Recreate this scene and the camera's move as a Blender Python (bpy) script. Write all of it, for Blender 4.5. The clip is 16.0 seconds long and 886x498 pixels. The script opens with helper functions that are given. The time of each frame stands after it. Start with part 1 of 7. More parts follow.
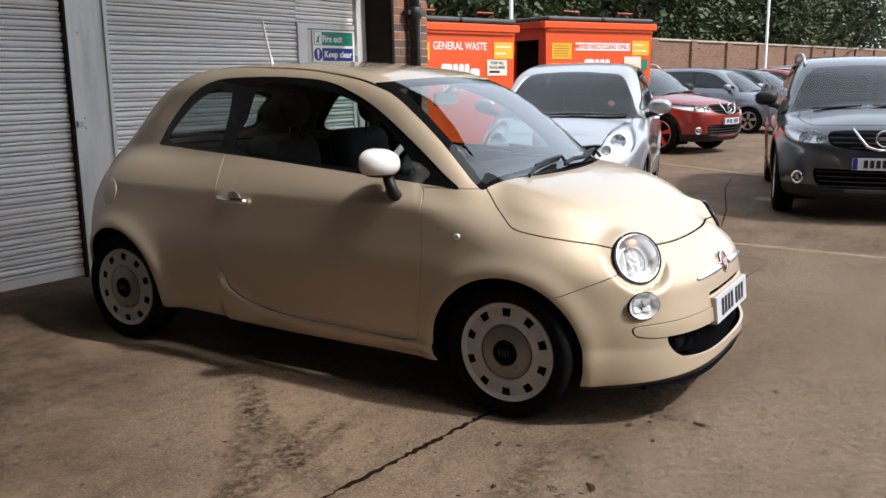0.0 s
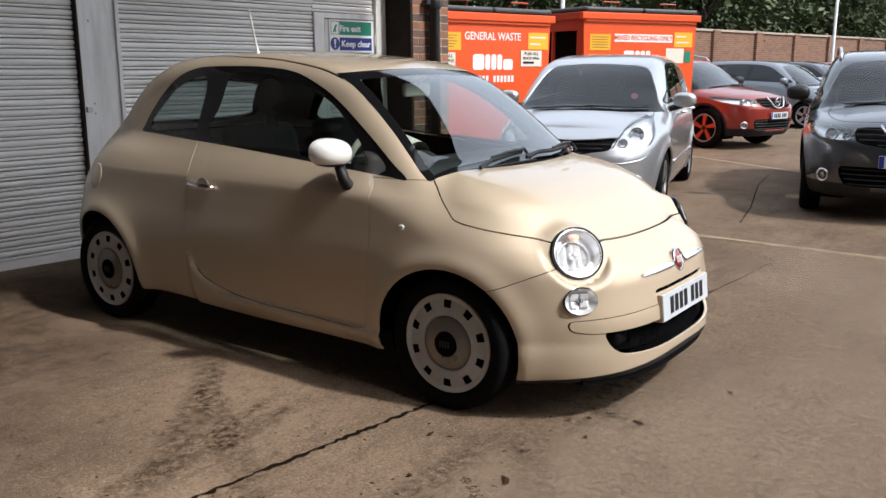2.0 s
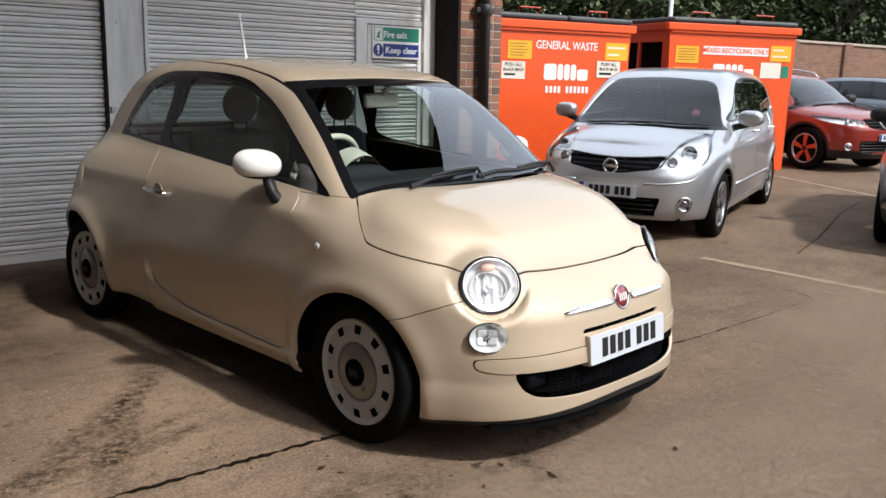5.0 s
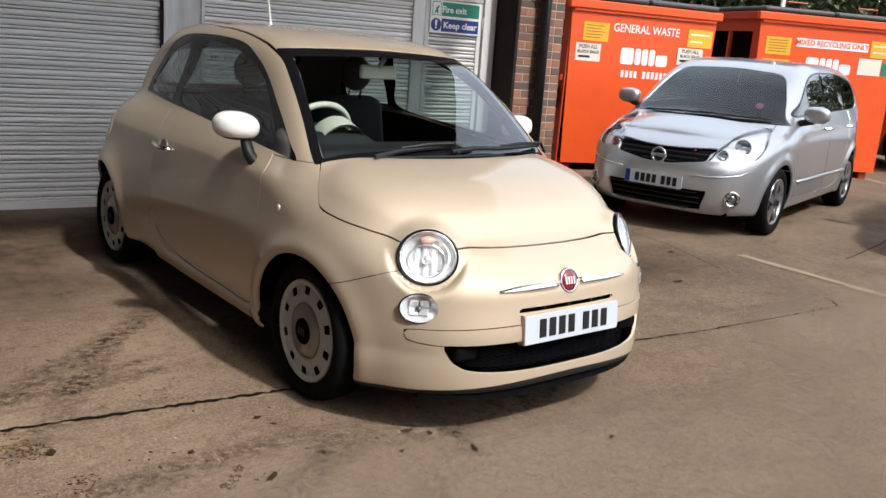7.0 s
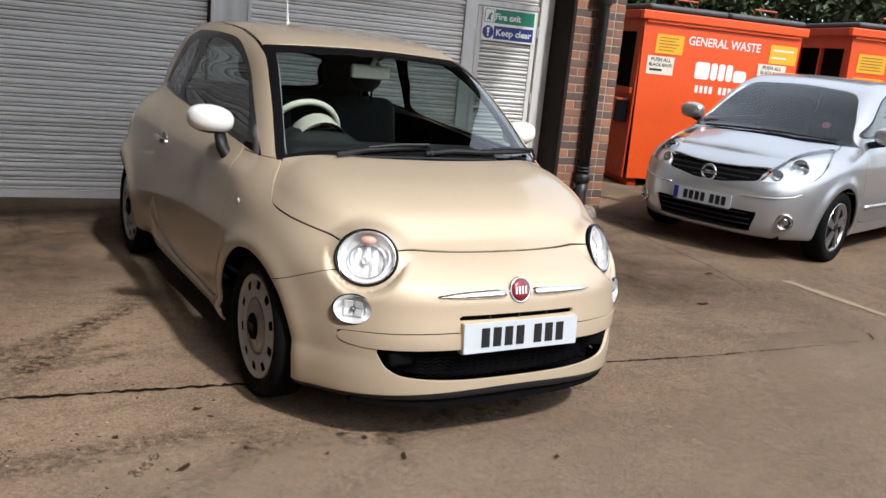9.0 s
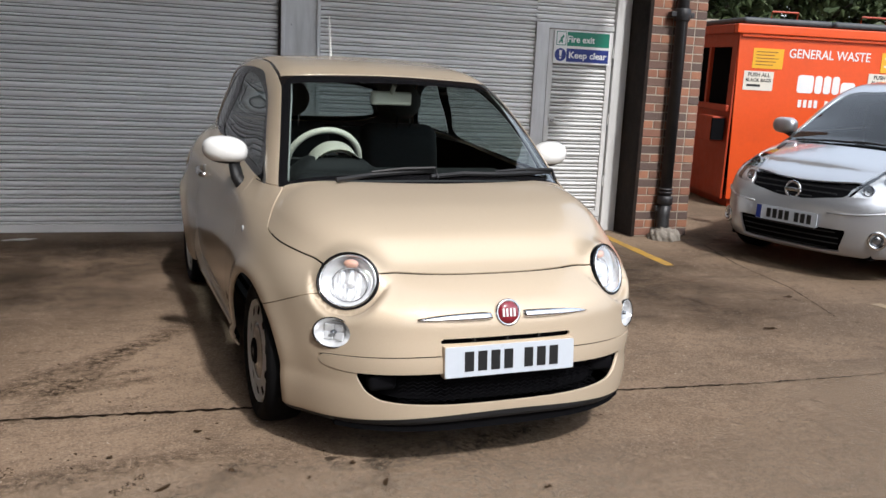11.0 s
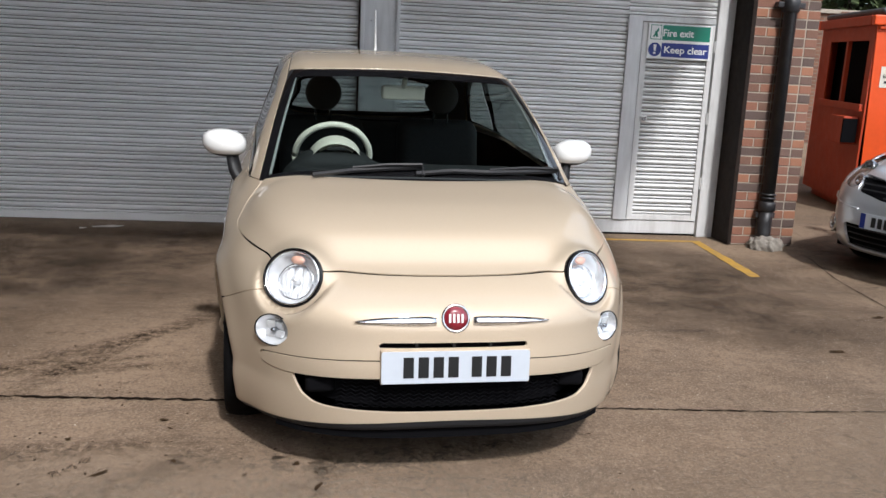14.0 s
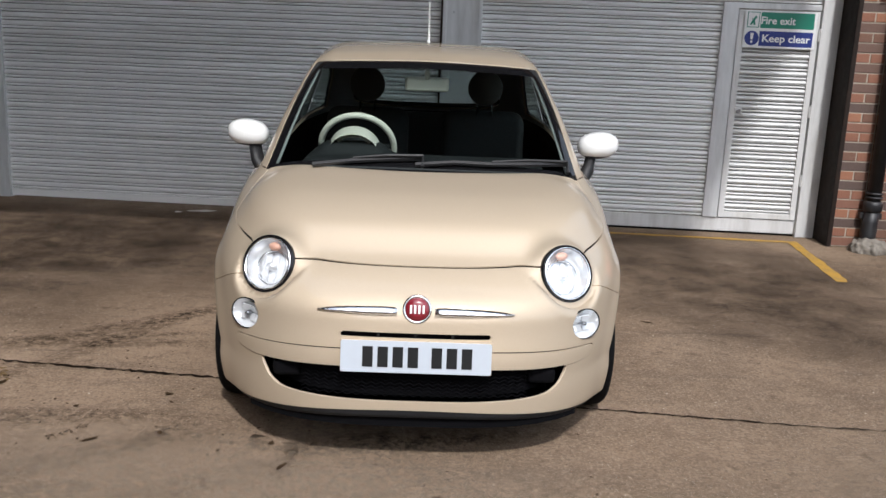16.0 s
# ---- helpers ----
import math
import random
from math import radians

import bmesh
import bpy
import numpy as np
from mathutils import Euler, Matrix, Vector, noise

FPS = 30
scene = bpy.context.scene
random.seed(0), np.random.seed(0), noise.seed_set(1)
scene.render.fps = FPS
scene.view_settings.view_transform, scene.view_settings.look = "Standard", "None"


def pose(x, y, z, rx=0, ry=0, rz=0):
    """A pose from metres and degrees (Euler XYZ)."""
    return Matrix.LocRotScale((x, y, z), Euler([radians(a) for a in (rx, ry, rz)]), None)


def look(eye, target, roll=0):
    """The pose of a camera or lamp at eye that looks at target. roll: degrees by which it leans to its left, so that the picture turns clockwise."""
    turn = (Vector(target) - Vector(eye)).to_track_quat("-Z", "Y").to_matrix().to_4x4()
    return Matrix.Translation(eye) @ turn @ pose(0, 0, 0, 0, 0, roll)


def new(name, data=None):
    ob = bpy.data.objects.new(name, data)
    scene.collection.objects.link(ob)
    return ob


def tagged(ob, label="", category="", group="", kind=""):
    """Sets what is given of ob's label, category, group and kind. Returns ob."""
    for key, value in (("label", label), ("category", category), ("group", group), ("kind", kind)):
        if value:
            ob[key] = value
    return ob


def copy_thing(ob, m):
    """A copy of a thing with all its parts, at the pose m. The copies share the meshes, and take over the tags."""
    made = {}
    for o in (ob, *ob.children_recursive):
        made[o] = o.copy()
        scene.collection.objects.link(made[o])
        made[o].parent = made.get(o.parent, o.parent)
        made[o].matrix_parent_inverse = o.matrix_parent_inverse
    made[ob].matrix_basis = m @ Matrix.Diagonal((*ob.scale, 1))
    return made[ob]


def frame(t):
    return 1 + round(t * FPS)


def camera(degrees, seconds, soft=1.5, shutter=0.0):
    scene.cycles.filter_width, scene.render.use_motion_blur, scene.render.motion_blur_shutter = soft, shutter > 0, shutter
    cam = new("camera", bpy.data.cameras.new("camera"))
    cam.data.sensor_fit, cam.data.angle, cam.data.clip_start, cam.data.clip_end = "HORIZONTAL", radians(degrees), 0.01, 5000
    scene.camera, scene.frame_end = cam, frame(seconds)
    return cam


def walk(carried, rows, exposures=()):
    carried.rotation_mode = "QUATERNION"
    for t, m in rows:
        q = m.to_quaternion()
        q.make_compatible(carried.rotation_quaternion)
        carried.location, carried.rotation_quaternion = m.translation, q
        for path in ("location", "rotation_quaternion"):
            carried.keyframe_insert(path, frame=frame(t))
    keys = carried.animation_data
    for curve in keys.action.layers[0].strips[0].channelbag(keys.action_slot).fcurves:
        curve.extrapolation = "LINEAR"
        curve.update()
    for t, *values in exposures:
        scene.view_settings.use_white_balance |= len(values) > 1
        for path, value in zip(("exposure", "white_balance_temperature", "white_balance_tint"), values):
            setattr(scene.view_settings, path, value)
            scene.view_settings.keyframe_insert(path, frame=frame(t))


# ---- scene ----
cam = camera(53.2, 16.0)
PATH = [
    (0, (-3.863, -2.721, 1.397), (-2.183, -1.706, 1.011), -0.4),
    (0.5, (-3.847, -2.862, 1.408), (-2.174, -1.84, 1.011), -0.4),
    (1, (-3.783, -2.946, 1.404), (-2.14, -1.88, 0.997), 0.3),
    (1.5, (-3.687, -2.97, 1.402), (-2.059, -1.879, 1.001), -0.6),
    (2, (-3.608, -3.148, 1.404), (-2.013, -2.012, 0.996), 0.2),
    (2.5, (-3.507, -3.219, 1.414), (-1.931, -2.058, 1.006), 0.7),
    (3, (-3.398, -3.264, 1.426), (-1.85, -2.058, 1.037), -0.3),
    (3.5, (-3.302, -3.445, 1.425), (-1.787, -2.201, 1.029), 0.9),
    (4, (-3.211, -3.539, 1.432), (-1.726, -2.265, 1.02), 1.7),
    (4.2, (-3.142, -3.538, 1.435), (-1.664, -2.254, 1.027), 1.7),
    (6.3, (-2.654, -4.003, 1.463), (-1.37, -2.531, 1.034), 3.7),
    (6.5, (-2.621, -4.065, 1.471), (-1.343, -2.592, 1.026), 4.7),
    (7, (-2.5, -4.09, 1.467), (-1.268, -2.584, 1.006), 4.7),
    (7.5, (-2.385, -4.145, 1.477), (-1.222, -2.581, 1.029), 3.6),
    (8, (-2.257, -4.312, 1.486), (-1.172, -2.695, 1.031), 5.3),
    (8.2, (-2.191, -4.319, 1.481), (-1.105, -2.701, 1.026), 5.6),
    (10.3, (-1.622, -4.466, 1.459), (-0.749, -2.723, 1.01), 4.8),
    (10.5, (-1.571, -4.472, 1.466), (-0.715, -2.719, 1.025), 3.8),
    (11, (-1.425, -4.586, 1.469), (-0.667, -2.782, 1.056), 3.1),
    (11.5, (-1.29, -4.641, 1.467), (-0.623, -2.805, 1.04), 6.1),
    (12, (-1.16, -4.597, 1.454), (-0.539, -2.746, 1.022), 4.5),
    (12.5, (-1.016, -4.659, 1.468), (-0.459, -2.791, 1.021), 4.2),
    (13, (-0.883, -4.705, 1.476), (-0.422, -2.815, 1.011), 4.7),
    (13.5, (-0.779, -4.651, 1.48), (-0.341, -2.752, 1.03), 3.9),
    (14, (-0.636, -4.661, 1.482), (-0.24, -2.749, 1.047), 2.9),
    (14.5, (-0.455, -4.752, 1.5), (-0.152, -2.827, 1.055), 3.8),
    (15, (-0.318, -4.688, 1.485), (-0.088, -2.75, 1.045), 2.6),
    (15.5, (-0.175, -4.66, 1.492), (-0.023, -2.717, 1.04), 1.9),
    (16, (0.03, -4.73, 1.509), (0.071, -2.786, 1.041), 2.3),
]
walk(cam, [(t, look(eye, target, roll)) for t, eye, target, roll in PATH], [(0.0, -0.40, 6500, 10), (4.0, -0.40, 6500, 10), (8.0, -0.44, 6500, 10), (11.0, -0.55, 6350, 10), (13.0, -0.55, 6200, 10), (14.2, -0.55, 6200, 10), (15.0, -0.76, 6200, 10), (15.5, -0.67, 6200, 10), (16.0, -0.65, 6200, 10)])

# world, sun and exposure
SUN = Vector((0.115, -0.85, 1.0)).normalized()
world = bpy.data.worlds.new("sky")
scene.world = world
world.use_nodes = True
sky = world.node_tree.nodes.new("ShaderNodeTexSky")
sky.sky_type, sky.sun_disc = "NISHITA", False
sky.sun_elevation, sky.sun_rotation = math.asin(SUN.z), math.atan2(SUN.x, SUN.y)
sky.air_density, sky.dust_density, sky.ozone_density = 1.0, 3.5, 1.0
world.node_tree.nodes["Background"].inputs[1].default_value = 0.38
veil = world.node_tree.nodes.new("ShaderNodeMix")
veil.data_type = "RGBA"
veil.inputs["Factor"].default_value = 0.55
veil.inputs["B"].default_value = (5.5, 5.95, 6.45, 1)
world.node_tree.links.new(sky.outputs[0], veil.inputs["A"])
world.node_tree.links.new(veil.outputs["Result"], world.node_tree.nodes["Background"].inputs[0])
lamp = bpy.data.lights.new("sun", "SUN")
lamp.energy, lamp.angle, lamp.color = 5.2, radians(3.0), (1.0, 0.975, 0.955)
new("sun", lamp).matrix_world = look((0, 0, 30), Vector((0, 0, 30)) - SUN)


# ---- materials ----
def material(name, color, rough=0.6, metal=0.0, grain=0.0, scale=40.0, stain=0.0, stain_scale=3.0, stain_color=(0.05, 0.04, 0.03), bump=0.0, bump_scale=60.0, coat=0.0, flakes=0.0, spec=0.5, vary=0.0, streak=(1, 1, 1)):
    """Principled paint, plastic, metal or stone with fine grain, large stains and relief, in object metres."""
    m = bpy.data.materials.new(name)
    m.use_nodes = True
    nt = m.node_tree
    b = nt.nodes["Principled BSDF"]
    b.inputs["Base Color"].default_value = (*color, 1)
    b.inputs["Roughness"].default_value, b.inputs["Metallic"].default_value = rough, metal
    b.inputs["Specular IOR Level"].default_value = spec
    b.inputs["Coat Weight"].default_value, b.inputs["Coat Roughness"].default_value = coat, 0.03
    geo = nt.nodes.new("ShaderNodeNewGeometry")
    stretch = nt.nodes.new("ShaderNodeVectorMath")
    stretch.operation = "MULTIPLY"
    stretch.inputs[1].default_value = streak
    nt.links.new(geo.outputs["Position"], stretch.inputs[0])

    def noise_at(s, detail, rough_=0.6):
        n = nt.nodes.new("ShaderNodeTexNoise")
        n.inputs["Scale"].default_value, n.inputs["Detail"].default_value, n.inputs["Roughness"].default_value = s, detail, rough_
        nt.links.new(stretch.outputs[0], n.inputs["Vector"])
        return n.outputs["Fac"]

    def ramp(fac, lo, hi):
        r = nt.nodes.new("ShaderNodeMapRange")
        r.inputs["From Min"].default_value, r.inputs["From Max"].default_value = lo, hi
        nt.links.new(fac, r.inputs["Value"])
        return r.outputs["Result"]

    def mix(fac, a, bcol, weight=1.0, blend="MIX"):
        x = nt.nodes.new("ShaderNodeMix")
        x.data_type, x.blend_type = "RGBA", blend
        if weight != 1.0:
            w = nt.nodes.new("ShaderNodeMath")
            w.operation = "MULTIPLY"
            w.inputs[1].default_value = weight
            nt.links.new(fac, w.inputs[0])
            fac = w.outputs[0]
        nt.links.new(fac, x.inputs["Factor"])
        for sock, v in ((x.inputs["A"], a), (x.inputs["B"], bcol)):
            if isinstance(v, tuple):
                sock.default_value = (*v, 1)
            else:
                nt.links.new(v, sock)
        return x.outputs["Result"]

    col = tuple(color)
    if vary:
        info = nt.nodes.new("ShaderNodeObjectInfo")
        col = mix(info.outputs["Random"], tuple(c * (1 - vary) for c in color), tuple(min(1, c * (1 + vary)) for c in color))
    if grain:
        col = mix(ramp(noise_at(scale, 4), 0.3, 0.7), col, tuple(max(0.0, c * (1 - grain)) for c in color), 0.8)
    if stain:
        col = mix(ramp(noise_at(stain_scale, 6, 0.65), 0.48, 0.72), col, tuple(stain_color), stain)
    if not isinstance(col, tuple):
        nt.links.new(col, b.inputs["Base Color"])
        r = ramp(noise_at(scale * 0.37, 3), 0.2, 0.8)
        rr = nt.nodes.new("ShaderNodeMapRange")
        rr.inputs["To Min"].default_value, rr.inputs["To Max"].default_value = max(0.02, rough * 0.85), min(1, rough * 1.15)
        nt.links.new(r, rr.inputs["Value"])
        nt.links.new(rr.outputs["Result"], b.inputs["Roughness"])
    if bump:
        bn = nt.nodes.new("ShaderNodeBump")
        bn.inputs["Strength"].default_value, bn.inputs["Distance"].default_value = 1.0, bump
        nt.links.new(noise_at(bump_scale, 5), bn.inputs["Height"])
        nt.links.new(bn.outputs[0], b.inputs["Normal"])
    return m


def glass(name, tint, least=0.055, power=2.5):
    """A thin pane: tinted and clear, with a mirror's gloss by Fresnel."""
    m = bpy.data.materials.new(name)
    m.use_nodes = True
    nt = m.node_tree
    nt.nodes.remove(nt.nodes["Principled BSDF"])
    tr, gl, mx, lw = (nt.nodes.new("ShaderNode" + k) for k in ("BsdfTransparent", "BsdfGlossy", "MixShader", "LayerWeight"))
    tr.inputs[0].default_value = (*tint, 1)
    gl.inputs["Roughness"].default_value = 0.0
    lw.inputs["Blend"].default_value = 0.5
    steep, twice = nt.nodes.new("ShaderNodeMath"), nt.nodes.new("ShaderNodeMapRange")
    steep.operation, steep.inputs[1].default_value = "POWER", power
    twice.inputs["To Min"].default_value = least
    nt.links.new(lw.outputs["Facing"], steep.inputs[0])
    nt.links.new(steep.outputs[0], twice.inputs["Value"])
    nt.links.new(twice.outputs[0], mx.inputs[0])
    nt.links.new(tr.outputs[0], mx.inputs[1])
    nt.links.new(gl.outputs[0], mx.inputs[2])
    nt.links.new(mx.outputs[0], nt.nodes["Material Output"].inputs[0])
    return m


M = {
    "paint_beige": material("beige_car_paint", (0.568, 0.470, 0.350), 0.68, 0.60, 0.03, 900, coat=1.0),
    "paint_silver": material("silver_car_paint", (0.50, 0.515, 0.54), 0.3, 0.72, 0.05, 900, coat=1.0),
    "paint_grey": material("dark_grey_car_paint", (0.045, 0.05, 0.06), 0.3, 0.4, 0.05, 900, coat=1.0),
    "paint_red": material("red_car_paint", (0.23, 0.022, 0.012), 0.3, 0.2, 0.05, 900, coat=1.0),
    "paint_steel": material("steel_grey_car_paint", (0.2, 0.22, 0.25), 0.3, 0.6, 0.05, 900, coat=1.0),
    "liner": material("dark_trim", (0.006, 0.006, 0.007), 0.85, grain=0.2, scale=200, spec=0.03),
    "black": material("black_plastic", (0.014, 0.014, 0.015), 0.5, grain=0.2, scale=300, spec=0.35, bump=0.0004, bump_scale=900),
    "rubber": material("tyre_rubber", (0.005, 0.005, 0.0055), 0.8, spec=0.10, grain=0.3, scale=90, stain=0.12, stain_scale=14, stain_color=(0.025, 0.022, 0.018)),
    "white": material("white_gloss_plastic", (0.82, 0.82, 0.80), 0.25, grain=0.02, coat=0.6),
    "satin": material("satin_chrome", (0.90, 0.90, 0.91), 0.24, 1.0, grain=0.04),
    "chrome": material("chrome", (0.75, 0.75, 0.76), 0.12, 1.0, grain=0.05),
    "glass": glass("car_glass", (0.80, 0.88, 0.86)),
    "glass_side": glass("green_tinted_side_glass", (0.60, 0.69, 0.67), 0.045, 2.9),
    "glass_rear": glass("tinted_rear_glass", (0.50, 0.56, 0.55), 0.045, 2.9),
    "glass_other": glass("shaded_windscreen_glass", (0.62, 0.68, 0.68), 0.035, 3.2),
    "ground": material("worn_concrete", (0.155, 0.125, 0.095), 0.85, grain=0.35, scale=55, stain=0.55, stain_scale=0.9, stain_color=(0.085, 0.066, 0.048), bump=0.006, bump_scale=70),
    "shutter": material("grey_painted_steel", (0.42, 0.42, 0.41), 0.5, grain=0.12, scale=30, stain=0.3, stain_scale=2.2, stain_color=(0.25, 0.24, 0.23), streak=(1, 1, 0.25)),
    "brick": material("red_brick", (0.30, 0.115, 0.062), 0.9, grain=0.35, scale=60, stain=0.4, stain_scale=9, stain_color=(0.12, 0.06, 0.045), bump=0.004, bump_scale=90, vary=0.35),
    "mortar": material("mortar", (0.40, 0.345, 0.28), 0.95, grain=0.25, scale=80, bump=0.003, bump_scale=120),
    "orange": material("orange_bin_paint", (0.72, 0.085, 0.012), 0.42, grain=0.08, scale=25, stain=0.25, stain_scale=3, stain_color=(0.45, 0.06, 0.015)),
    "leaf": material("dark_leaves", (0.055, 0.085, 0.03), 0.6, vary=0.2, grain=0.4, scale=3),
}


# ---- building tools ----
def part(name, bm, mat, parent=None, label="", smooth=False):
    """Links a bmesh as one mesh object, under its thing or part."""
    me = bpy.data.meshes.new(name)
    bm.to_mesh(me)
    bm.free()
    me.materials.append(M[mat])
    if smooth:
        me.shade_smooth()
    ob = new(name, me)
    ob.parent = parent
    return tagged(ob, label) if label else ob


def thing(name, m, label, category, group="", kind=""):
    """An Empty at a thing's base, to which its parts belong."""
    ob = new(name)
    ob.matrix_world = m
    return tagged(ob, label, category, group, kind)


def add_box(bm, lo, hi, m=None, bevel=0.0):
    r = bmesh.ops.create_cube(bm, size=1)
    vs = r["verts"]
    lo, hi = Vector(lo), Vector(hi)
    for v in vs:
        v.co = Vector((lo[i] + (v.co[i] + 0.5) * (hi[i] - lo[i]) for i in range(3)))
    if bevel:
        es = list({e for v in vs for e in v.link_edges})
        got = bmesh.ops.bevel(bm, geom=es, offset=bevel, segments=2, affect="EDGES", profile=0.6)
        vs = list({v for f in got["faces"] for v in f.verts} | {v for v in vs if v.is_valid})
    if m is not None:
        bmesh.ops.transform(bm, matrix=m, verts=vs)
    return bm


def box(lo, hi, bevel=0.0, m=None):
    return add_box(bmesh.new(), lo, hi, m, bevel)


def lathe(profile, steps=48, axis="X", bm=None, m=None, caps=True):
    """A turned solid from (radius, along) pairs."""
    bm = bm or bmesh.new()
    rings = []
    for r, a in profile:
        ring = []
        for i in range(steps):
            t = 2 * math.pi * i / steps
            c, s = r * math.cos(t), r * math.sin(t)
            co = {"X": (a, c, s), "Y": (c, a, s), "Z": (c, s, a)}[axis]
            ring.append(bm.verts.new(m @ Vector(co) if m is not None else co))
        rings.append(ring)
    for p, q in zip(rings, rings[1:]):
        for i in range(steps):
            j = (i + 1) % steps
            bm.faces.new((p[i], p[j], q[j], q[i]))
    for ring in (rings[0], rings[-1]) if caps else ():
        bm.faces.new(ring)
    bmesh.ops.recalc_face_normals(bm, faces=bm.faces)
    return bm


def curve(*pairs):
    """A smooth monotone curve through (x, y) pairs, for numpy arrays."""
    xs, ys = np.array(pairs, float).T
    h, d = np.diff(xs), np.diff(ys) / np.diff(xs)
    s = np.zeros(len(xs))
    s[0], s[-1] = d[0], d[-1]
    for i in range(1, len(xs) - 1):
        if d[i - 1] * d[i] > 0:
            a, b = 2 * h[i] + h[i - 1], h[i] + 2 * h[i - 1]
            s[i] = (a + b) / (a / d[i - 1] + b / d[i])
    table_x = np.linspace(xs[0], xs[-1], 600)
    k = np.clip(np.searchsorted(xs, table_x, side="right") - 1, 0, len(h) - 1)
    t = (table_x - xs[k]) / h[k]
    table_y = (ys[k] * (2 * t**3 - 3 * t**2 + 1) + ys[k + 1] * (3 * t**2 - 2 * t**3) + h[k] * (s[k] * (t**3 - 2 * t**2 + t) + s[k + 1] * (t**3 - t**2)))
    step = table_x[1] - table_x[0]
    slope = np.gradient(table_y, step)

    def at(x):
        return np.interp(x, table_x, table_y)

    at.slope = lambda x: np.interp(x, table_x, slope)
    return at


def below(z, line, y):
    """The distance above a line z(y), less where the line is steep."""
    return (z - line(y)) / np.sqrt(1 + line.slope(y) ** 2)


def smooth_min(a, b, r):
    h = np.maximum(r - np.abs(a - b), 0) / r
    return np.minimum(a, b) - h * h * r / 4


def smooth_max(a, b, r):
    return -smooth_min(-a, -b, r)


def gradient(shape, v, e=0.004):
    g = np.empty_like(v)
    for i in range(3):
        d = np.zeros(3)
        d[i] = e
        g[:, i] = (shape(*(v + d).T) - shape(*(v - d).T)) / (2 * e)
    return g


def skin(shape, lo, hi, cell):
    """The surface shape(x, y, z) = 0 as vertices, normals and triangles."""
    lo, hi = np.array(lo, float), np.array(hi, float)
    n = np.ceil((hi - lo) / cell).astype(int) + 1
    ax = [lo[i] + cell * np.arange(n[i]) for i in range(3)]
    val = shape(*np.meshgrid(*ax, indexing="ij"))
    inside = val < 0
    corner = np.zeros(n - 1, int)
    for i in (0, 1):
        for j in (0, 1):
            for k in (0, 1):
                corner += inside[i : n[0] - 1 + i, j : n[1] - 1 + j, k : n[2] - 1 + k]
    live = (corner > 0) & (corner < 8)
    ids = np.full(n - 1, -1)
    ids[live] = np.arange(live.sum())
    v = lo + (np.argwhere(live) + 0.5) * cell
    quads = []
    for axis in range(3):
        a, b = [i for i in range(3) if i != axis]
        cut = [slice(None)] * 3
        cut[axis] = slice(0, -1)
        nxt = list(cut)
        nxt[axis] = slice(1, None)
        flip = inside[tuple(cut)] != inside[tuple(nxt)]
        flip[tuple(0 if i == a else slice(None) for i in range(3))] = False
        flip[tuple(0 if i == b else slice(None) for i in range(3))] = False
        flip[tuple(-1 if i == a else slice(None) for i in range(3))] = False
        flip[tuple(-1 if i == b else slice(None) for i in range(3))] = False
        p = np.argwhere(flip)
        out = inside[tuple(p.T)]
        ring = []
        for da, db in ((1, 1), (0, 1), (0, 0), (1, 0)):
            q = p.copy()
            q[:, a] -= da
            q[:, b] -= db
            ring.append(ids[tuple(q.T)])
        ring = np.stack(ring, 1)
        if axis == 1:
            out = ~out
        ring[~out] = ring[~out][:, ::-1]
        quads.append(ring)
    quads = np.concatenate(quads)
    edges = np.concatenate([quads[:, [i, (i + 1) % 4]] for i in range(4)])
    for turn in range(7):
        for _ in range(2):
            g = gradient(shape, v)
            v = v - np.clip(shape(*v.T), -cell, cell)[:, None] * g / np.maximum((g * g).sum(1), 0.05)[:, None]
        if turn < 6:
            total, count = np.zeros_like(v), np.zeros(len(v))
            for c in (0, 1):
                for k in range(3):
                    total[:, k] += np.bincount(edges[:, c], v[edges[:, 1 - c], k], len(v))
                count += np.bincount(edges[:, c], minlength=len(v))
            v = v * 0.4 + 0.6 * total / np.maximum(count, 1)[:, None]
    g = gradient(shape, v)
    nrm = g / np.maximum(np.linalg.norm(g, axis=1), 1e-9)[:, None]
    tri = np.concatenate([quads[:, [0, 1, 2]], quads[:, [0, 2, 3]]])
    return v, nrm, tri


def compact(v, nrm, tri):
    used, inv = np.unique(tri, return_inverse=True)
    return v[used], nrm[used], inv.reshape(-1, 3)


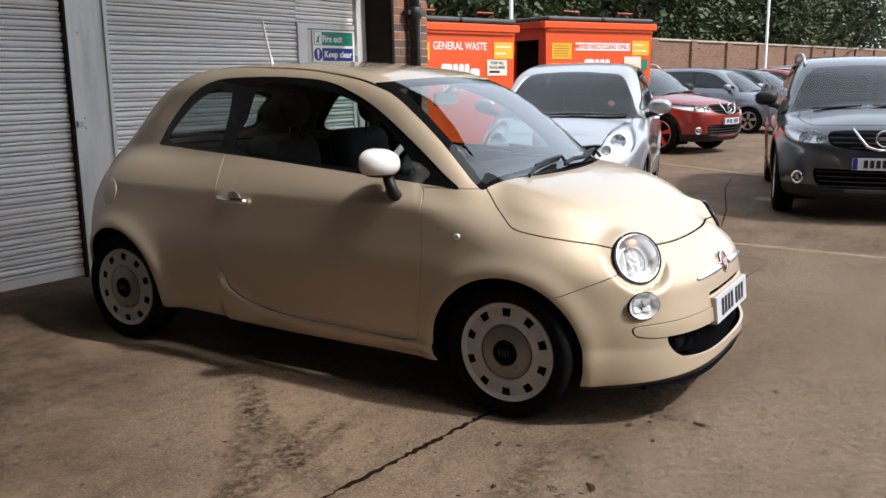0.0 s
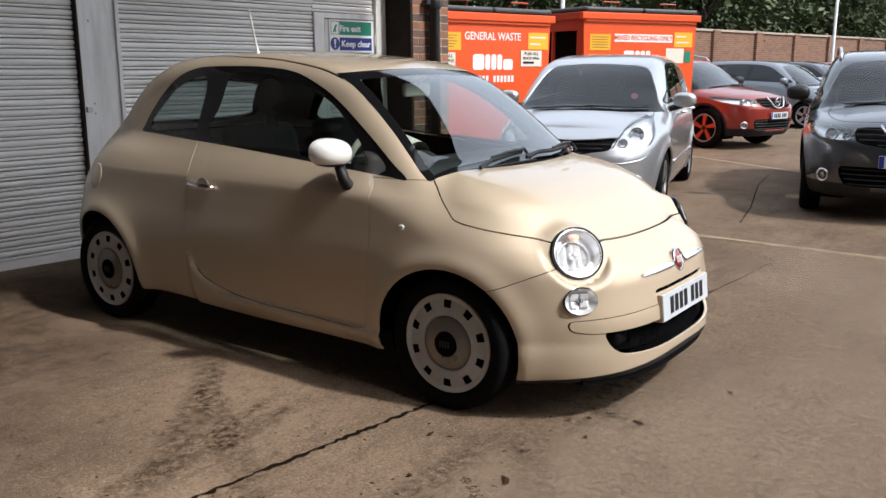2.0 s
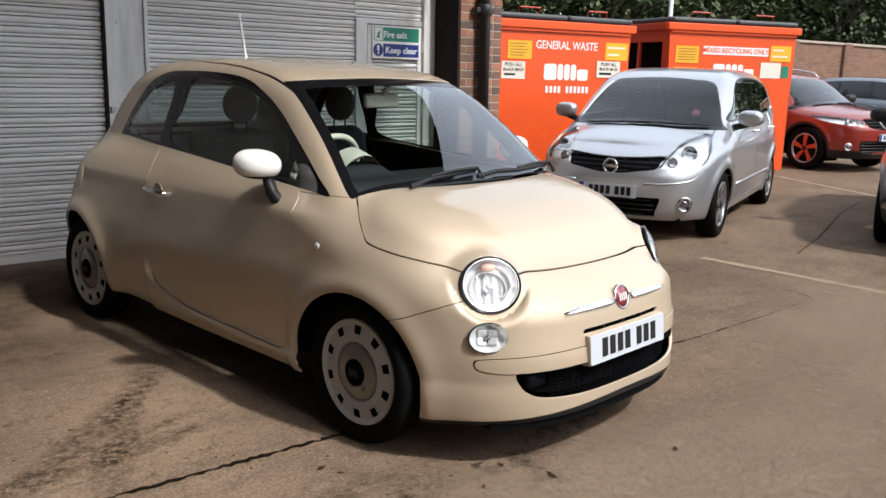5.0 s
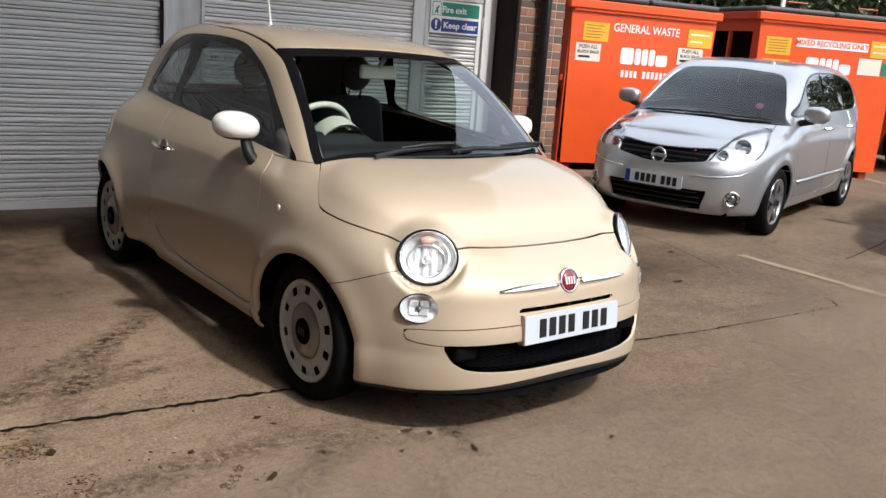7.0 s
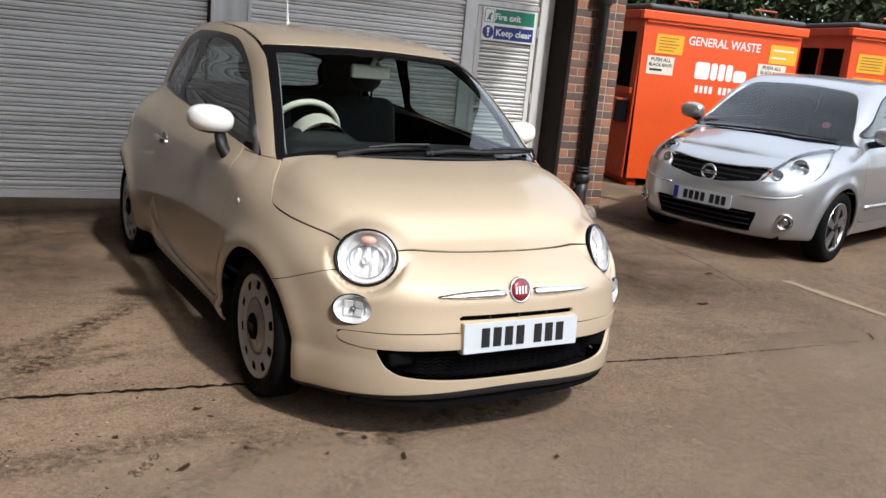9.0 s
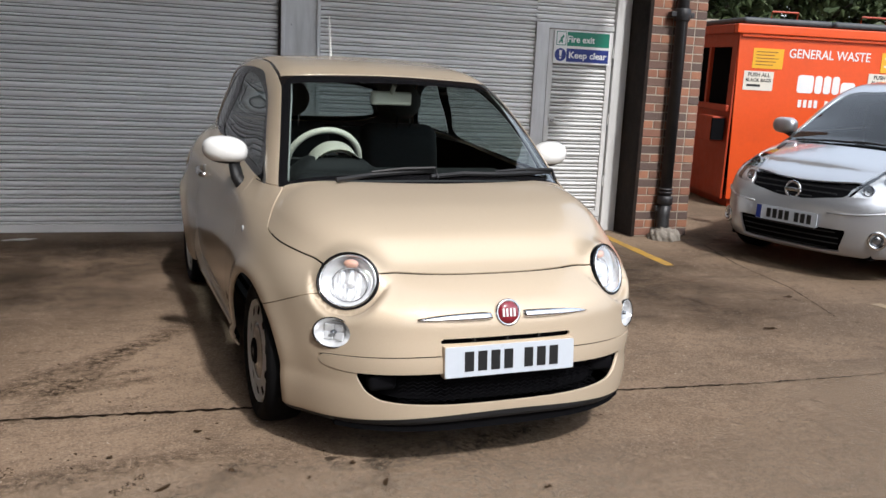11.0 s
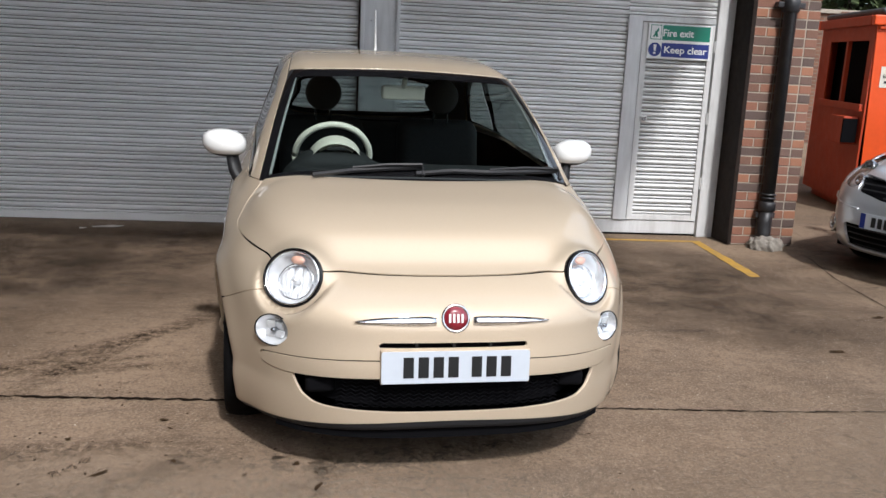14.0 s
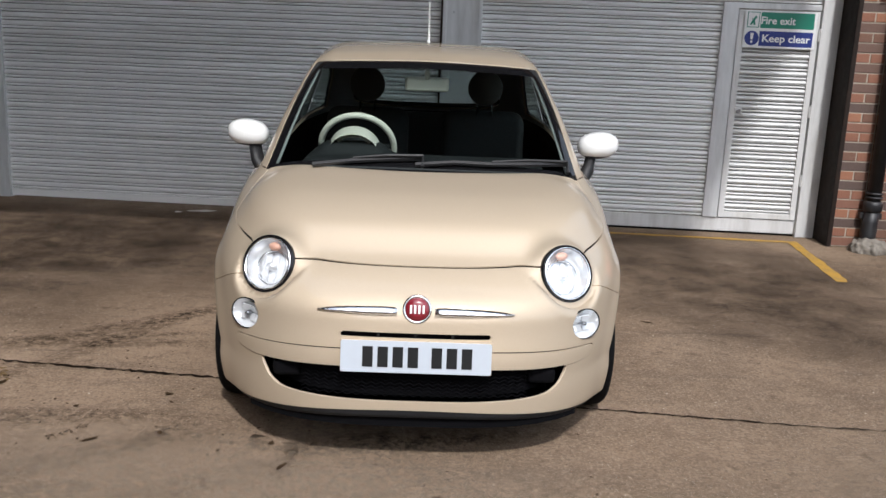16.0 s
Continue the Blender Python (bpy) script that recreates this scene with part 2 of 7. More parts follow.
def cut(sheet, f):
    """Parts a sheet along f(x, y, z) = 0: the side where f is below nought, and the other."""
    v, nrm, tri = sheet
    d = f(*v.T)
    d = np.where(np.abs(d) < 1e-7, 1e-7, d)
    neg = d[tri] < 0
    count = neg.sum(1)
    sides = [[tri[count == 3]], [tri[count == 0]]]
    mixed = np.nonzero((count == 1) | (count == 2))[0]
    if len(mixed):
        t, ng = tri[mixed], neg[mixed]
        single = np.where(count[mixed] == 1, ng.argmax(1), (~ng).argmax(1))
        t = np.stack([t[np.arange(len(t)), (single + k) % 3] for k in range(3)], 1)
        e = np.sort(np.concatenate([t[:, [0, 1]], t[:, [0, 2]]]), 1)
        uniq, inv = np.unique(e, axis=0, return_inverse=True)
        inv = inv.reshape(-1)
        a, b, da, db = v[uniq[:, 0]], v[uniq[:, 1]], d[uniq[:, 0]], d[uniq[:, 1]]
        ta, tb = np.zeros(len(a)), np.ones(len(a))
        for _ in range(10):
            tm = (ta + tb) / 2
            dm = f(*(a + (b - a) * tm[:, None]).T)
            same = (dm < 0) == (da < 0)
            ta, tb = np.where(same, tm, ta), np.where(same, tb, tm)
        tm = ((ta + tb) / 2)[:, None]
        base = len(v)
        v = np.concatenate([v, a + (b - a) * tm])
        m = nrm[uniq[:, 0]] * (1 - tm) + nrm[uniq[:, 1]] * tm
        nrm = np.concatenate([nrm, m / np.maximum(np.linalg.norm(m, axis=1), 1e-9)[:, None]])
        p, q = base + inv[: len(t)], base + inv[len(t) :]
        lone = np.stack([t[:, 0], p, q], 1)
        pair = np.concatenate([np.stack([p, t[:, 1], t[:, 2]], 1), np.stack([p, t[:, 2], q], 1)])
        is_neg = d[t[:, 0]] < 0
        two = np.concatenate([is_neg, is_neg])
        sides[0] += [lone[is_neg], pair[~two]]
        sides[1] += [lone[~is_neg], pair[two]]
    return [compact(v, nrm, np.concatenate(s)) for s in sides]


def gap_cut(sheet, f, gap=0.004):
    """As cut, with a joint of that width left open between the two."""
    one, rest = cut(sheet, lambda x, y, z: f(x, y, z) + gap / 2)
    return one, cut(rest, lambda x, y, z: f(x, y, z) - gap / 2)[1]


def moved(sheet, by):
    return sheet[0] + sheet[1] * by, sheet[1], sheet[2]


def outline(pairs, rounded=True):
    """Signed distance to a closed line through pairs, below nought inside."""
    p = np.array(pairs, float)
    if rounded:
        n, dense = len(p), []
        for i in range(n):
            a, b, c, d = p[i - 1], p[i], p[(i + 1) % n], p[(i + 2) % n]
            for t in np.linspace(0, 1, 8, endpoint=False):
                dense.append(0.5 * (2 * b + (c - a) * t + (2 * a - 5 * b + 4 * c - d) * t**2 + (3 * b - a - 3 * c + d) * t**3))
        p = np.array(dense)
    q = np.roll(p, -1, 0)
    lo, hi = p.min(0) - 0.06, p.max(0) + 0.06

    def f(a, b):
        out = np.full(np.shape(a), 0.06)
        near = (a > lo[0]) & (a < hi[0]) & (b > lo[1]) & (b < hi[1])
        out[near] = close(a[near], b[near])
        return out

    def close(a, b):
        best, odd = np.full(a.shape, 1e9), np.zeros(a.shape, bool)
        for (x0, y0), (x1, y1) in zip(p, q):
            dx, dy = x1 - x0, y1 - y0
            t = np.clip(((a - x0) * dx + (b - y0) * dy) / (dx * dx + dy * dy + 1e-12), 0, 1)
            best = np.minimum(best, (a - x0 - t * dx) ** 2 + (b - y0 - t * dy) ** 2)
            if y0 != y1:
                odd ^= ((y0 > b) != (y1 > b)) & (a < (x1 - x0) * (b - y0) / (y1 - y0) + x0)
        return np.where(odd, -1, 1) * np.sqrt(best)

    return f


def sheet_part(name, sheet, mat, parent, label="", rim=0.0):
    """Links a sheet as a mesh object with its own normals; rim: how deep its edges turn inwards."""
    v, nrm, tri = sheet
    if rim and len(tri):
        e = np.concatenate([tri[:, [0, 1]], tri[:, [1, 2]], tri[:, [2, 0]]])
        key = np.sort(e, 1)
        _, first, cnt = np.unique(key, axis=0, return_index=True, return_counts=True)
        e = e[first[cnt == 1]]
        a, b = v[e[:, 0]], v[e[:, 1]]
        na, nb = nrm[e[:, 0]], nrm[e[:, 1]]
        side = np.cross(b - a, (na + nb) / 2)
        side /= np.maximum(np.linalg.norm(side, axis=1), 1e-9)[:, None]
        base, k = len(v), len(e)
        v = np.concatenate([v, a, b, b - nb * rim, a - na * rim])
        nrm = np.concatenate([nrm, side + na, side + nb, side, side])
        i = base + np.arange(k)
        tri = np.concatenate([tri, np.stack([i + k, i, i + 3 * k], 1), np.stack([i + k, i + 3 * k, i + 2 * k], 1)])
    me = bpy.data.meshes.new(name)
    me.from_pydata(v.tolist(), [], tri.tolist())
    me.shade_smooth()
    nrm = nrm / np.maximum(np.linalg.norm(nrm, axis=1), 1e-9)[:, None]
    me.normals_split_custom_set_from_vertices(nrm.tolist())
    me.materials.append(M[mat])
    ob = new(name, me)
    ob.parent = parent
    return tagged(ob, label) if label else ob



# ---- the beige hatchback: its form ----
nose_line = curve((0.12, -1.79), (0.17, -1.825), (0.21, -1.8415), (0.26, -1.8385), (0.32, -1.835), (0.40, -1.830), (0.50, -1.810), (0.60, -1.788), (0.68, -1.722), (0.74, -1.643), (0.82, -1.563), (0.90, -1.405), (0.97, -1.107))
tail_line = curve((0.15, 1.58), (0.25, 1.68), (0.36, 1.715), (0.5, 1.724), (0.7, 1.69), (0.9, 1.56), (1.05, 1.50))
width_line = curve((0.12, 0.70), (0.2, 0.745), (0.3, 0.786), (0.45, 0.806), (0.6, 0.812), (0.72, 0.802), (0.80, 0.795), (0.855, 0.790), (0.878, 0.782), (0.92, 0.762), (0.97, 0.738), (1.06, 0.69))
deck_line = curve((-1.9, 0.60), (-1.75, 0.689), (-1.65, 0.742), (-1.5, 0.850), (-1.3, 0.928), (-1.1, 0.959), (-0.95, 0.959), (-0.5, 0.963), (0.0, 0.985), (0.5, 1.013), (1.0, 1.015), (1.4, 0.975), (1.7, 0.90))
roof_line = curve((-1.8, -0.6), (-1.4, 0.60), (-1.055, 0.955), (-0.79, 1.180), (-0.548, 1.335), (-0.415, 1.388), (-0.25, 1.431), (0.0, 1.458), (0.2, 1.471), (0.5, 1.465), (0.8, 1.441), (1.05, 1.367), (1.2, 1.283), (1.35, 1.156), (1.5, 1.024), (1.65, 0.87), (2.0, -0.2))
cabin_line = curve((0.85, 0.733), (0.95, 0.712), (1.05, 0.681), (1.15, 0.649), (1.25, 0.611), (1.35, 0.582), (1.45, 0.545))
cabin_taper = curve((-1.1, 0.997), (-0.4, 0.988), (0.4, 1.014), (1.0, 0.938), (1.3, 0.836), (1.6, 0.757))
wing_line = curve((-1.75, 0.62), (-1.5, 0.689), (-1.3, 0.747), (-1.13, 0.778), (-0.95, 0.850), (-0.7, 0.924), (0.3, 1.004))
bonnet_half = curve((-1.7, 0.556), (-1.5, 0.704), (-1.3, 0.765), (-1.13, 0.775), (-0.9, 0.780), (-0.3, 0.803))
swage_line = curve((-0.9, 0.248), (-0.72, 0.25), (-0.45, 0.252), (-0.237, 0.262), (-0.05, 0.266), (0.148, 0.278), (0.281, 0.325), (0.357, 0.387), (0.40, 0.45))


def sill_height(x, y):
    """The lower edge of the body: higher at the doors and in the middle of the nose."""
    front = np.clip((-y - 1.2) / 0.3, 0, 1)
    return np.interp(y, [-1.3, -0.9, 0.0, 0.7, 1.3, 1.7], [0.152, 0.195, 0.198, 0.220, 0.19, 0.21]) + 0.04 * np.clip(1 - (np.abs(x) / 0.7) ** 2, 0, 1) * front


def hatchback(x, y, z):
    w = np.abs(x)
    arch = np.minimum(np.hypot(y + 1.15, z - 0.285), np.hypot(y - 1.15, z - 0.285))
    half = width_line(z) + 0.018 * np.exp(-(((arch - 0.345) / 0.05) ** 2)) + 0.012 * np.clip(y, 0, 1) * np.exp(-(((arch - 0.36) / 0.09) ** 2)) + 0.012 * np.clip(1 - arch / 0.6, 0, 1)
    half = half + 0.026 / (1 + np.exp((z - swage_line(y) - 0.032) / 0.006)) * np.clip((0.43 - y) / 0.06, 0, 1) * np.clip((y + 0.95) / 0.15, 0, 1)
    half = half + 0.045 * np.clip((0.34 - z) / 0.16, 0, 1) * np.clip((-y - 1.2) / 0.3, 0, 1)
    nose, tail = nose_line(z), tail_line(z)
    u = np.clip((-0.75 - y) / (-0.75 - nose), 0, 3)
    t = np.clip((y - 0.75) / (tail - 0.75), 0, 3)
    e = np.where(y < 0, 3.1, 3.0)
    plan = (((w / half) ** e + u**e + t**3.2) ** (1 / e) - 1) * 0.85
    deck = below(z + np.interp(y, [-1.62, -1.45, -1.2, -1.0, -0.4], [-0.023, -0.035, -0.033, 0.0, 0.04]) * w * w, deck_line, y)
    wing = smooth_max(plan, np.where(y < 0.3, below(z, wing_line, y), deck), 0.10)
    bonnet = smooth_max(smooth_max(deck, (w - bonnet_half(y) + 0.51 * (z - 0.78)) * 0.89, 0.20), plan, 0.12)
    low = smooth_min(wing, bonnet, 0.08)
    px, py, pz = w - 0.546, y + 1.607, z - 0.6805
    along = 0.500 * px - 0.785 * py + 0.366 * pz
    ring = np.sqrt(np.maximum(px * px + py * py + pz * pz - along * along, 0))
    pod = smooth_max(smooth_max(ring - 0.116, along - 0.002, 0.014), -0.22 - along, 0.02)
    low = smooth_max(smooth_min(low, pod, 0.07), np.minimum(along - 0.004, 0.126 - ring), 0.05)
    bow = np.interp(y, [-0.85, -0.7, -0.5, -0.3, 0.8, 1.2], [0.15, 0.13, 0.09, 0.035, 0.022, -0.30])
    top = below(z + 0.072 * w * w, roof_line, y - bow * w * w)
    high = smooth_max(top, (w - cabin_line(z) * cabin_taper(y)) * 0.93, 0.11)
    both = smooth_min(low, high, 0.05)
    return smooth_max(both, sill_height(x, y) - z, 0.03)



# ---- more building tools ----
def toward(centre, axis, roll=0.0):
    """A pose at centre whose z points along axis."""
    return Matrix.Translation(centre) @ Vector(axis).to_track_quat("Z", "Y").to_matrix().to_4x4() @ pose(0, 0, 0, 0, 0, roll)


def solid(name, shape, lo, hi, cell, mat, parent, label=""):
    return sheet_part(name, skin(shape, lo, hi, cell), mat, parent, label)


def rounded_box(c, h, r):
    """Distance to a box of centre c and half sizes h with round edges r."""

    def f(x, y, z):
        q = [np.abs(a - b) - (s - r) for a, b, s in zip((x, y, z), c, h)]
        out = np.sqrt(sum(np.maximum(k, 0) ** 2 for k in q))
        return out + np.minimum(np.maximum(np.maximum(q[0], q[1]), q[2]), 0) - r

    return f


def tube(points, radius, steps=8, bm=None, taper=1.0, flat=1.0):
    """A round rod along points."""
    bm = bm or bmesh.new()
    pts = [Vector(p) for p in points]
    rings = []
    for i, p in enumerate(pts):
        d = (pts[min(i + 1, len(pts) - 1)] - pts[max(i - 1, 0)]).normalized()
        a = d.orthogonal().normalized() if abs(d.z) > 0.95 else d.cross(Vector((0, 0, 1))).normalized()
        b = d.cross(a)
        r = radius * (1 + (taper - 1) * i / max(1, len(pts) - 1))
        rings.append([bm.verts.new(p + a * r * math.cos(2 * math.pi * k / steps) + b * r * flat * math.sin(2 * math.pi * k / steps)) for k in range(steps)])
    for p, q in zip(rings, rings[1:]):
        for k in range(steps):
            bm.faces.new((p[k], p[(k + 1) % steps], q[(k + 1) % steps], q[k]))
    for ring in (rings[0], rings[-1]):
        bm.faces.new(ring)
    bmesh.ops.recalc_face_normals(bm, faces=bm.faces)
    return bm


def panel(pairs, thick, m=None, bm=None):
    """A flat plate with the outline pairs (x, z) and its face towards -y."""
    bm = bm or bmesh.new()
    front = [bm.verts.new((x, 0, z)) for x, z in pairs]
    back = [bm.verts.new((x, thick, z)) for x, z in pairs]
    bm.faces.new(front)
    bm.faces.new(back)
    for i in range(len(pairs)):
        j = (i + 1) % len(pairs)
        bm.faces.new((front[i], front[j], back[j], back[i]))
    bmesh.ops.recalc_face_normals(bm, faces=bm.faces)
    if m is not None:
        bmesh.ops.transform(bm, matrix=m, verts=front + back)
    return bm


def round_rect(x0, z0, x1, z1, r, n=5):
    out = []
    for cx, cz, a0 in ((x1 - r, z1 - r, 0), (x0 + r, z1 - r, 90), (x0 + r, z0 + r, 180), (x1 - r, z0 + r, 270)):
        out += [(cx + r * math.cos(radians(a0 + 90 * i / n)), cz + r * math.sin(radians(a0 + 90 * i / n))) for i in range(n + 1)]
    return out


def writing(name, words, height, mat, parent, m, stretch=1.0, thick=0.002, label="", spacing=1.0, fatten=0.0):
    """Words as a thin mesh; the middle of the line at m, facing -y."""
    c = bpy.data.curves.new(name, "FONT")
    c.body, c.size, c.align_x, c.align_y, c.extrude, c.space_character, c.offset = words, height / 0.7, "CENTER", "CENTER", thick / 2, spacing, fatten
    c.resolution_u = 3
    tmp = new(name, c)
    me = bpy.data.meshes.new_from_object(tmp.evaluated_get(bpy.context.evaluated_depsgraph_get()))
    bpy.data.objects.remove(tmp)
    me.transform(m @ pose(0, 0, 0, 90, 0, 0) @ Matrix.Diagonal((stretch, 1, 1, 1)))
    me.materials.clear()
    me.materials.append(M[mat])
    ob = new(name, me)
    ob.parent = parent
    return tagged(ob, label) if label else ob


def number_plate(parent, m, mat="plate_white", blue=False, wide=0.52, high=0.111):
    """A number plate with its characters as plain bars."""
    p = part("number_plate", panel(round_rect(-wide / 2, -high / 2, wide / 2, high / 2, 0.008), 0.006, m), mat, parent, "white number plate with plain bars")
    if blue:
        part("plate_band", box((-wide / 2 + 0.003, -0.0015, -high / 2 + 0.003), (-wide / 2 + 0.045, -0.0005, high / 2 - 0.003), 0, m), "blue", p)
    x = -0.185 if not blue else -0.165
    for i in range(7):
        part("plate_bar", box((x, -0.0018, -0.036), (x + 0.036, -0.0006, 0.036), 0, m), "black", p)
        x += 0.052 if i != 3 else 0.082
    return p


M.update({
    "plate_white": material("plate_plastic", (0.54, 0.585, 0.64), 0.3, grain=0.03, scale=60),
    "blue": material("blue_print", (0.012, 0.03, 0.22), 0.4, grain=0.05),
    "lens": glass("clear_lens", (0.93, 0.95, 0.96)),
    "reflector": material("lamp_reflector", (0.95, 0.955, 0.965), 0.2, 0.45, grain=0.06, scale=60),
    "amber": material("amber_plastic", (0.80, 0.46, 0.34), 0.25, grain=0.05),
    "badge_red": material("dark_red_enamel", (0.22, 0.015, 0.025), 0.25, grain=0.05, coat=1.0),
    "ivory": material("ivory_plastic", (0.72, 0.68, 0.58), 0.5, grain=0.06, scale=80),
    "headliner": material("grey_headliner", (0.30, 0.30, 0.29), 0.9, grain=0.1, scale=300),
    "seat": material("dark_seat_fabric", (0.016, 0.0165, 0.018), 0.9, grain=0.35, scale=260, bump=0.001, bump_scale=700),
    "head_rest": material("brown_grey_head_rest", (0.07, 0.062, 0.055), 0.85, grain=0.3, scale=260, bump=0.001, bump_scale=700),
    "dash": material("dark_dashboard", (0.009, 0.0095, 0.0105), 0.7, grain=0.2, scale=200, bump=0.0006, bump_scale=600),
    "hub_beige": material("beige_wheel_paint", (0.21, 0.19, 0.165), 0.3, 0.35, grain=0.08, scale=30, coat=0.6),
    "wheel_white": material("white_wheel_paint", (0.92, 0.91, 0.89), 0.35, grain=0.05, scale=50, stain=0.06, stain_scale=16, stain_color=(0.3, 0.24, 0.18)),
    "alloy": material("alloy_wheel", (0.5, 0.5, 0.51), 0.3, 0.9, grain=0.08, scale=50),
    "chrome_dark": material("smoked_chrome", (0.32, 0.33, 0.35), 0.2, 0.9, grain=0.1, scale=60),
    "frit": material("black_glass_edge", (0.008, 0.008, 0.009), 0.06, grain=0.05),
})


def plate(outline, z0, z1):
    """A level plate with that outline."""
    bm = bmesh.new()
    f = bm.faces.new([bm.verts.new((x, y, z0)) for x, y in outline])
    up = bmesh.ops.extrude_face_region(bm, geom=[f])["geom"]
    bmesh.ops.translate(bm, verts=[v for v in up if isinstance(v, bmesh.types.BMVert)], vec=(0, 0, z1 - z0))
    bmesh.ops.recalc_face_normals(bm, faces=bm.faces)
    return bm


# ---- the beige hatchback: its panels ----
beige_car = thing("hatchback", pose(0.008, 0, 0), "beige three-door hatchback with white mirrors, parked on concrete", "car")
EDGE_SIDE_GLASS = outline([(0.966, 1.050), (0.955, 1.075), (0.922, 1.138), (0.835, 1.252), (0.72, 1.337), (0.60, 1.380), (0.45, 1.393), (0.16, 1.394), (-0.10, 1.372), (-0.30, 1.306), (-0.475, 1.214), (-0.655, 1.098), (-0.80, 0.994), (-0.888, 0.931), (-0.80, 0.938), (-0.50, 0.960), (-0.16, 0.985), (0.23, 1.013), (0.5, 1.028), (0.8, 1.043)])
EDGE_WINDSCREEN = outline([(-0.70, 0.80), (-0.668, 0.93), (-0.640, 1.035), (-0.608, 1.15), (-0.573, 1.26), (-0.538, 1.350), (-0.515, 1.368), (-0.35, 1.380), (0, 1.389), (0.35, 1.380), (0.515, 1.368), (0.538, 1.350), (0.573, 1.26), (0.608, 1.15), (0.640, 1.035), (0.668, 0.93), (0.70, 0.80), (0, 0.6)])
EDGE_BACKLIGHT = outline([(-0.47, 1.06), (-0.45, 1.2), (-0.40, 1.30), (0, 1.335), (0.40, 1.30), (0.45, 1.2), (0.47, 1.06), (0, 1.03)])
bonnet_joint = curve((-1.95, 0.702), (-1.66, 0.702), (-1.60, 0.712), (-1.51, 0.730), (-1.37, 0.755), (-1.26, 0.772), (-1.165, 0.792), (-1.10, 0.840), (-1.06, 0.873), (-1.02, 0.908), (-0.985, 0.938), (-0.95, 1.02), (-0.85, 1.4))
EDGE_DOOR = outline([(-0.710, 0.94), (-0.752, 0.83), (-0.770, 0.70), (-0.771, 0.54), (-0.760, 0.40), (-0.742, 0.305), (-0.70, 0.284), (-0.60, 0.282), (-0.30, 0.291), (0.02, 0.304), (0.20, 0.335), (0.33, 0.40), (0.405, 0.55), (0.425, 0.70), (0.425, 0.86), (0.43, 0.93), (0.442, 1.02), (0.445, 1.12), (0.1, 1.2), (-0.45, 1.1)])
EDGE_GRILLE = outline([(-0.545, 0.374), (-0.528, 0.330), (-0.503, 0.303), (-0.447, 0.281), (-0.28, 0.270), (0, 0.267), (0.28, 0.270), (0.447, 0.281), (0.503, 0.303), (0.528, 0.330), (0.545, 0.374), (0.50, 0.379), (0.26, 0.384), (0, 0.385), (-0.26, 0.384), (-0.50, 0.379)])
EDGE_STRIP = outline([(-0.655, 0.415), (-0.642, 0.391), (-0.59, 0.380), (-0.53, 0.379), (-0.26, 0.386), (0, 0.388), (0.26, 0.386), (0.53, 0.379), (0.59, 0.380), (0.642, 0.391), (0.655, 0.415), (0.64, 0.430), (0.53, 0.438), (0.30, 0.447), (0, 0.450), (-0.30, 0.447), (-0.53, 0.438), (-0.64, 0.430)])
EDGE_SLOT = outline(round_rect(-0.262, 0.491, 0.262, 0.508, 0.006), False)
FAR = 9.0


LAMPS = {s: (Vector((0.546 * s, -1.607, 0.6805)), None) for s in (-1, 1)}
LAMP_AXIS = {s: Vector((0.500 * s, -0.785, 0.366)).normalized() for s in (-1, 1)}
LAMP_POSE = {s: toward(LAMPS[s][0] + LAMP_AXIS[s] * 0.002, LAMP_AXIS[s]) @ Matrix.Diagonal((1.09, 1, 1, 1)) for s in (-1, 1)}
FOG_POSE = {s: toward((0.616 * s, -1.668, 0.510), (0.60 * s, -0.80, 0.14)) @ Matrix.Diagonal((1.34, 1, 1, 1)) for s in (-1, 1)}


def front_at(x, z, out=0.0):
    """The y of the nose at x and z."""
    c = np.array([[x, -2.05, z]])
    for _ in range(40):
        c[0, 1] += 0.6 * float(hatchback(*c.T)[0])
    return float(c[0, 1]) - out


def side_at(s, y, z, out=0.0):
    """The x of the flank at y and z."""
    c = np.array([[1.1 * s, y, z]])
    for _ in range(40):
        c[0, 0] -= 0.6 * s * float(hatchback(*c.T)[0])
    return float(c[0, 0]) + out * s


def disc(m, radius):
    inv = np.array(m.inverted())

    def f(x, y, z):
        a, b, c = (inv[i, 0] * x + inv[i, 1] * y + inv[i, 2] * z + inv[i, 3] for i in range(3))
        return np.where(np.abs(c) < 0.2, np.hypot(a, b) - radius, FAR)

    return f


def side_only(edge):
    return lambda x, y, z: np.where((np.abs(x) > 0.42) & (z > 0.2), edge(y, z), FAR)


def front_only(edge, y_max=-1.3):
    return lambda x, y, z: np.where(y < y_max, edge(x, z), FAR)


def screen(x, y, z):
    return np.where((y < 0.0) & (z > 0.75), np.maximum(np.maximum(EDGE_WINDSCREEN(x, z), (-1.105 + 0.28 * x * x) - y), 0.895 - z), FAR)


def arches(r):
    return lambda x, y, z: np.where((np.abs(x) > 0.4) & (z < 0.75), np.minimum(np.hypot(y + 1.15, z - 0.28) - r, np.hypot(y - 1.15, z - 0.295) - r), FAR)


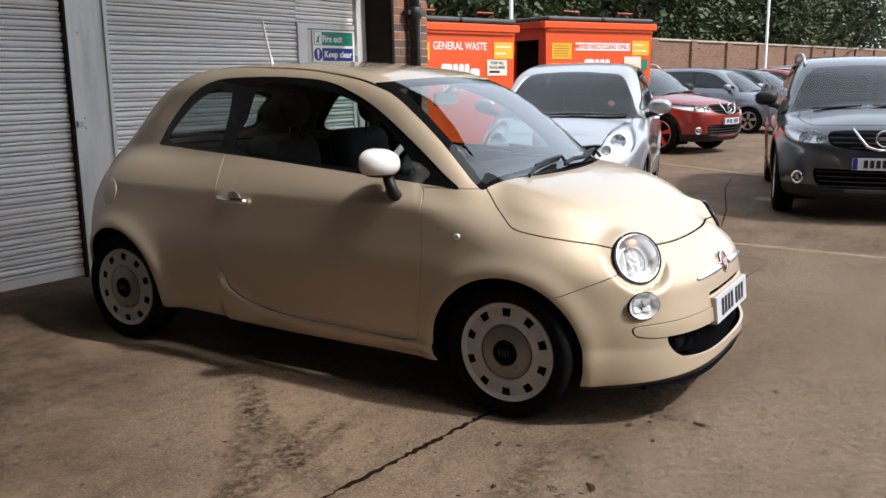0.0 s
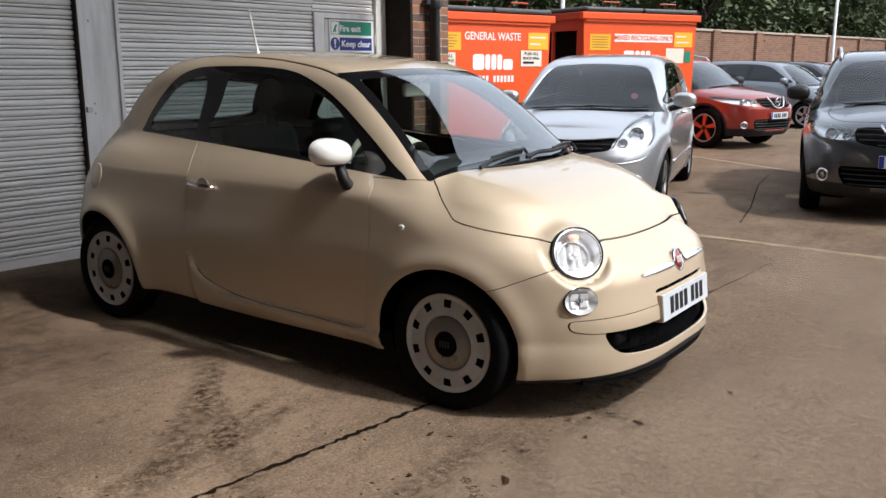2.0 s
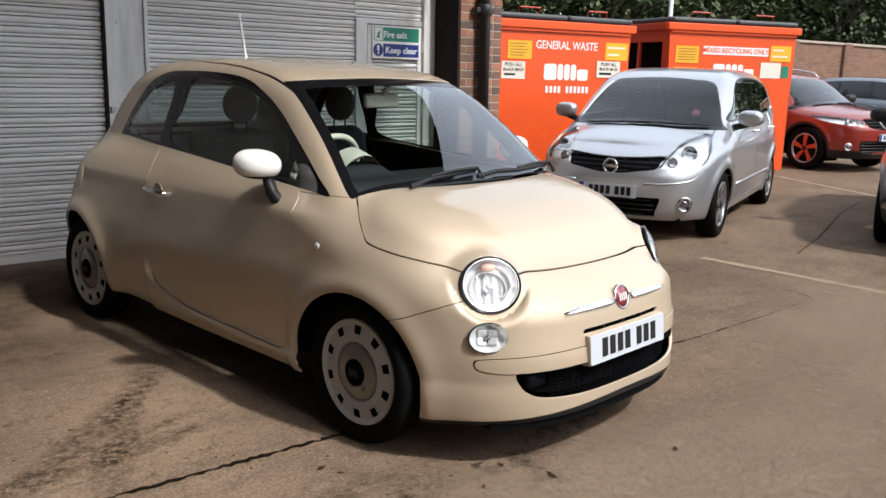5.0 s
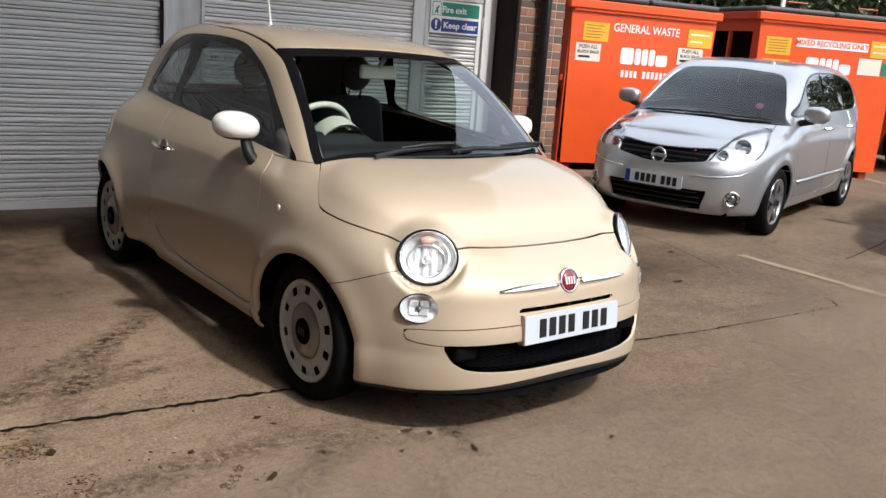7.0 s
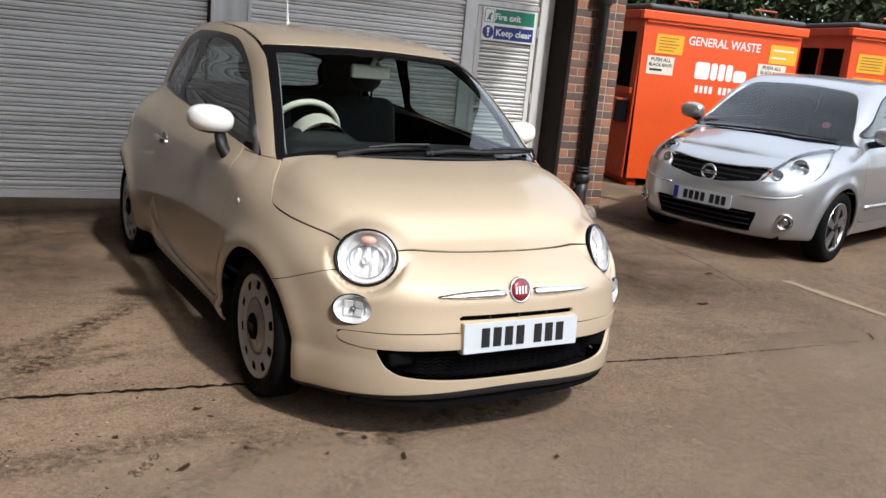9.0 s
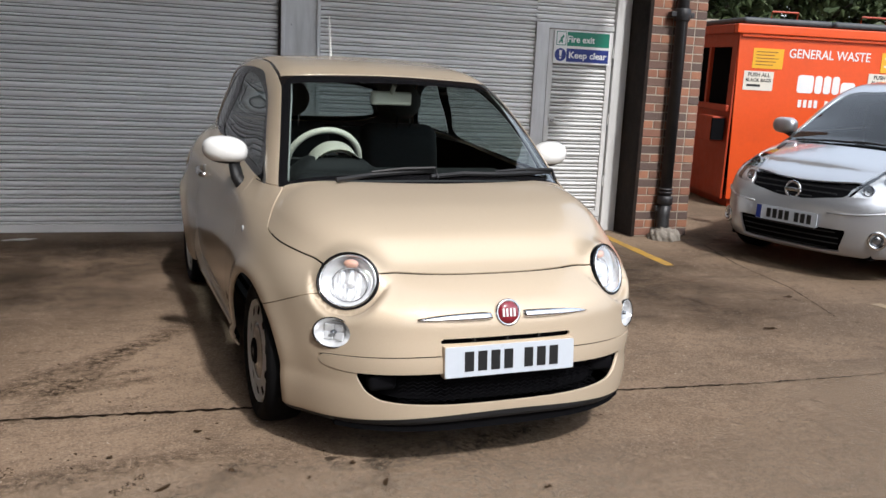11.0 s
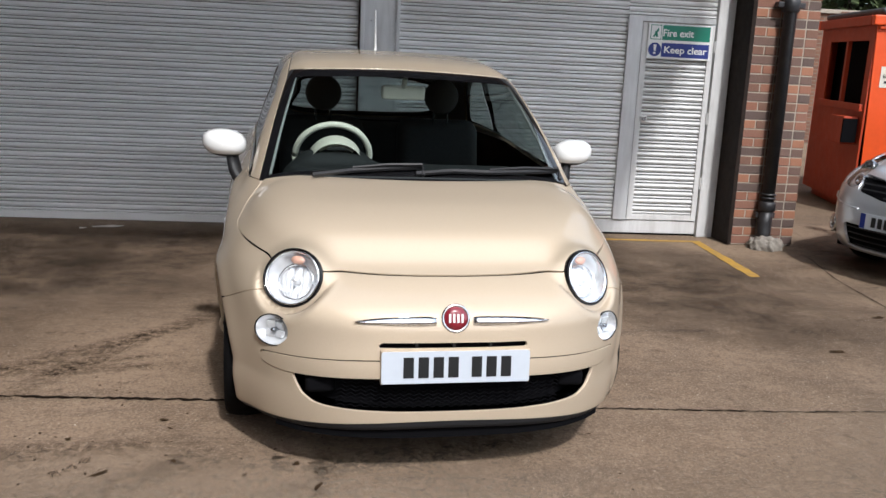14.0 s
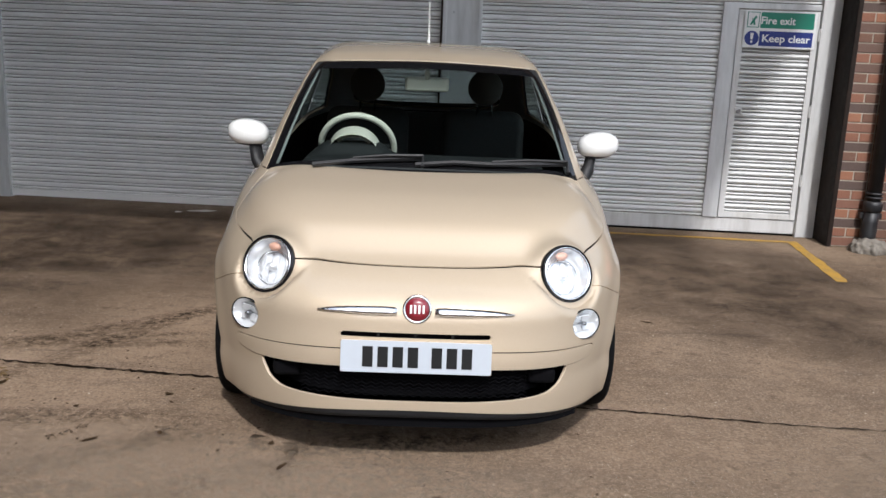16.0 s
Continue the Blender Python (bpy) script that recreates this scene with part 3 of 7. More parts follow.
sheet = skin(hatchback, (-0.92, -1.95, 0.1), (0.92, 1.85, 1.6), 0.0155)
sheet = cut(sheet, arches(0.325))[1]
sheet = cut(sheet, lambda x, y, z: z - sill_height(x, y) - 0.011)[1]
pane, sheet = cut(sheet, screen)
side_pane, sheet = cut(sheet, side_only(EDGE_SIDE_GLASS))
back_pane, sheet = cut(sheet, lambda x, y, z: np.where(y > 0.9, EDGE_BACKLIGHT(x, z), FAR))
grille_hole, sheet = cut(sheet, front_only(EDGE_GRILLE))
slot_hole, sheet = cut(sheet, front_only(EDGE_SLOT))
for s in (-1, 1):
    sheet = cut(sheet, disc(LAMP_POSE[s], 0.1035))[1]
    sheet = cut(sheet, disc(FOG_POSE[s], 0.052))[1]
lining = moved(sheet, -0.016)
upper, lower = cut(lining, lambda x, y, z: 1.0 - z)
sheet_part("headlining", upper, "headliner", beige_car)
sheet_part("inner_shell", lower, "liner", beige_car)
bonnet, sheet = gap_cut(sheet, lambda x, y, z: np.where((y < -0.8) & (z > 0.6), (bonnet_joint(y) + 0.05 * x * x * np.clip((-1.55 - y) / 0.1, 0, 1) - z) * 0.8, FAR), 0.0042)
sheet_part("bonnet", bonnet, "paint_beige", beige_car, rim=0.007)
bumper_joint = curve((-1.9, 0.72), (-1.6, 0.645), (-1.55, 0.622), (-1.468, 0.585), (-1.378, 0.548), (-1.2, 0.50))
bumper, sheet = gap_cut(sheet, lambda x, y, z: np.maximum(np.where(np.abs(x) > 0.5, z - bumper_joint(y), -1.0), y + 1.33), 0.004)
strip, bumper = gap_cut(bumper, front_only(EDGE_STRIP), 0.0045)
lip, bumper = cut(bumper, lambda x, y, z: z - 0.186 - 0.050 * np.clip(1 - (np.abs(x) / 0.72) ** 2, 0, 1))
front_bumper = sheet_part("front_bumper", bumper, "paint_beige", beige_car, rim=0.012)
sheet_part("bumper_strip", moved(strip, 0.003), "paint_beige", front_bumper, rim=0.012)
sheet_part("bumper_lip", moved(lip, -0.004), "black", front_bumper, "black plastic lip under the bumper", rim=0.02)
doors, sheet = gap_cut(sheet, side_only(EDGE_DOOR), 0.0035)
roof_edge = lambda x, y, z: np.where(z > 1.2, np.maximum(np.maximum(np.abs(x) - 0.512 + 0.107 * np.clip(y - 0.25, 0, 1) - 0.075 * np.clip(-y, 0, 0.45), y - 1.15), -0.46 - y), FAR)
seal = cut(sheet, lambda x, y, z: np.abs(roof_edge(x, y, z)) - 0.010)[0]
for s in (-1, 1):
    sheet_part("roof_seal", moved(cut(seal, lambda x, y, z: 0.12 - s * x)[0], -0.006), "frit", beige_car, "black seal along the roof edge")
roof, sheet = gap_cut(sheet, roof_edge, 0.012)
sheet_part("roof", roof, "paint_beige", beige_car, rim=0.008)
wings, sheet = gap_cut(sheet, lambda x, y, z: np.maximum(np.maximum(y + 0.62, z - 0.933), 0.235 - z), 0.004)
for s, nm in ((-1, "offside"), (1, "nearside")):
    half = cut(doors, lambda x, y, z: -s * x)[0]
    d = sheet_part("door", half, "paint_beige", beige_car, rim=0.014)
    grip = Vector((side_at(s, 0.30, 0.822), 0.30, 0.822))
    part("handle_cup", lathe([(0.001, 0.003), (0.040, 0.004), (0.043, 0.007), (0.043, -0.006)], 24, "X", m=Matrix.Translation(grip + Vector((-0.002 * s, 0, -0.004))) @ pose(0, 0, 0, 0, 0, 180 if s < 0 else 0)), "hub_beige", d, smooth=True)
    part("handle", tube([grip + Vector((0.004 * s, 0.092, 0.006)), grip + Vector((0.026 * s, 0.072, 0.006)), grip + Vector((0.031 * s, 0, 0.002)), grip + Vector((0.026 * s, -0.072, -0.003)), grip + Vector((0.004 * s, -0.092, -0.006))], 0.0145, 10), "satin", d, "chrome door handle", smooth=True)
    sheet_part("front_wing", cut(wings, lambda x, y, z: -s * x)[0], "paint_beige", beige_car, rim=0.014)
    part("side_repeater", lathe([(0.015, -0.006), (0.015, 0.002), (0.011, 0.005), (0.004, 0.006)], 20, "X", m=Matrix.Translation((side_at(s, -0.935, 0.748, -0.002), -0.935, 0.748)) @ pose(0, 0, 0, 0, 0, 180 if s < 0 else 0)), "reflector", beige_car, "small round clear side repeater", smooth=True)
sheet_part("body_shell", sheet, "paint_beige", beige_car, rim=0.008)

# glass with black edges
clear, border = cut(pane, lambda x, y, z: np.maximum(EDGE_WINDSCREEN(x, z) + 0.032, (-1.015 + 0.10 * x * x) - y))
cowl, border = cut(border, lambda x, y, z: y - (-1.060 + 0.14 * x * x))
wind = sheet_part("windscreen", moved(clear, -0.002), "glass", beige_car, "clear curved windscreen")
sheet_part("screen_edge", moved(border, -0.002), "frit", wind)
sheet_part("cowl", moved(cowl, -0.010), "liner", beige_car, "black plastic cowl below the windscreen")
rear_clear, rear_edge = cut(back_pane, lambda x, y, z: EDGE_BACKLIGHT(x, z) + 0.03)
rear = sheet_part("rear_window", moved(rear_clear, -0.002), "glass_rear", beige_car)
sheet_part("screen_edge", moved(rear_edge, -0.002), "frit", rear)
EDGE_DOOR_PANE = outline([(0.34, 1.04), (0.335, 1.2), (0.29, 1.352), (0.1, 1.362), (-0.06, 1.34), (-0.22, 1.30), (-0.38, 1.235), (-0.52, 1.14), (-0.62, 1.05), (-0.67, 0.98), (-0.60, 0.978), (-0.3, 0.995)])
EDGE_REAR_PANE = outline([(0.885, 1.075), (0.80, 1.20), (0.70, 1.285), (0.58, 1.33), (0.50, 1.345), (0.47, 1.30), (0.475, 1.07), (0.5, 1.045), (0.7, 1.055)])
for s in (-1, 1):
    half = cut(side_pane, lambda x, y, z: -s * x)[0]
    door_glass, rest = cut(half, lambda x, y, z: EDGE_DOOR_PANE(y, z))
    rear_glass, rest = cut(rest, lambda x, y, z: EDGE_REAR_PANE(y, z))
    for nm, sh in (("door_window", door_glass), ("rear_side_window", rear_glass)):
        sheet_part(nm, moved(sh, -0.006), "glass_side", beige_car)
    sheet_part("window_surround", moved(rest, -0.003), "frit", beige_car, "gloss black window surround")

# front end
gr = sheet_part("grille", moved(grille_hole, -0.075), "liner", beige_car, "black mesh lower grille")
bars = bmesh.new()
for i in range(8):
    z = 0.276 + 0.014 * i
    tube([(x, front_at(x, 0.32) + 0.034, z + 0.005 * ((k % 2) * 2 - 1)) for k, x in enumerate(np.linspace(-0.40, 0.40, 49))], 0.0022, 5, bars)
part("grille_mesh", bars, "liner", gr)
for s in (-1, 1):
    solid("grille_end", rounded_box((0.452 * s, -1.745, 0.342), (0.052, 0.030, 0.030), 0.018), (0.478 * s - 0.09, -1.82, 0.25), (0.478 * s + 0.09, -1.65, 0.41), 0.011, "liner", gr)
sheet_part("upper_slot", moved(slot_hole, -0.03), "liner", beige_car)
for x in (-0.13, 0.0, 0.13):
    part("slot_rib", box((x - 0.004, front_at(x, 0.50, -0.004), 0.49), (x + 0.004, -1.77, 0.509)), "black", beige_car)
plate_pose = pose(0.005, front_at(0.0, 0.43, 0.009), 0.43, -6, 0, 0)
part("plate_holder", box((-0.262, -0.004 + 0.008, -0.058), (0.262, 0.04, 0.058), 0.004, plate_pose), "paint_beige", beige_car)
number_plate(beige_car, plate_pose)
badge_pose = toward((0.003, front_at(0.0, 0.588, 0.001), 0.588), (0, -1, 0.30))
bd = part("front_badge", lathe([(0.02, -0.01), (0.05, -0.008), (0.051, 0.004), (0.047, 0.009), (0.041, 0.007), (0.040, 0.006)], 40, "Z", m=badge_pose), "chrome", beige_car, "round chrome badge with a dark red face", smooth=True)
part("badge_face", lathe([(0.001, 0.0105), (0.02, 0.010), (0.0405, 0.0075), (0.0405, 0.002)], 40, "Z", m=badge_pose), "badge_red", bd, smooth=True)
for i in range(4):
    part("badge_bar", box((-0.026 + i * 0.0145, -0.015, 0.0095), (-0.0185 + i * 0.0145, 0.015, 0.0125), 0.001, badge_pose @ pose(0, 0, 0, 0, 0, 180)), "white", bd)
for s in (-1, 1):
    bm = bmesh.new()
    rings = []
    for k in range(15):
        f = k / 14
        x = 0.066 + 0.277 * f
        half_h = 0.0142 * (1 - 0.93 * f**3.2) * min(1, 0.8 + 2 * f)
        zc = 0.582 - 0.004 * f
        y = front_at(x, zc, 0.004) - 0.005 * (1 - f)
        rings.append([bm.verts.new((s * x, y + dy, zc + dz * half_h)) for dy, dz in ((0.012, 1), (0.002, 0.95), (-0.007, 0.1), (-0.009, -0.35), (-0.004, -0.95), (0.012, -1))])
    for p, q in zip(rings, rings[1:]):
        for k in range(5):
            bm.faces.new((p[k], p[k + 1], q[k + 1], q[k]))
    bm.faces.new(rings[0]), bm.faces.new(rings[-1])
    bmesh.ops.recalc_face_normals(bm, faces=bm.faces)
    part("chrome_whisker", bm, "satin", beige_car, "tapering chrome bar beside the badge", smooth=True)
    # head lamp
    m = LAMP_POSE[s]
    lampo = part("headlamp", lathe([(0.096, -0.06), (0.1045, -0.03), (0.1070, -0.004), (0.1055, 0.005), (0.1015, 0.006), (0.0995, 0.0), (0.097, -0.05)], 56, "Z", m=m, caps=False), "frit", beige_car, "round clear headlamp with a dark edge and chrome ring", smooth=True)
    part("lamp_ring", lathe([(0.0990, -0.03), (0.0985, 0.004), (0.0945, 0.0075), (0.0915, 0.002), (0.0915, -0.03)], 56, "Z", m=m, caps=False), "satin", lampo, "chrome ring", smooth=True)
    part("lamp_bowl", lathe([(0.0912, 0.0), (0.084, -0.03), (0.060, -0.05), (0.058, -0.038), (0.052, -0.045), (0.02, -0.068), (0.001, -0.070)], 40, "Z", m=m, caps=False), "reflector", lampo, smooth=True)
    part("inner_ring", lathe([(0.066, -0.046), (0.066, -0.030), (0.063, -0.027), (0.060, -0.031), (0.060, -0.05)], 40, "Z", m=m @ Matrix.Translation((0, -0.010, 0)), caps=False), "satin", lampo, smooth=True)
    for a in range(7):
        x = -0.045 + 0.015 * a
        h = math.sqrt(0.056**2 - x * x)
        part("reflector_facet", box((-0.0075, -h, -0.006), (0.0075, h, 0.004), 0.002, m @ Matrix.Translation((x, -0.010, -0.045)) @ pose(0, 0, 0, 0, 32 if a % 2 else -28, 0)), "reflector", lampo)
    part("bulb_shield", lathe([(0.001, -0.012), (0.014, -0.016), (0.017, -0.03), (0.016, -0.070)], 24, "Z", m=m @ Matrix.Translation((0.0, -0.006, 0))), "reflector", lampo, smooth=True)
    up = (Vector((0, 0, 1)) - LAMP_AXIS[s] * LAMP_AXIS[s].z).normalized()
    part("indicator_bulb", lathe([(0.001, 0.018), (0.02, 0.014), (0.026, 0.0), (0.02, -0.012)], 20, "Z", m=toward(LAMPS[s][0] + up * 0.066 - LAMP_AXIS[s] * 0.014, LAMP_AXIS[s]) @ Matrix.Diagonal((1.1, 0.62, 0.6, 1))), "amber", lampo, "orange indicator bulb", smooth=True)
    ln = part("lamp_lens", lathe([(0.0918, 0.003), (0.08, 0.011), (0.06, 0.019), (0.03, 0.025), (0.002, 0.027)], 48, "Z", m=m, caps=False), "lens", lampo, smooth=True)
    ln.visible_shadow = False
    m = FOG_POSE[s]
    fog = part("fog_lamp", lathe([(0.050, -0.04), (0.054, -0.01), (0.0565, 0.001), (0.0545, 0.004), (0.0520, 0.002), (0.050, -0.03)], 40, "Z", m=m, caps=False), "frit", beige_car, "small round lower lamp with a dark edge", smooth=True)
    part("lamp_bowl", lathe([(0.0518, 0.001), (0.047, -0.008), (0.04, -0.02), (0.02, -0.032), (0.001, -0.034)], 32, "Z", m=m, caps=False), "reflector", fog, smooth=True)
    for a in range(4):
        t = radians(45 + 90 * a)
        part("reflector_facet", box((-0.013, -0.013, -0.006), (0.013, 0.013, 0.004), 0.003, m @ pose(0.021 * math.cos(t), 0.021 * math.sin(t), -0.020, 26 * math.sin(t), -26 * math.cos(t), 0)), "reflector", fog)
    part("bulb", lathe([(0.001, 0.002), (0.007, -0.002), (0.009, -0.014), (0.008, -0.03)], 16, "Z", m=m), "chrome_dark", fog, smooth=True)
    ln = part("lamp_lens", lathe([(0.0518, 0.002), (0.035, 0.009), (0.001, 0.013)], 32, "Z", m=m, caps=False), "lens", fog, smooth=True)
    ln.visible_shadow = False

# wheels
def arch_liner(parent, r, x0, x1, y, z):
    """The dark inside of a wheel arch, open below."""
    bm = lathe([(r, x0), (r, x1)], 40, "X", m=pose(0, y, z), caps=False)
    bmesh.ops.delete(bm, geom=[f for f in bm.faces if f.calc_center_median().z < 0.20], context="FACES")
    return part("wheel_well", bm, "liner", parent)


def wheel_white(m, parent):
    """A steel wheel: tyre, white ring with ten square holes, beige disc and dark cap; outside towards +x."""
    w = part("wheel", lathe([(0.19, 0.05), (0.205, 0.062), (0.220, 0.074), (0.246, 0.082), (0.268, 0.078), (0.281, 0.062), (0.287, 0.03), (0.288, 0.0), (0.287, -0.03), (0.281, -0.062), (0.268, -0.079), (0.23, -0.085), (0.19, -0.06), (0.17, -0.05)], 64, "X"), "rubber", parent, "black tyre on a white steel wheel", smooth=True)
    bm = bmesh.new()
    n, prof = 60, [(0.211, 0.060), (0.207, 0.073), (0.199, 0.071), (0.185, 0.064), (0.152, 0.068), (0.120, 0.071), (0.114, 0.060)]
    rings = [[bm.verts.new((a, r * math.cos(2 * math.pi * k / n), r * math.sin(2 * math.pi * k / n))) for k in range(n)] for r, a in prof]
    for i, (p, q) in enumerate(zip(rings, rings[1:])):
        for k in range(n):
            if i == 3 and k % 6 in (2, 3):
                continue
            bm.faces.new((p[k], p[(k + 1) % n], q[(k + 1) % n], q[k]))
    bmesh.ops.solidify(bm, geom=list(bm.faces), thickness=-0.008)
    bmesh.ops.recalc_face_normals(bm, faces=bm.faces)
    part("wheel_ring", bm, "wheel_white", w, "white ring with square holes")
    part("wheel_back", lathe([(0.001, 0.03), (0.1, 0.025), (0.205, 0.0), (0.205, -0.02), (0.1, -0.02)], 40, "X"), "liner", w, smooth=True)
    part("wheel_disc", lathe([(0.115, 0.058), (0.112, 0.069), (0.097, 0.072), (0.062, 0.078), (0.057, 0.080), (0.05, 0.074)], 48, "X"), "hub_beige", w, "glossy beige wheel centre", smooth=True)
    cap = part("hub_cap", lathe([(0.056, 0.070), (0.052, 0.084), (0.044, 0.088), (0.03, 0.086), (0.001, 0.087)], 36, "X"), "liner", w, "black hub cap", smooth=True)
    for i in range(4):
        part("cap_bar", box((0.0872, -0.024 + i * 0.0135, -0.014), (0.0885, -0.0165 + i * 0.0135, 0.014)), "black", cap)
    w.matrix_local = m
    return w


for y in (-1.15, 1.15):
    for s in (-1, 1):
        wheel_white(pose(0.712 * s, y, 0.286, 0, 0, 180 if s < 0 else 0), beige_car)
        arch_liner(beige_car, 0.33, 0.40 * s, 0.735 * s, y, 0.287)
part("underbody", box((-0.52, -1.30, 0.17), (0.52, 1.45, 0.24), 0.02), "liner", beige_car)
# Unseen boxes added to stop sunlight leaking past the floor.
for s in (-1, 1):
    part("floor_edge", box((s * 0.595 - 0.08, -0.74, 0.228), (s * 0.595 + 0.08, 0.82, 0.26)), "liner", beige_car)
# Tray and nose box are added to stop sunlight leaking through the shell.
tray = [(x, float(front_at(x, 0.26)) + 0.022) for x in np.linspace(-0.60, 0.60, 17)]
part("under_tray", plate([(-0.60, -1.30), *tray, (0.60, -1.30)], 0.165, 0.225), "liner", beige_car, "black plastic tray under the nose")
part("radiator", box((-0.50, -1.60, 0.22), (0.50, -1.52, 0.64), 0.01), "liner", beige_car)
part("crash_beam", plate([(x, y + 0.035) for x, y in tray] + [(0.50, -1.50), (-0.50, -1.50)], 0.40, 0.50), "liner", beige_car)
for s in (-1, 1):
    part("axle_shield", box((0.30 * s - 0.05, -1.6, 0.24), (0.30 * s + 0.05, 1.5, 0.60), 0.02), "liner", beige_car)

# mirrors, wipers, aerial
for s in (-1, 1):
    base = Vector((0.752 * s, -0.61, 0.878))
    arm = part("mirror_arm", tube([base + Vector((-0.03 * s, -0.01, -0.02)), base, base + Vector((0.022 * s, 0.012, 0.04)), base + Vector((0.035 * s, 0.025, 0.10))], 0.043, 12, taper=0.72, flat=0.75), "black", beige_car, "black plastic mirror arm", smooth=True)
    cx, cy, cz = 0.822 * s, -0.555, 1.035

    def cap_shape(x, y, z, cx=cx, cy=cy, cz=cz, s=s):
        u = (x - cx) * s
        return (((np.abs(u) / 0.098) ** 2.2 + (np.abs(y - cy - 0.12 * u) / np.where(y - cy - 0.12 * u < 0, 0.085, 0.045)) ** 2.4 + (np.abs(z - cz - 0.06 * u) / (0.062 + 0.10 * np.clip(u, -0.1, 0.1) * 0)) ** 2.4) ** (1 / 2.4) - 1) * 0.06

    cap = skin(cap_shape, (cx - 0.13, cy - 0.12, cz - 0.1), (cx + 0.13, cy + 0.1, cz + 0.1), 0.012)
    white, dark = cut(cap, lambda x, y, z: np.maximum(y - cy - 0.022, cz - 0.046 - z))
    sheet_part("mirror_cap", white, "white", beige_car, "white door mirror cap")
    sheet_part("mirror_housing", dark, "black", beige_car)


def wiper(points, arm):
    p = [np.array([[x, y, 0.95]]) for x, y in points]
    out = []
    for c in p:
        for _ in range(25):
            c[0, 2] -= 0.5 * float(hatchback(*c.T)[0])
        out.append(Vector(c[0]) + Vector((0, -0.006, 0.016)))
    w = part("wiper_blade", tube(out, 0.007, 6, flat=1.6), "black", beige_car, "black wiper blade on the windscreen")
    a, b = out[arm[0]], out[arm[1]]
    part("wiper_arm", tube([Vector((a.x, a.y, a.z)) + Vector((0, -0.05, -0.03)), a + Vector((0, -0.012, 0.012)), (a + b) / 2 + Vector((0, -0.008, 0.018)), b + Vector((0, 0, 0.012))], 0.009, 6, taper=0.6), "black", w)


wiper([(-0.455, -1.085), (-0.29, -1.035), (-0.15, -1.027), (0.0, -1.020)], (3, 1))
wiper([(-0.03, -1.064), (0.13, -1.035), (0.29, -1.028), (0.46, -0.995), (0.62, -0.940)], (4, 2))
ant = part("aerial_base", lathe([(0.03, 0.0), (0.022, 0.012), (0.012, 0.026), (0.007, 0.04)], 16, "Z", m=pose(0, 0.735, 1.442)), "white", beige_car, "white roof aerial", smooth=True)
part("aerial_rod", tube([(0, 0.735, 1.47), (0, 0.765, 1.58), (0, 0.797, 1.705)], 0.008, 8, taper=0.7), "white", ant)
part("filler_flap", lathe([(0.070, 0.0), (0.070, 0.003), (0.066, 0.005), (0.001, 0.007)], 32, "Z", m=toward((side_at(-1, 1.225, 0.80, -0.002), 1.225, 0.80), gradient(hatchback, np.array([[side_at(-1, 1.225, 0.80), 1.225, 0.80]]))[0])), "paint_beige", beige_car, smooth=True)

# cabin
for s in (-1, 1):
    pts = []
    for z in (0.95, 1.02, 1.10, 1.18, 1.26, 1.33):
        x = s * float(np.interp(z, [0.93, 1.15, 1.35], [0.668, 0.608, 0.538]) - 0.036)
        c = np.array([[x, -1.2, z]])
        for _ in range(60):
            c[0, 1] += 0.5 * float(hatchback(*c.T)[0])
        pts.append(Vector(c[0]) + Vector((-0.004 * s, 0.03, 0)))
    part("pillar_trim", tube(pts, 0.007, 8, taper=0.7), "headliner", beige_car, "pale grey pillar trim", smooth=True)
part("cabin_floor", box((-0.64, -0.9, 0.24), (0.64, 1.35, 0.30)), "liner", beige_car)
dash_shape = lambda x, y, z: smooth_min(rounded_box((0, -0.66, 0.835), (0.57, 0.17, 0.125), 0.08)(x, y, z), rounded_box((-0.33, -0.58, 0.93), (0.17, 0.10, 0.085), 0.075)(x, y, z), 0.06)
solid("dashboard", dash_shape, (-0.7, -0.95, 0.62), (0.7, -0.4, 1.08), 0.03, "dash", beige_car, "dark dashboard with a hooded dial")
sw = toward((-0.325, -0.385, 0.965), (0.0, 0.88, 0.45))
ring = bmesh.new()
tube([sw @ Vector((0.178 * math.cos(t), 0.178 * math.sin(t), 0)) for t in np.linspace(0, 2 * math.pi, 41)], 0.0155, 10, ring)
wheel_s = part("steering_wheel", ring, "ivory", beige_car, "ivory steering wheel", smooth=True)
part("steering_boss", lathe([(0.075, -0.02), (0.08, 0.0), (0.065, 0.02), (0.001, 0.026)], 24, "Z", m=sw), "dash", wheel_s, smooth=True)
for a in (0, 180, 270):
    part("steering_spoke", box((0.05, -0.02, -0.008), (0.172, 0.02, 0.008), 0.005, sw @ pose(0, 0, 0, 0, 0, a)), "dash", wheel_s)
part("dial_hood", lathe([(0.128, -0.10), (0.125, 0.0), (0.118, 0.008), (0.108, 0.0), (0.105, -0.08)], 32, "Z", m=toward((-0.325, -0.53, 0.965), (0, 0.9, 0.3)), caps=False), "ivory", beige_car, "ivory hood round the dial", smooth=True)
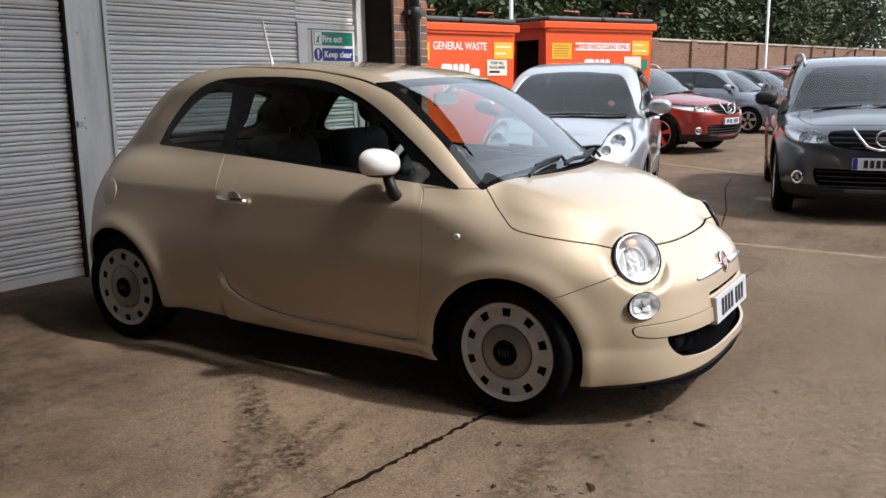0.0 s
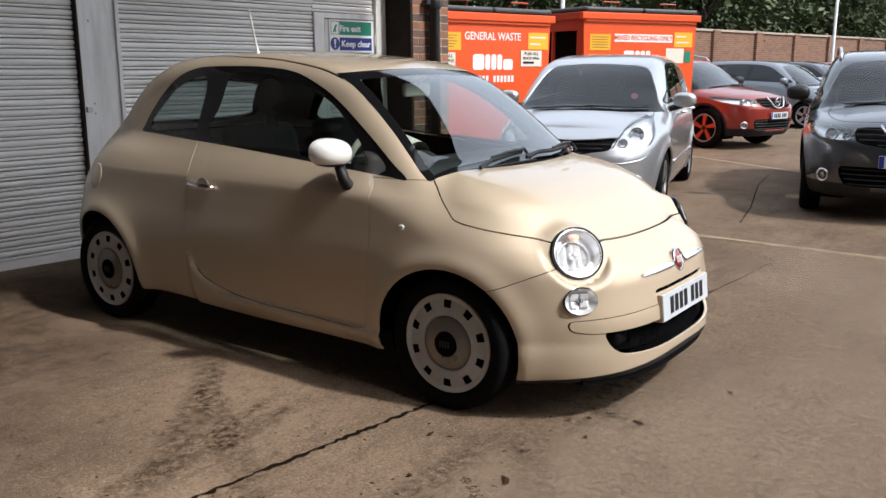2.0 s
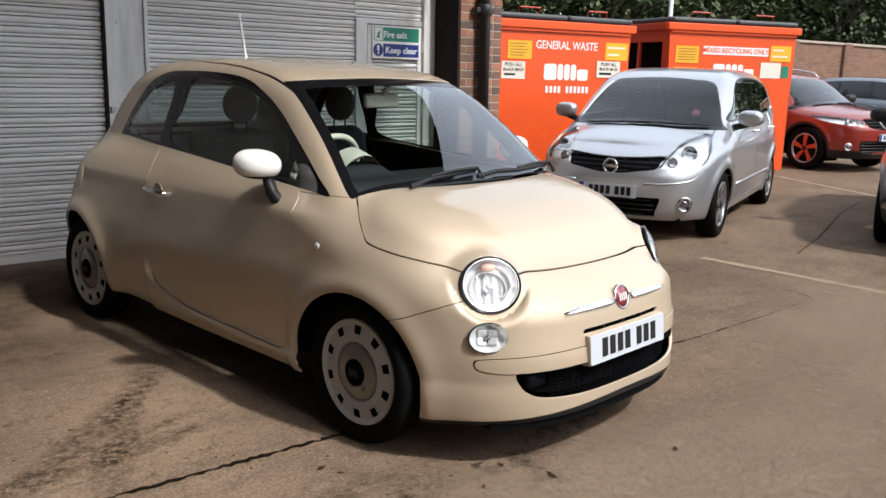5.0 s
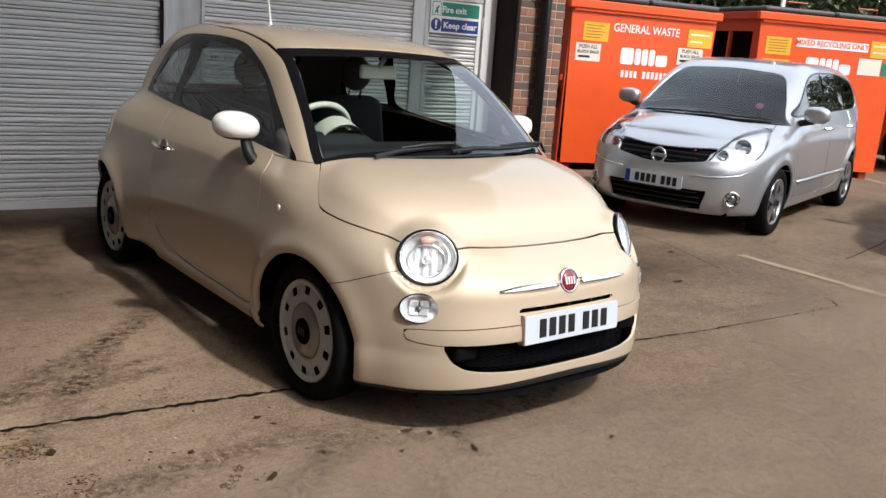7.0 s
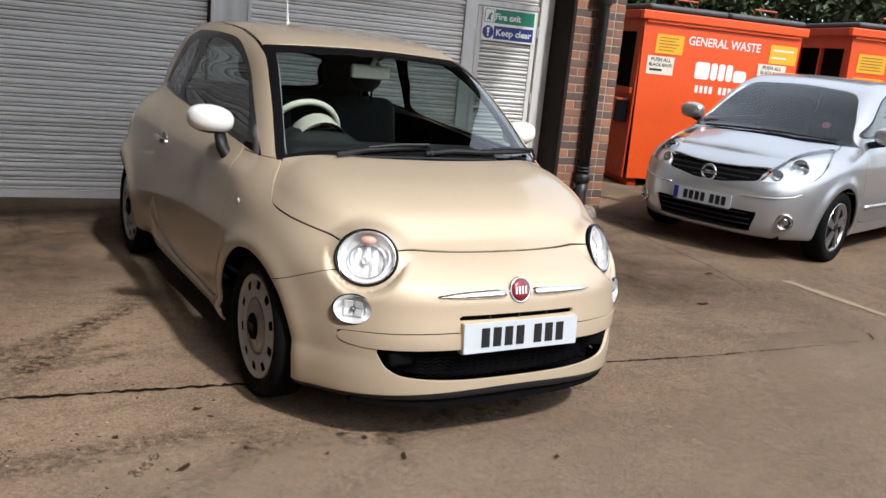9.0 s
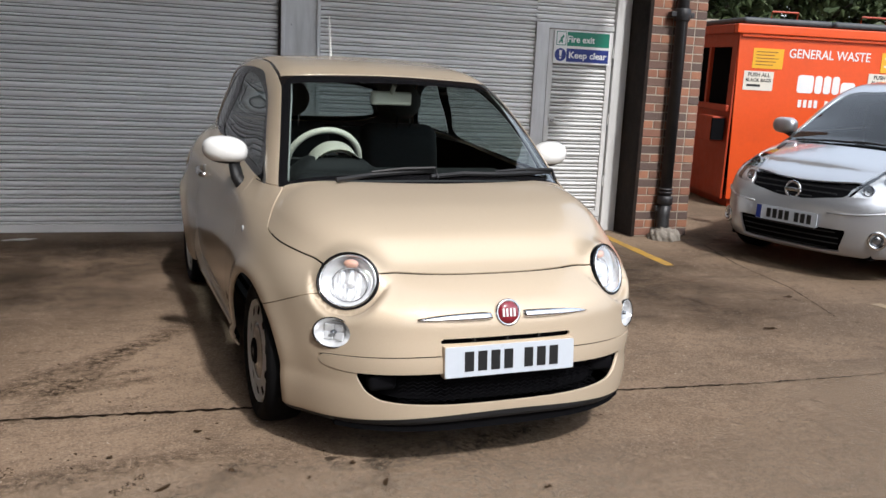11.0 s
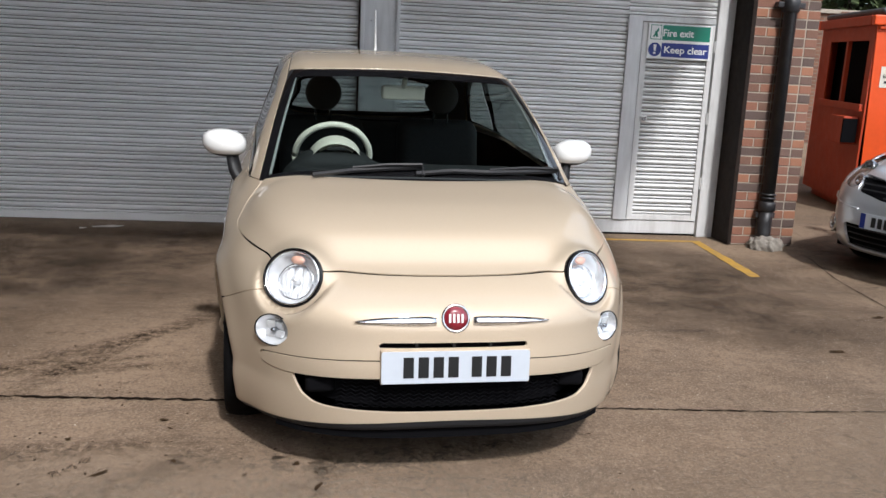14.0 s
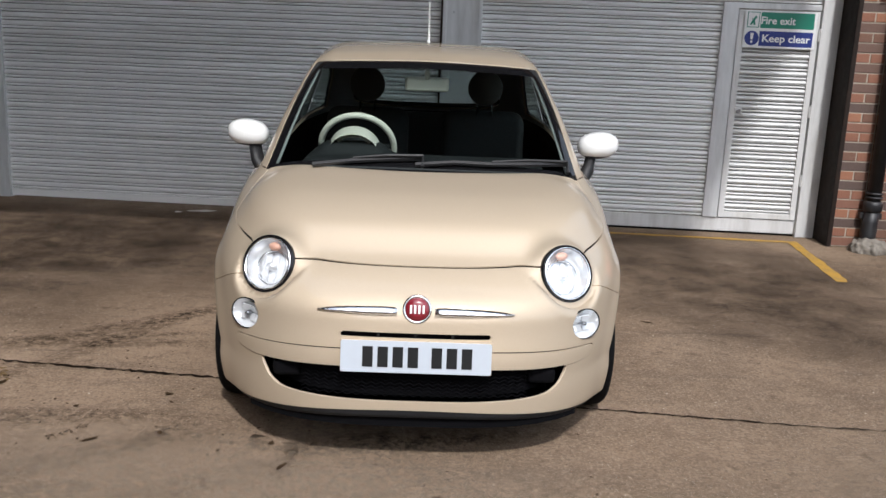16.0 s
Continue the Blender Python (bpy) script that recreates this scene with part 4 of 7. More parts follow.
for x in (-0.33, 0.33):
    st = solid("front_seat", lambda a, b, c: smooth_min(rounded_box((x, 0.05, 0.46), (0.25, 0.27, 0.11), 0.08)(a, b, c), rounded_box((x, 0.0, 0.80), (0.235, 0.075, 0.30), 0.07)(a, b - 0.27 - (c - 0.5) * 0.22, c), 0.05), (x - 0.3, -0.28, 0.3), (x + 0.3, 0.58, 1.16), 0.03, "seat", beige_car, "dark seat with a round dark head rest")
    solid("head_rest", lambda a, b, c: (np.sqrt(((a - x) / 0.098) ** 2 + ((b - 0.30) / 0.055) ** 2 + ((c - 1.232) / 0.098) ** 2) - 1) * 0.06, (x - 0.14, 0.2, 1.1), (x + 0.14, 0.4, 1.36), 0.018, "head_rest", st)
    for dx in (-0.04, 0.04):
        part("head_rest_post", tube([(x + dx, 0.31, 1.08), (x + dx, 0.30, 1.16)], 0.006, 6), "chrome", st)
solid("rear_seat", lambda a, b, c: smooth_min(rounded_box((0, 0.85, 0.48), (0.55, 0.25, 0.1), 0.08)(a, b, c), rounded_box((0, 1.12, 0.78), (0.55, 0.08, 0.24), 0.07)(a, b, c), 0.05), (-0.62, 0.55, 0.35), (0.62, 1.25, 1.06), 0.04, "seat", beige_car, "dark rear bench seat")
solid("interior_mirror", rounded_box((0.005, -0.40, 1.28), (0.105, 0.016, 0.034), 0.014), (-0.13, -0.45, 1.23), (0.14, -0.36, 1.33), 0.008, "ivory", beige_car, "ivory interior mirror")
part("mirror_stalk", tube([(0.005, -0.40, 1.30), (0.005, -0.45, 1.35)], 0.012, 8), "ivory", beige_car)


# ---- yard and building ----
def ground_material():
    m = material("worn_concrete", (0.22, 0.168, 0.12), 0.9, grain=0.0, spec=0.12)
    nt = m.node_tree
    b = nt.nodes["Principled BSDF"]
    b.inputs["Diffuse Roughness"].default_value = 1.0
    geo = nt.nodes.new("ShaderNodeNewGeometry")

    def tex(kind, scale, detail=6, rough=0.6, out="Fac", stretch=None):
        n = nt.nodes.new(kind)
        n.inputs["Scale"].default_value = scale
        if kind == "ShaderNodeTexNoise":
            n.inputs["Detail"].default_value, n.inputs["Roughness"].default_value = detail, rough
        src = geo.outputs["Position"]
        if stretch:
            v = nt.nodes.new("ShaderNodeMapping")
            v.inputs["Rotation"].default_value, v.inputs["Scale"].default_value = (0, 0, radians(stretch[0])), (stretch[1], stretch[2], 1)
            nt.links.new(src, v.inputs[0])
            src = v.outputs[0]
        nt.links.new(src, n.inputs["Vector"])
        return n.outputs[out]

    def span(f, lo, hi, a=0.0, c=1.0):
        r = nt.nodes.new("ShaderNodeMapRange")
        for k, v in zip(("From Min", "From Max", "To Min", "To Max"), (lo, hi, a, c)):
            r.inputs[k].default_value = v
        nt.links.new(f, r.inputs["Value"])
        return r.outputs["Result"]

    def mix(f, a, c, blend="MIX"):
        x = nt.nodes.new("ShaderNodeMix")
        x.data_type, x.blend_type = "RGBA", blend
        nt.links.new(f, x.inputs["Factor"])
        for s, v in ((x.inputs["A"], a), (x.inputs["B"], c)):
            if isinstance(v, tuple):
                s.default_value = (*v, 1)
            else:
                nt.links.new(v, s)
        return x.outputs["Result"]

    col = mix(span(tex("ShaderNodeTexNoise", 1.3), 0.35, 0.65), (0.218, 0.155, 0.106), (0.141, 0.098, 0.065))
    col = mix(span(tex("ShaderNodeTexNoise", 0.45, 8, 0.7), 0.50, 0.66, 0, 0.6), col, (0.080, 0.059, 0.043))
    col = mix(span(tex("ShaderNodeTexNoise", 2.4, 9, 0.72, stretch=(24, 0.35, 1.6)), 0.54, 0.68, 0, 0.75), col, (0.080, 0.058, 0.042))
    col = mix(span(tex("ShaderNodeTexNoise", 85, 3), 0.48, 0.72, 0, 0.5), col, (0.34, 0.265, 0.195))
    col = mix(span(tex("ShaderNodeTexNoise", 60, 3), 0.50, 0.70, 0, 0.5), col, (0.055, 0.040, 0.028))
    col = mix(span(tex("ShaderNodeTexNoise", 14, 6, 0.7), 0.50, 0.64, 0, 0.5), col, (0.10, 0.070, 0.048))
    col = mix(span(tex("ShaderNodeTexNoise", 19, 5, 0.75), 0.56, 0.66, 0, 0.45), col, (0.27, 0.205, 0.15))
    col = mix(span(tex("ShaderNodeTexVoronoi", 42, out="Distance"), 0.06, 0.15, 0.5, 0.0), col, (0.42, 0.37, 0.30))
    col = mix(span(tex("ShaderNodeTexNoise", 7, 7, 0.7), 0.62, 0.70, 0, 0.8), col, (0.06, 0.044, 0.03))
    nt.links.new(col, b.inputs["Base Color"])
    nt.links.new(span(tex("ShaderNodeTexNoise", 1.7), 0.3, 0.7, 0.75, 0.95), b.inputs["Roughness"])
    bump = nt.nodes.new("ShaderNodeBump")
    bump.inputs["Distance"].default_value = 0.008
    nt.links.new(tex("ShaderNodeTexNoise", 75, 5, 0.7), bump.inputs["Height"])
    nt.links.new(bump.outputs[0], b.inputs["Normal"])
    return m


def brick_material(name, light, mid, dark, grain_scale=70):
    """Bricks that differ one by one, from orange-red to purple-brown."""
    m = material(name, mid, 0.9, grain=0.3, scale=grain_scale, bump=0.004, bump_scale=110)
    nt = m.node_tree
    info = nt.nodes.new("ShaderNodeObjectInfo")
    ramp = nt.nodes.new("ShaderNodeValToRGB")
    ramp.color_ramp.interpolation = "CONSTANT"
    e = ramp.color_ramp.elements
    e[0].color, e[1].color, e[1].position = (*dark, 1), (*mid, 1), 0.42
    n = e.new(0.72)
    n.color = (*light, 1)
    nt.links.new(info.outputs["Random"], ramp.inputs[0])
    b = nt.nodes["Principled BSDF"]
    old = b.inputs["Base Color"].links[0].from_socket
    mul = nt.nodes.new("ShaderNodeMix")
    mul.data_type, mul.blend_type = "RGBA", "MIX"
    mul.inputs["Factor"].default_value = 0.72
    nt.links.new(old, mul.inputs["A"])
    nt.links.new(ramp.outputs[0], mul.inputs["B"])
    nt.links.new(mul.outputs["Result"], b.inputs["Base Color"])
    return m


def wall_brick_material(name, scale=1.0):
    """A brickwork face far off: courses and joints in the material."""
    m = material(name, (0.25, 0.12, 0.075), 0.9, bump=0.003, bump_scale=60)
    nt = m.node_tree
    br = nt.nodes.new("ShaderNodeTexBrick")
    br.inputs["Color1"].default_value, br.inputs["Color2"].default_value, br.inputs["Mortar"].default_value = (0.22, 0.105, 0.062, 1), (0.135, 0.066, 0.044, 1), (0.20, 0.155, 0.12, 1)
    br.inputs["Scale"].default_value, br.inputs["Mortar Size"].default_value = 1.0, 0.008
    br.inputs["Brick Width"].default_value, br.inputs["Row Height"].default_value = 0.225, 0.075
    tc, mp = nt.nodes.new("ShaderNodeTexCoord"), nt.nodes.new("ShaderNodeMapping")
    mp.inputs["Rotation"].default_value = (radians(90), 0, 0)
    nt.links.new(tc.outputs["Object"], mp.inputs[0])
    nt.links.new(mp.outputs[0], br.inputs["Vector"])
    nt.links.new(br.outputs["Color"], nt.nodes["Principled BSDF"].inputs["Base Color"])
    return m


M.update({
    "ground": ground_material(),
    "slat": material("galvanised_slats", (0.93, 0.925, 0.915), 0.5, 0.0, grain=0.12, scale=18, stain=0.40, stain_scale=1.6, stain_color=(0.56, 0.55, 0.535), streak=(0.30, 1, 5.0), vary=0.10),
    # Joint grime, with the recess shade between slats put into the colour.
    "slat_joint": material("shaded_dirty_slat_joint", (0.42, 0.415, 0.405), 0.8, grain=0.4, scale=30, stain=0.5, stain_scale=5, stain_color=(0.03, 0.028, 0.026), spec=0.1),
    "slat_door": material("pale_slats", (0.64, 0.64, 0.63), 0.45, 0.15, grain=0.1, scale=18, stain=0.3, stain_scale=2.2, stain_color=(0.25, 0.24, 0.22), streak=(0.6, 1, 2)),
    "post": material("grey_steel_post", (0.68, 0.685, 0.685), 0.5, 0.2, grain=0.1, scale=14, stain=0.35, stain_scale=3, stain_color=(0.17, 0.165, 0.155), streak=(2, 1, 0.3)),
    "frame_white": material("dirty_white_steel", (0.66, 0.655, 0.64), 0.5, grain=0.1, scale=22, stain=0.35, stain_scale=4, stain_color=(0.2, 0.17, 0.14), streak=(2, 1, 0.35)),
    "dark_brown": material("dark_brown_steel", (0.024, 0.017, 0.014), 0.7, spec=0.12, grain=0.3, scale=40, stain=0.2, stain_scale=6, stain_color=(0.09, 0.05, 0.03)),
    "brick": brick_material("pier_stretcher", (0.25, 0.115, 0.075), (0.145, 0.088, 0.068), (0.095, 0.068, 0.058)),
    "brick_red": brick_material("pier_header", (0.33, 0.15, 0.085), (0.25, 0.112, 0.07), (0.15, 0.085, 0.06)),
    "wall_brick": wall_brick_material("far_brickwork"),
    "pipe": material("black_iron_pipe", (0.022, 0.022, 0.024), 0.45, 0.0, grain=0.3, scale=40, stain=0.35, stain_scale=8, stain_color=(0.06, 0.05, 0.045), bump=0.001, bump_scale=120),
    "lump": material("rough_mortar", (0.28, 0.25, 0.21), 0.95, grain=0.4, scale=40, stain=0.4, stain_scale=12, stain_color=(0.12, 0.10, 0.08), bump=0.01, bump_scale=40),
    "green": material("sign_green", (0.01, 0.20, 0.13), 0.4, grain=0.04, scale=40),
    "sign_blue": material("sign_blue", (0.012, 0.03, 0.20), 0.4, grain=0.04, scale=40),
    "sign_white": material("sign_white", (0.75, 0.76, 0.75), 0.4, grain=0.04, scale=40),
    "yellow_line": material("worn_yellow_paint", (0.48, 0.27, 0.035), 0.8, grain=0.35, scale=60, stain=0.75, stain_scale=9, stain_color=(0.2, 0.14, 0.07)),
    "faded_line": material("faded_line_paint", (0.29, 0.22, 0.135), 0.85, grain=0.3, scale=50, stain=0.9, stain_scale=6, stain_color=(0.2, 0.155, 0.105)),
    "crack": material("dark_crack", (0.014, 0.009, 0.006), 0.95, grain=0.4, scale=60, spec=0.05),
    "tape": material("white_litter", (0.7, 0.68, 0.63), 0.7, grain=0.1),
})
part_ground = part("ground", box((-70, -70, -0.4), (90, 90, 0)), "ground")
tagged(part_ground, "worn brown concrete yard with stains and cracks", "ground", kind="structure")

BUILD = pose(0, 2.68, 0, -1.0, 0, -4.5)


def setting(ob, label, category):
    ob.matrix_world = BUILD @ ob.matrix_world
    return tagged(ob, label, category, kind="structure")


SLAT = 0.068


def slat_mesh(wide, mat):
    """One curved shutter slat with its rolled lower edge."""
    prof = [(0.020, 0.0), (0.001, 0.0022), (-0.007, 0.005), (-0.010, 0.011), (-0.006, 0.017), (0.002, 0.0198), (0.020, 0.0225), (0.002, 0.0252), (-0.009, 0.030), (-0.017, 0.043), (-0.012, 0.056), (0.0, 0.0635), (0.021, 0.0673)]
    bm = bmesh.new()
    a = [bm.verts.new((0, y, z)) for y, z in prof]
    b = [bm.verts.new((wide, y, z)) for y, z in prof]
    for i in range(len(prof) - 1):
        bm.faces.new((a[i], b[i], b[i + 1], a[i + 1]))
    bmesh.ops.recalc_face_normals(bm, faces=bm.faces)
    if bm.faces[0].normal.y > 0:
        bmesh.ops.reverse_faces(bm, faces=bm.faces)
    me = bpy.data.meshes.new("slat")
    bm.to_mesh(me)
    bm.free()
    me.materials.append(M[mat])
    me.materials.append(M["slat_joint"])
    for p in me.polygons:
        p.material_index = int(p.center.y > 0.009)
    me.shade_smooth()
    return me


def shutter(name, u0, u1, z0, z1, mat, label, depth=0.0):
    base = new(name)
    base.matrix_world = BUILD @ pose(u0, depth, 0)
    tagged(base, label, "shutter", kind="structure")
    part("backing", box((0, 0.026, z0), (u1 - u0, 0.05, z1)), "dark_brown", base)
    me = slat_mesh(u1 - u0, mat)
    z = z0
    while z < z1 - 0.03:
        s = new("slat", me)
        s.parent = base
        s.location = (0, random.uniform(-0.0012, 0.0012), z)
        s.rotation_euler = (random.uniform(-0.02, 0.02), 0, 0)
        z += SLAT
    return base


left = shutter("shutter_1", -3.60, 0.096, 0.075, 2.9, "slat", "closed grey roller shutter with curved slats", 0.0)
part("bottom_rail", box((0, -0.014, 0.012), (3.696, 0.03, 0.072), 0.004), "slat", left)
right = shutter("shutter_2", 0.43, 2.335, 0.135, 2.9, "slat", "closed grey roller shutter beside the fire exit", 0.0)
part("bottom_rail", box((0, -0.016, 0.018), (2.72, 0.03, 0.13), 0.005), "frame_white", right)
part("bottom_seal", box((0, -0.004, 0.0), (2.72, 0.03, 0.017)), "rubber", right)
over = shutter("shutter_3", 2.335, 3.10, 1.865, 2.9, "slat", "grey roller shutter above the fire exit", 0.0)

post = part("post_1", box((0.11, -0.035, 0), (0.43, 0.05, 2.95), 0.004), "post")
setting(post, "grey steel post between two shutters", "post")
for u in (0.112, 0.40):
    part("guide_rail", box((u, -0.052, 0), (u + 0.03, -0.0352, 2.95), 0.003), "post", post)
# Dark strip set in place of the shaded gap beside the slat ends.
part("guide_seal", box((0.0945, -0.054, 0), (0.1095, 0.03, 2.95)), "dark_brown", post, "dark strip standing for the shaded gap in the guide")
part("latch", box((0.118, -0.075, 1.06), (0.16, -0.053, 1.10), 0.004), "alloy", post)
for z in (1.12, 1.05, 0.5, 1.7):
    part("bolt", lathe([(0.009, -0.004), (0.009, 0.0), (0.004, 0.003)], 10, "Y", m=pose(0.20, -0.036, z, 0, 0, 180)), "alloy", post)
post = part("post_2", box((-3.86, -0.045, 0), (-3.60, 0.05, 2.95), 0.004), "post")
setting(post, "grey steel post beside a shutter", "post")

# the fire exit
door = new("door_1")
door.matrix_world = BUILD
tagged(door, "closed pale slatted fire exit in the shutter", "door", kind="structure")
part("door_post", box((2.335, -0.035, 0.135), (2.455, 0.02, 1.845), 0.004), "post", door)
part("door_head", box((2.335, -0.028, 1.815), (3.10, 0.02, 1.86), 0.004), "post", door)
part("door_stile", box((2.462, -0.03, 0.137), (2.512, 0.02, 1.805), 0.003), "frame_white", door)
part("door_stile", box((3.045, -0.03, 0.137), (3.09, 0.02, 1.805), 0.003), "frame_white", door)
part("door_rail", box((2.512, -0.028, 0.137), (3.045, 0.02, 0.185), 0.003), "frame_white", door)
part("door_rail", box((2.512, -0.028, 1.765), (3.045, 0.02, 1.805), 0.003), "frame_white", door)
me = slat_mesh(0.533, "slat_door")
z = 0.187
while z < 1.73:
    s = new("slat", me)
    s.parent = door
    s.location = (2.512, -0.006, z)
    z += SLAT
lock = part("lock_plate", box((2.50, -0.045, 0.98), (2.56, -0.031, 1.04), 0.004), "frame_white", door)
part("lock_barrel", lathe([(0.018, 0.0), (0.018, 0.008), (0.012, 0.012), (0.001, 0.012)], 18, "Y", m=pose(2.53, -0.045, 1.01, 0, 0, 180)), "alloy", lock)
for z in (0.42, 0.98, 1.58):
    part("hinge", tube([(3.095, -0.038, z), (3.095, -0.038, z + 0.10)], 0.009, 8), "frame_white", door)
jamb = part("jamb_1", box((3.10, -0.04, 0.0), (3.25, 0.05, 2.95), 0.004), "frame_white")
setting(jamb, "dirty white steel jamb beside the fire exit", "jamb")
part("jamb_edge", box((3.10, -0.055, 0.0), (3.122, -0.041, 2.95), 0.003), "frame_white", jamb)

sign = part("exit_sign", box((2.505, -0.042, 1.515), (3.065, -0.037, 1.803), 0.002), "sign_white")
sign.matrix_world = BUILD
tagged(sign, "white, green and blue fire exit sign screwed to the door", "sign")
part("green_field", box((2.630, -0.0436, 1.668), (3.045, -0.0421, 1.790)), "green", sign)
part("blue_field", box((2.630, -0.0436, 1.530), (3.045, -0.0421, 1.645)), "sign_blue", sign)
part("warning_disc", lathe([(0.056, 0.0421), (0.056, 0.0436), (0.001, 0.0436)], 30, "Y", m=pose(2.572, 0, 1.588, 0, 0, 180)), "sign_blue", sign)
part("warning_bar", panel([(2.564, 1.577), (2.580, 1.577), (2.586, 1.628), (2.558, 1.628)], 0.001, pose(0, -0.0450, 0)), "sign_white", sign)
part("warning_dot", lathe([(0.010, 0.0438), (0.010, 0.0450), (0.001, 0.0450)], 16, "Y", m=pose(2.572, 0, 1.560, 0, 0, 180)), "sign_white", sign)
part("pictogram_frame", panel([(2.525, 1.670), (2.620, 1.670), (2.620, 1.790), (2.525, 1.790)], 0.001, pose(0, -0.0431, 0)), "green", sign)
part("pictogram_field", panel([(2.531, 1.676), (2.614, 1.676), (2.614, 1.784), (2.531, 1.784)], 0.001, pose(0, -0.0443, 0)), "sign_white", sign)
part("pictogram_bar", panel([(2.545, 1.690), (2.560, 1.690), (2.600, 1.750), (2.588, 1.764)], 0.001, pose(0, -0.0455, 0)), "green", sign)
part("pictogram_bar", panel([(2.575, 1.690), (2.592, 1.690), (2.580, 1.735), (2.560, 1.740)], 0.001, pose(0, -0.0455, 0)), "green", sign)
writing("sign_lettering", "Fire exit", 0.056, "sign_white", sign, pose(2.765, -0.045, 1.724), label="white words on green", fatten=0.0015)
writing("sign_lettering", "Keep clear", 0.056, "sign_white", sign, pose(2.838, -0.045, 1.587), label="white words on blue", fatten=0.0015, stretch=1.08)

# the brick pier, the downpipe and the wall above
pier = part("wall_pier", box((3.262, -0.328, 0), (3.838, 9.0, 7.2)), "mortar")
setting(pier, "brick pier at the end of the building", "wall")
part("pier_return", box((3.25, -0.345, 0.0), (3.262, 0.06, 2.95)), "dark_brown", pier)
part("pier_flange", box((3.25, -0.36, 0.0), (3.285, -0.3455, 2.95), 0.003), "dark_brown", pier)
upper = part("wall_upper", box((-9.0, 0.0, 2.95), (3.26, 0.35, 7.2)), "wall_brick")
setting(upper, "brick wall above the shutters", "wall")
lintel = part("lintel", box((-3.9, -0.06, 2.90), (3.249, -0.002, 3.15), 0.005), "post")
setting(lintel, "grey steel lintel over the shutters", "lintel")
side = part("wall_left", box((-9.0, -0.02, 0), (-3.86, 0.35, 2.95)), "wall_brick")
setting(side, "brick wall beside the shutters", "wall")
canopy = part("canopy", panel([(-9.0, 0.0), (3.9, 0.0), (3.37, -2.28), (2.90, -4.25), (-9.0, -4.25)], 0.25, pose(0, 0, 4.1, -90, 0, 0) @ pose(0, 0, 0, 180, 0, 0) @ Matrix.Diagonal((1, 1, -1, 1))), "dark_brown")
setting(canopy, "dark flat canopy over the shutters", "canopy")
pipe = part("downpipe", tube([(3.545, -0.405, 0.30), (3.545, -0.405, 7.1)], 0.052, 20), "pipe", smooth=True)
pipe.matrix_world = BUILD
tagged(pipe, "black iron downpipe fixed to the brick pier", "pipe")
part("pipe_collar", lathe([(0.056, 0.30), (0.070, 0.31), (0.070, 0.37), (0.062, 0.38), (0.056, 0.385)], 24, "Z", m=pose(3.545, -0.405, 0)), "pipe", pipe, smooth=True)
for z in (0.405, 0.435):
    part("pipe_rib", lathe([(0.054, z), (0.064, z + 0.004), (0.064, z + 0.014), (0.054, z + 0.018)], 24, "Z", m=pose(3.545, -0.405, 0)), "pipe", pipe, smooth=True)
part("pipe_shoe", tube([(3.545, -0.405, 0.31), (3.54, -0.405, 0.20), (3.535, -0.42, 0.12), (3.53, -0.43, 0.04)], 0.058, 18), "pipe", pipe, smooth=True)
part("pipe_clip", box((3.46, -0.40, 0.24), (3.63, -0.346, 0.29), 0.01), "pipe", pipe)
part("pipe_collar", lathe([(0.055, 1.92), (0.068, 1.93), (0.068, 2.02), (0.060, 2.03)], 24, "Z", m=pose(3.545, -0.405, 0)), "pipe", pipe, smooth=True)
part("pipe_clip", box((3.43, -0.42, 1.955), (3.66, -0.346, 2.0), 0.008), "pipe", pipe)
lump_shape = lambda x, y, z: (np.sqrt(((x - 3.54) / 0.15) ** 2 + ((y + 0.46) / 0.12) ** 2 + (z / 0.10) ** 2) - 1) * 0.1 + 0.014 * np.sin(x * 37) * np.sin(y * 41 + 1) + 0.008 * np.sin(x * 83 + z * 60) * np.sin(y * 71)
lump = solid("mortar_lump", lump_shape, (3.3, -0.66, -0.05), (3.78, -0.25, 0.16), 0.02, "lump", None)
lump.matrix_world = BUILD
tagged(lump, "rough lump of mortar at the foot of the downpipe", "mortar lump")

# yellow and faded lines, joints and litter
def ribbon(name, points, width, mat, z, jitter=0.0, steps=14, parent=None):
    """A thin strip on the ground along points, with uneven edges."""
    pts = [Vector((*p, 0)) for p in points]
    bm, prev = bmesh.new(), None
    for a, b in zip(pts, pts[1:]):
        n = max(2, int((b - a).length * steps))
        side = Vector((-(b - a).y, (b - a).x, 0)).normalized()
        for i in range(n + (b is pts[-1])):
            p = a.lerp(b, i / n) + side * random.uniform(-jitter, jitter) * 0.6
            w = max(0.001, width / 2 * (1 + random.uniform(-1, 1) * min(0.85, jitter / max(width, 1e-6) * 2)))
            pair = [bm.verts.new(p + side * w + Vector((0, 0, z))), bm.verts.new(p - side * w + Vector((0, 0, z)))]
            if prev:
                bm.faces.new((prev[0], prev[1], pair[1], pair[0]))
            prev = pair
    bmesh.ops.recalc_face_normals(bm, faces=bm.faces)
    if bm.faces[0].normal.z < 0:
        bmesh.ops.reverse_faces(bm, faces=bm.faces)
    return part(name, bm, mat, parent)


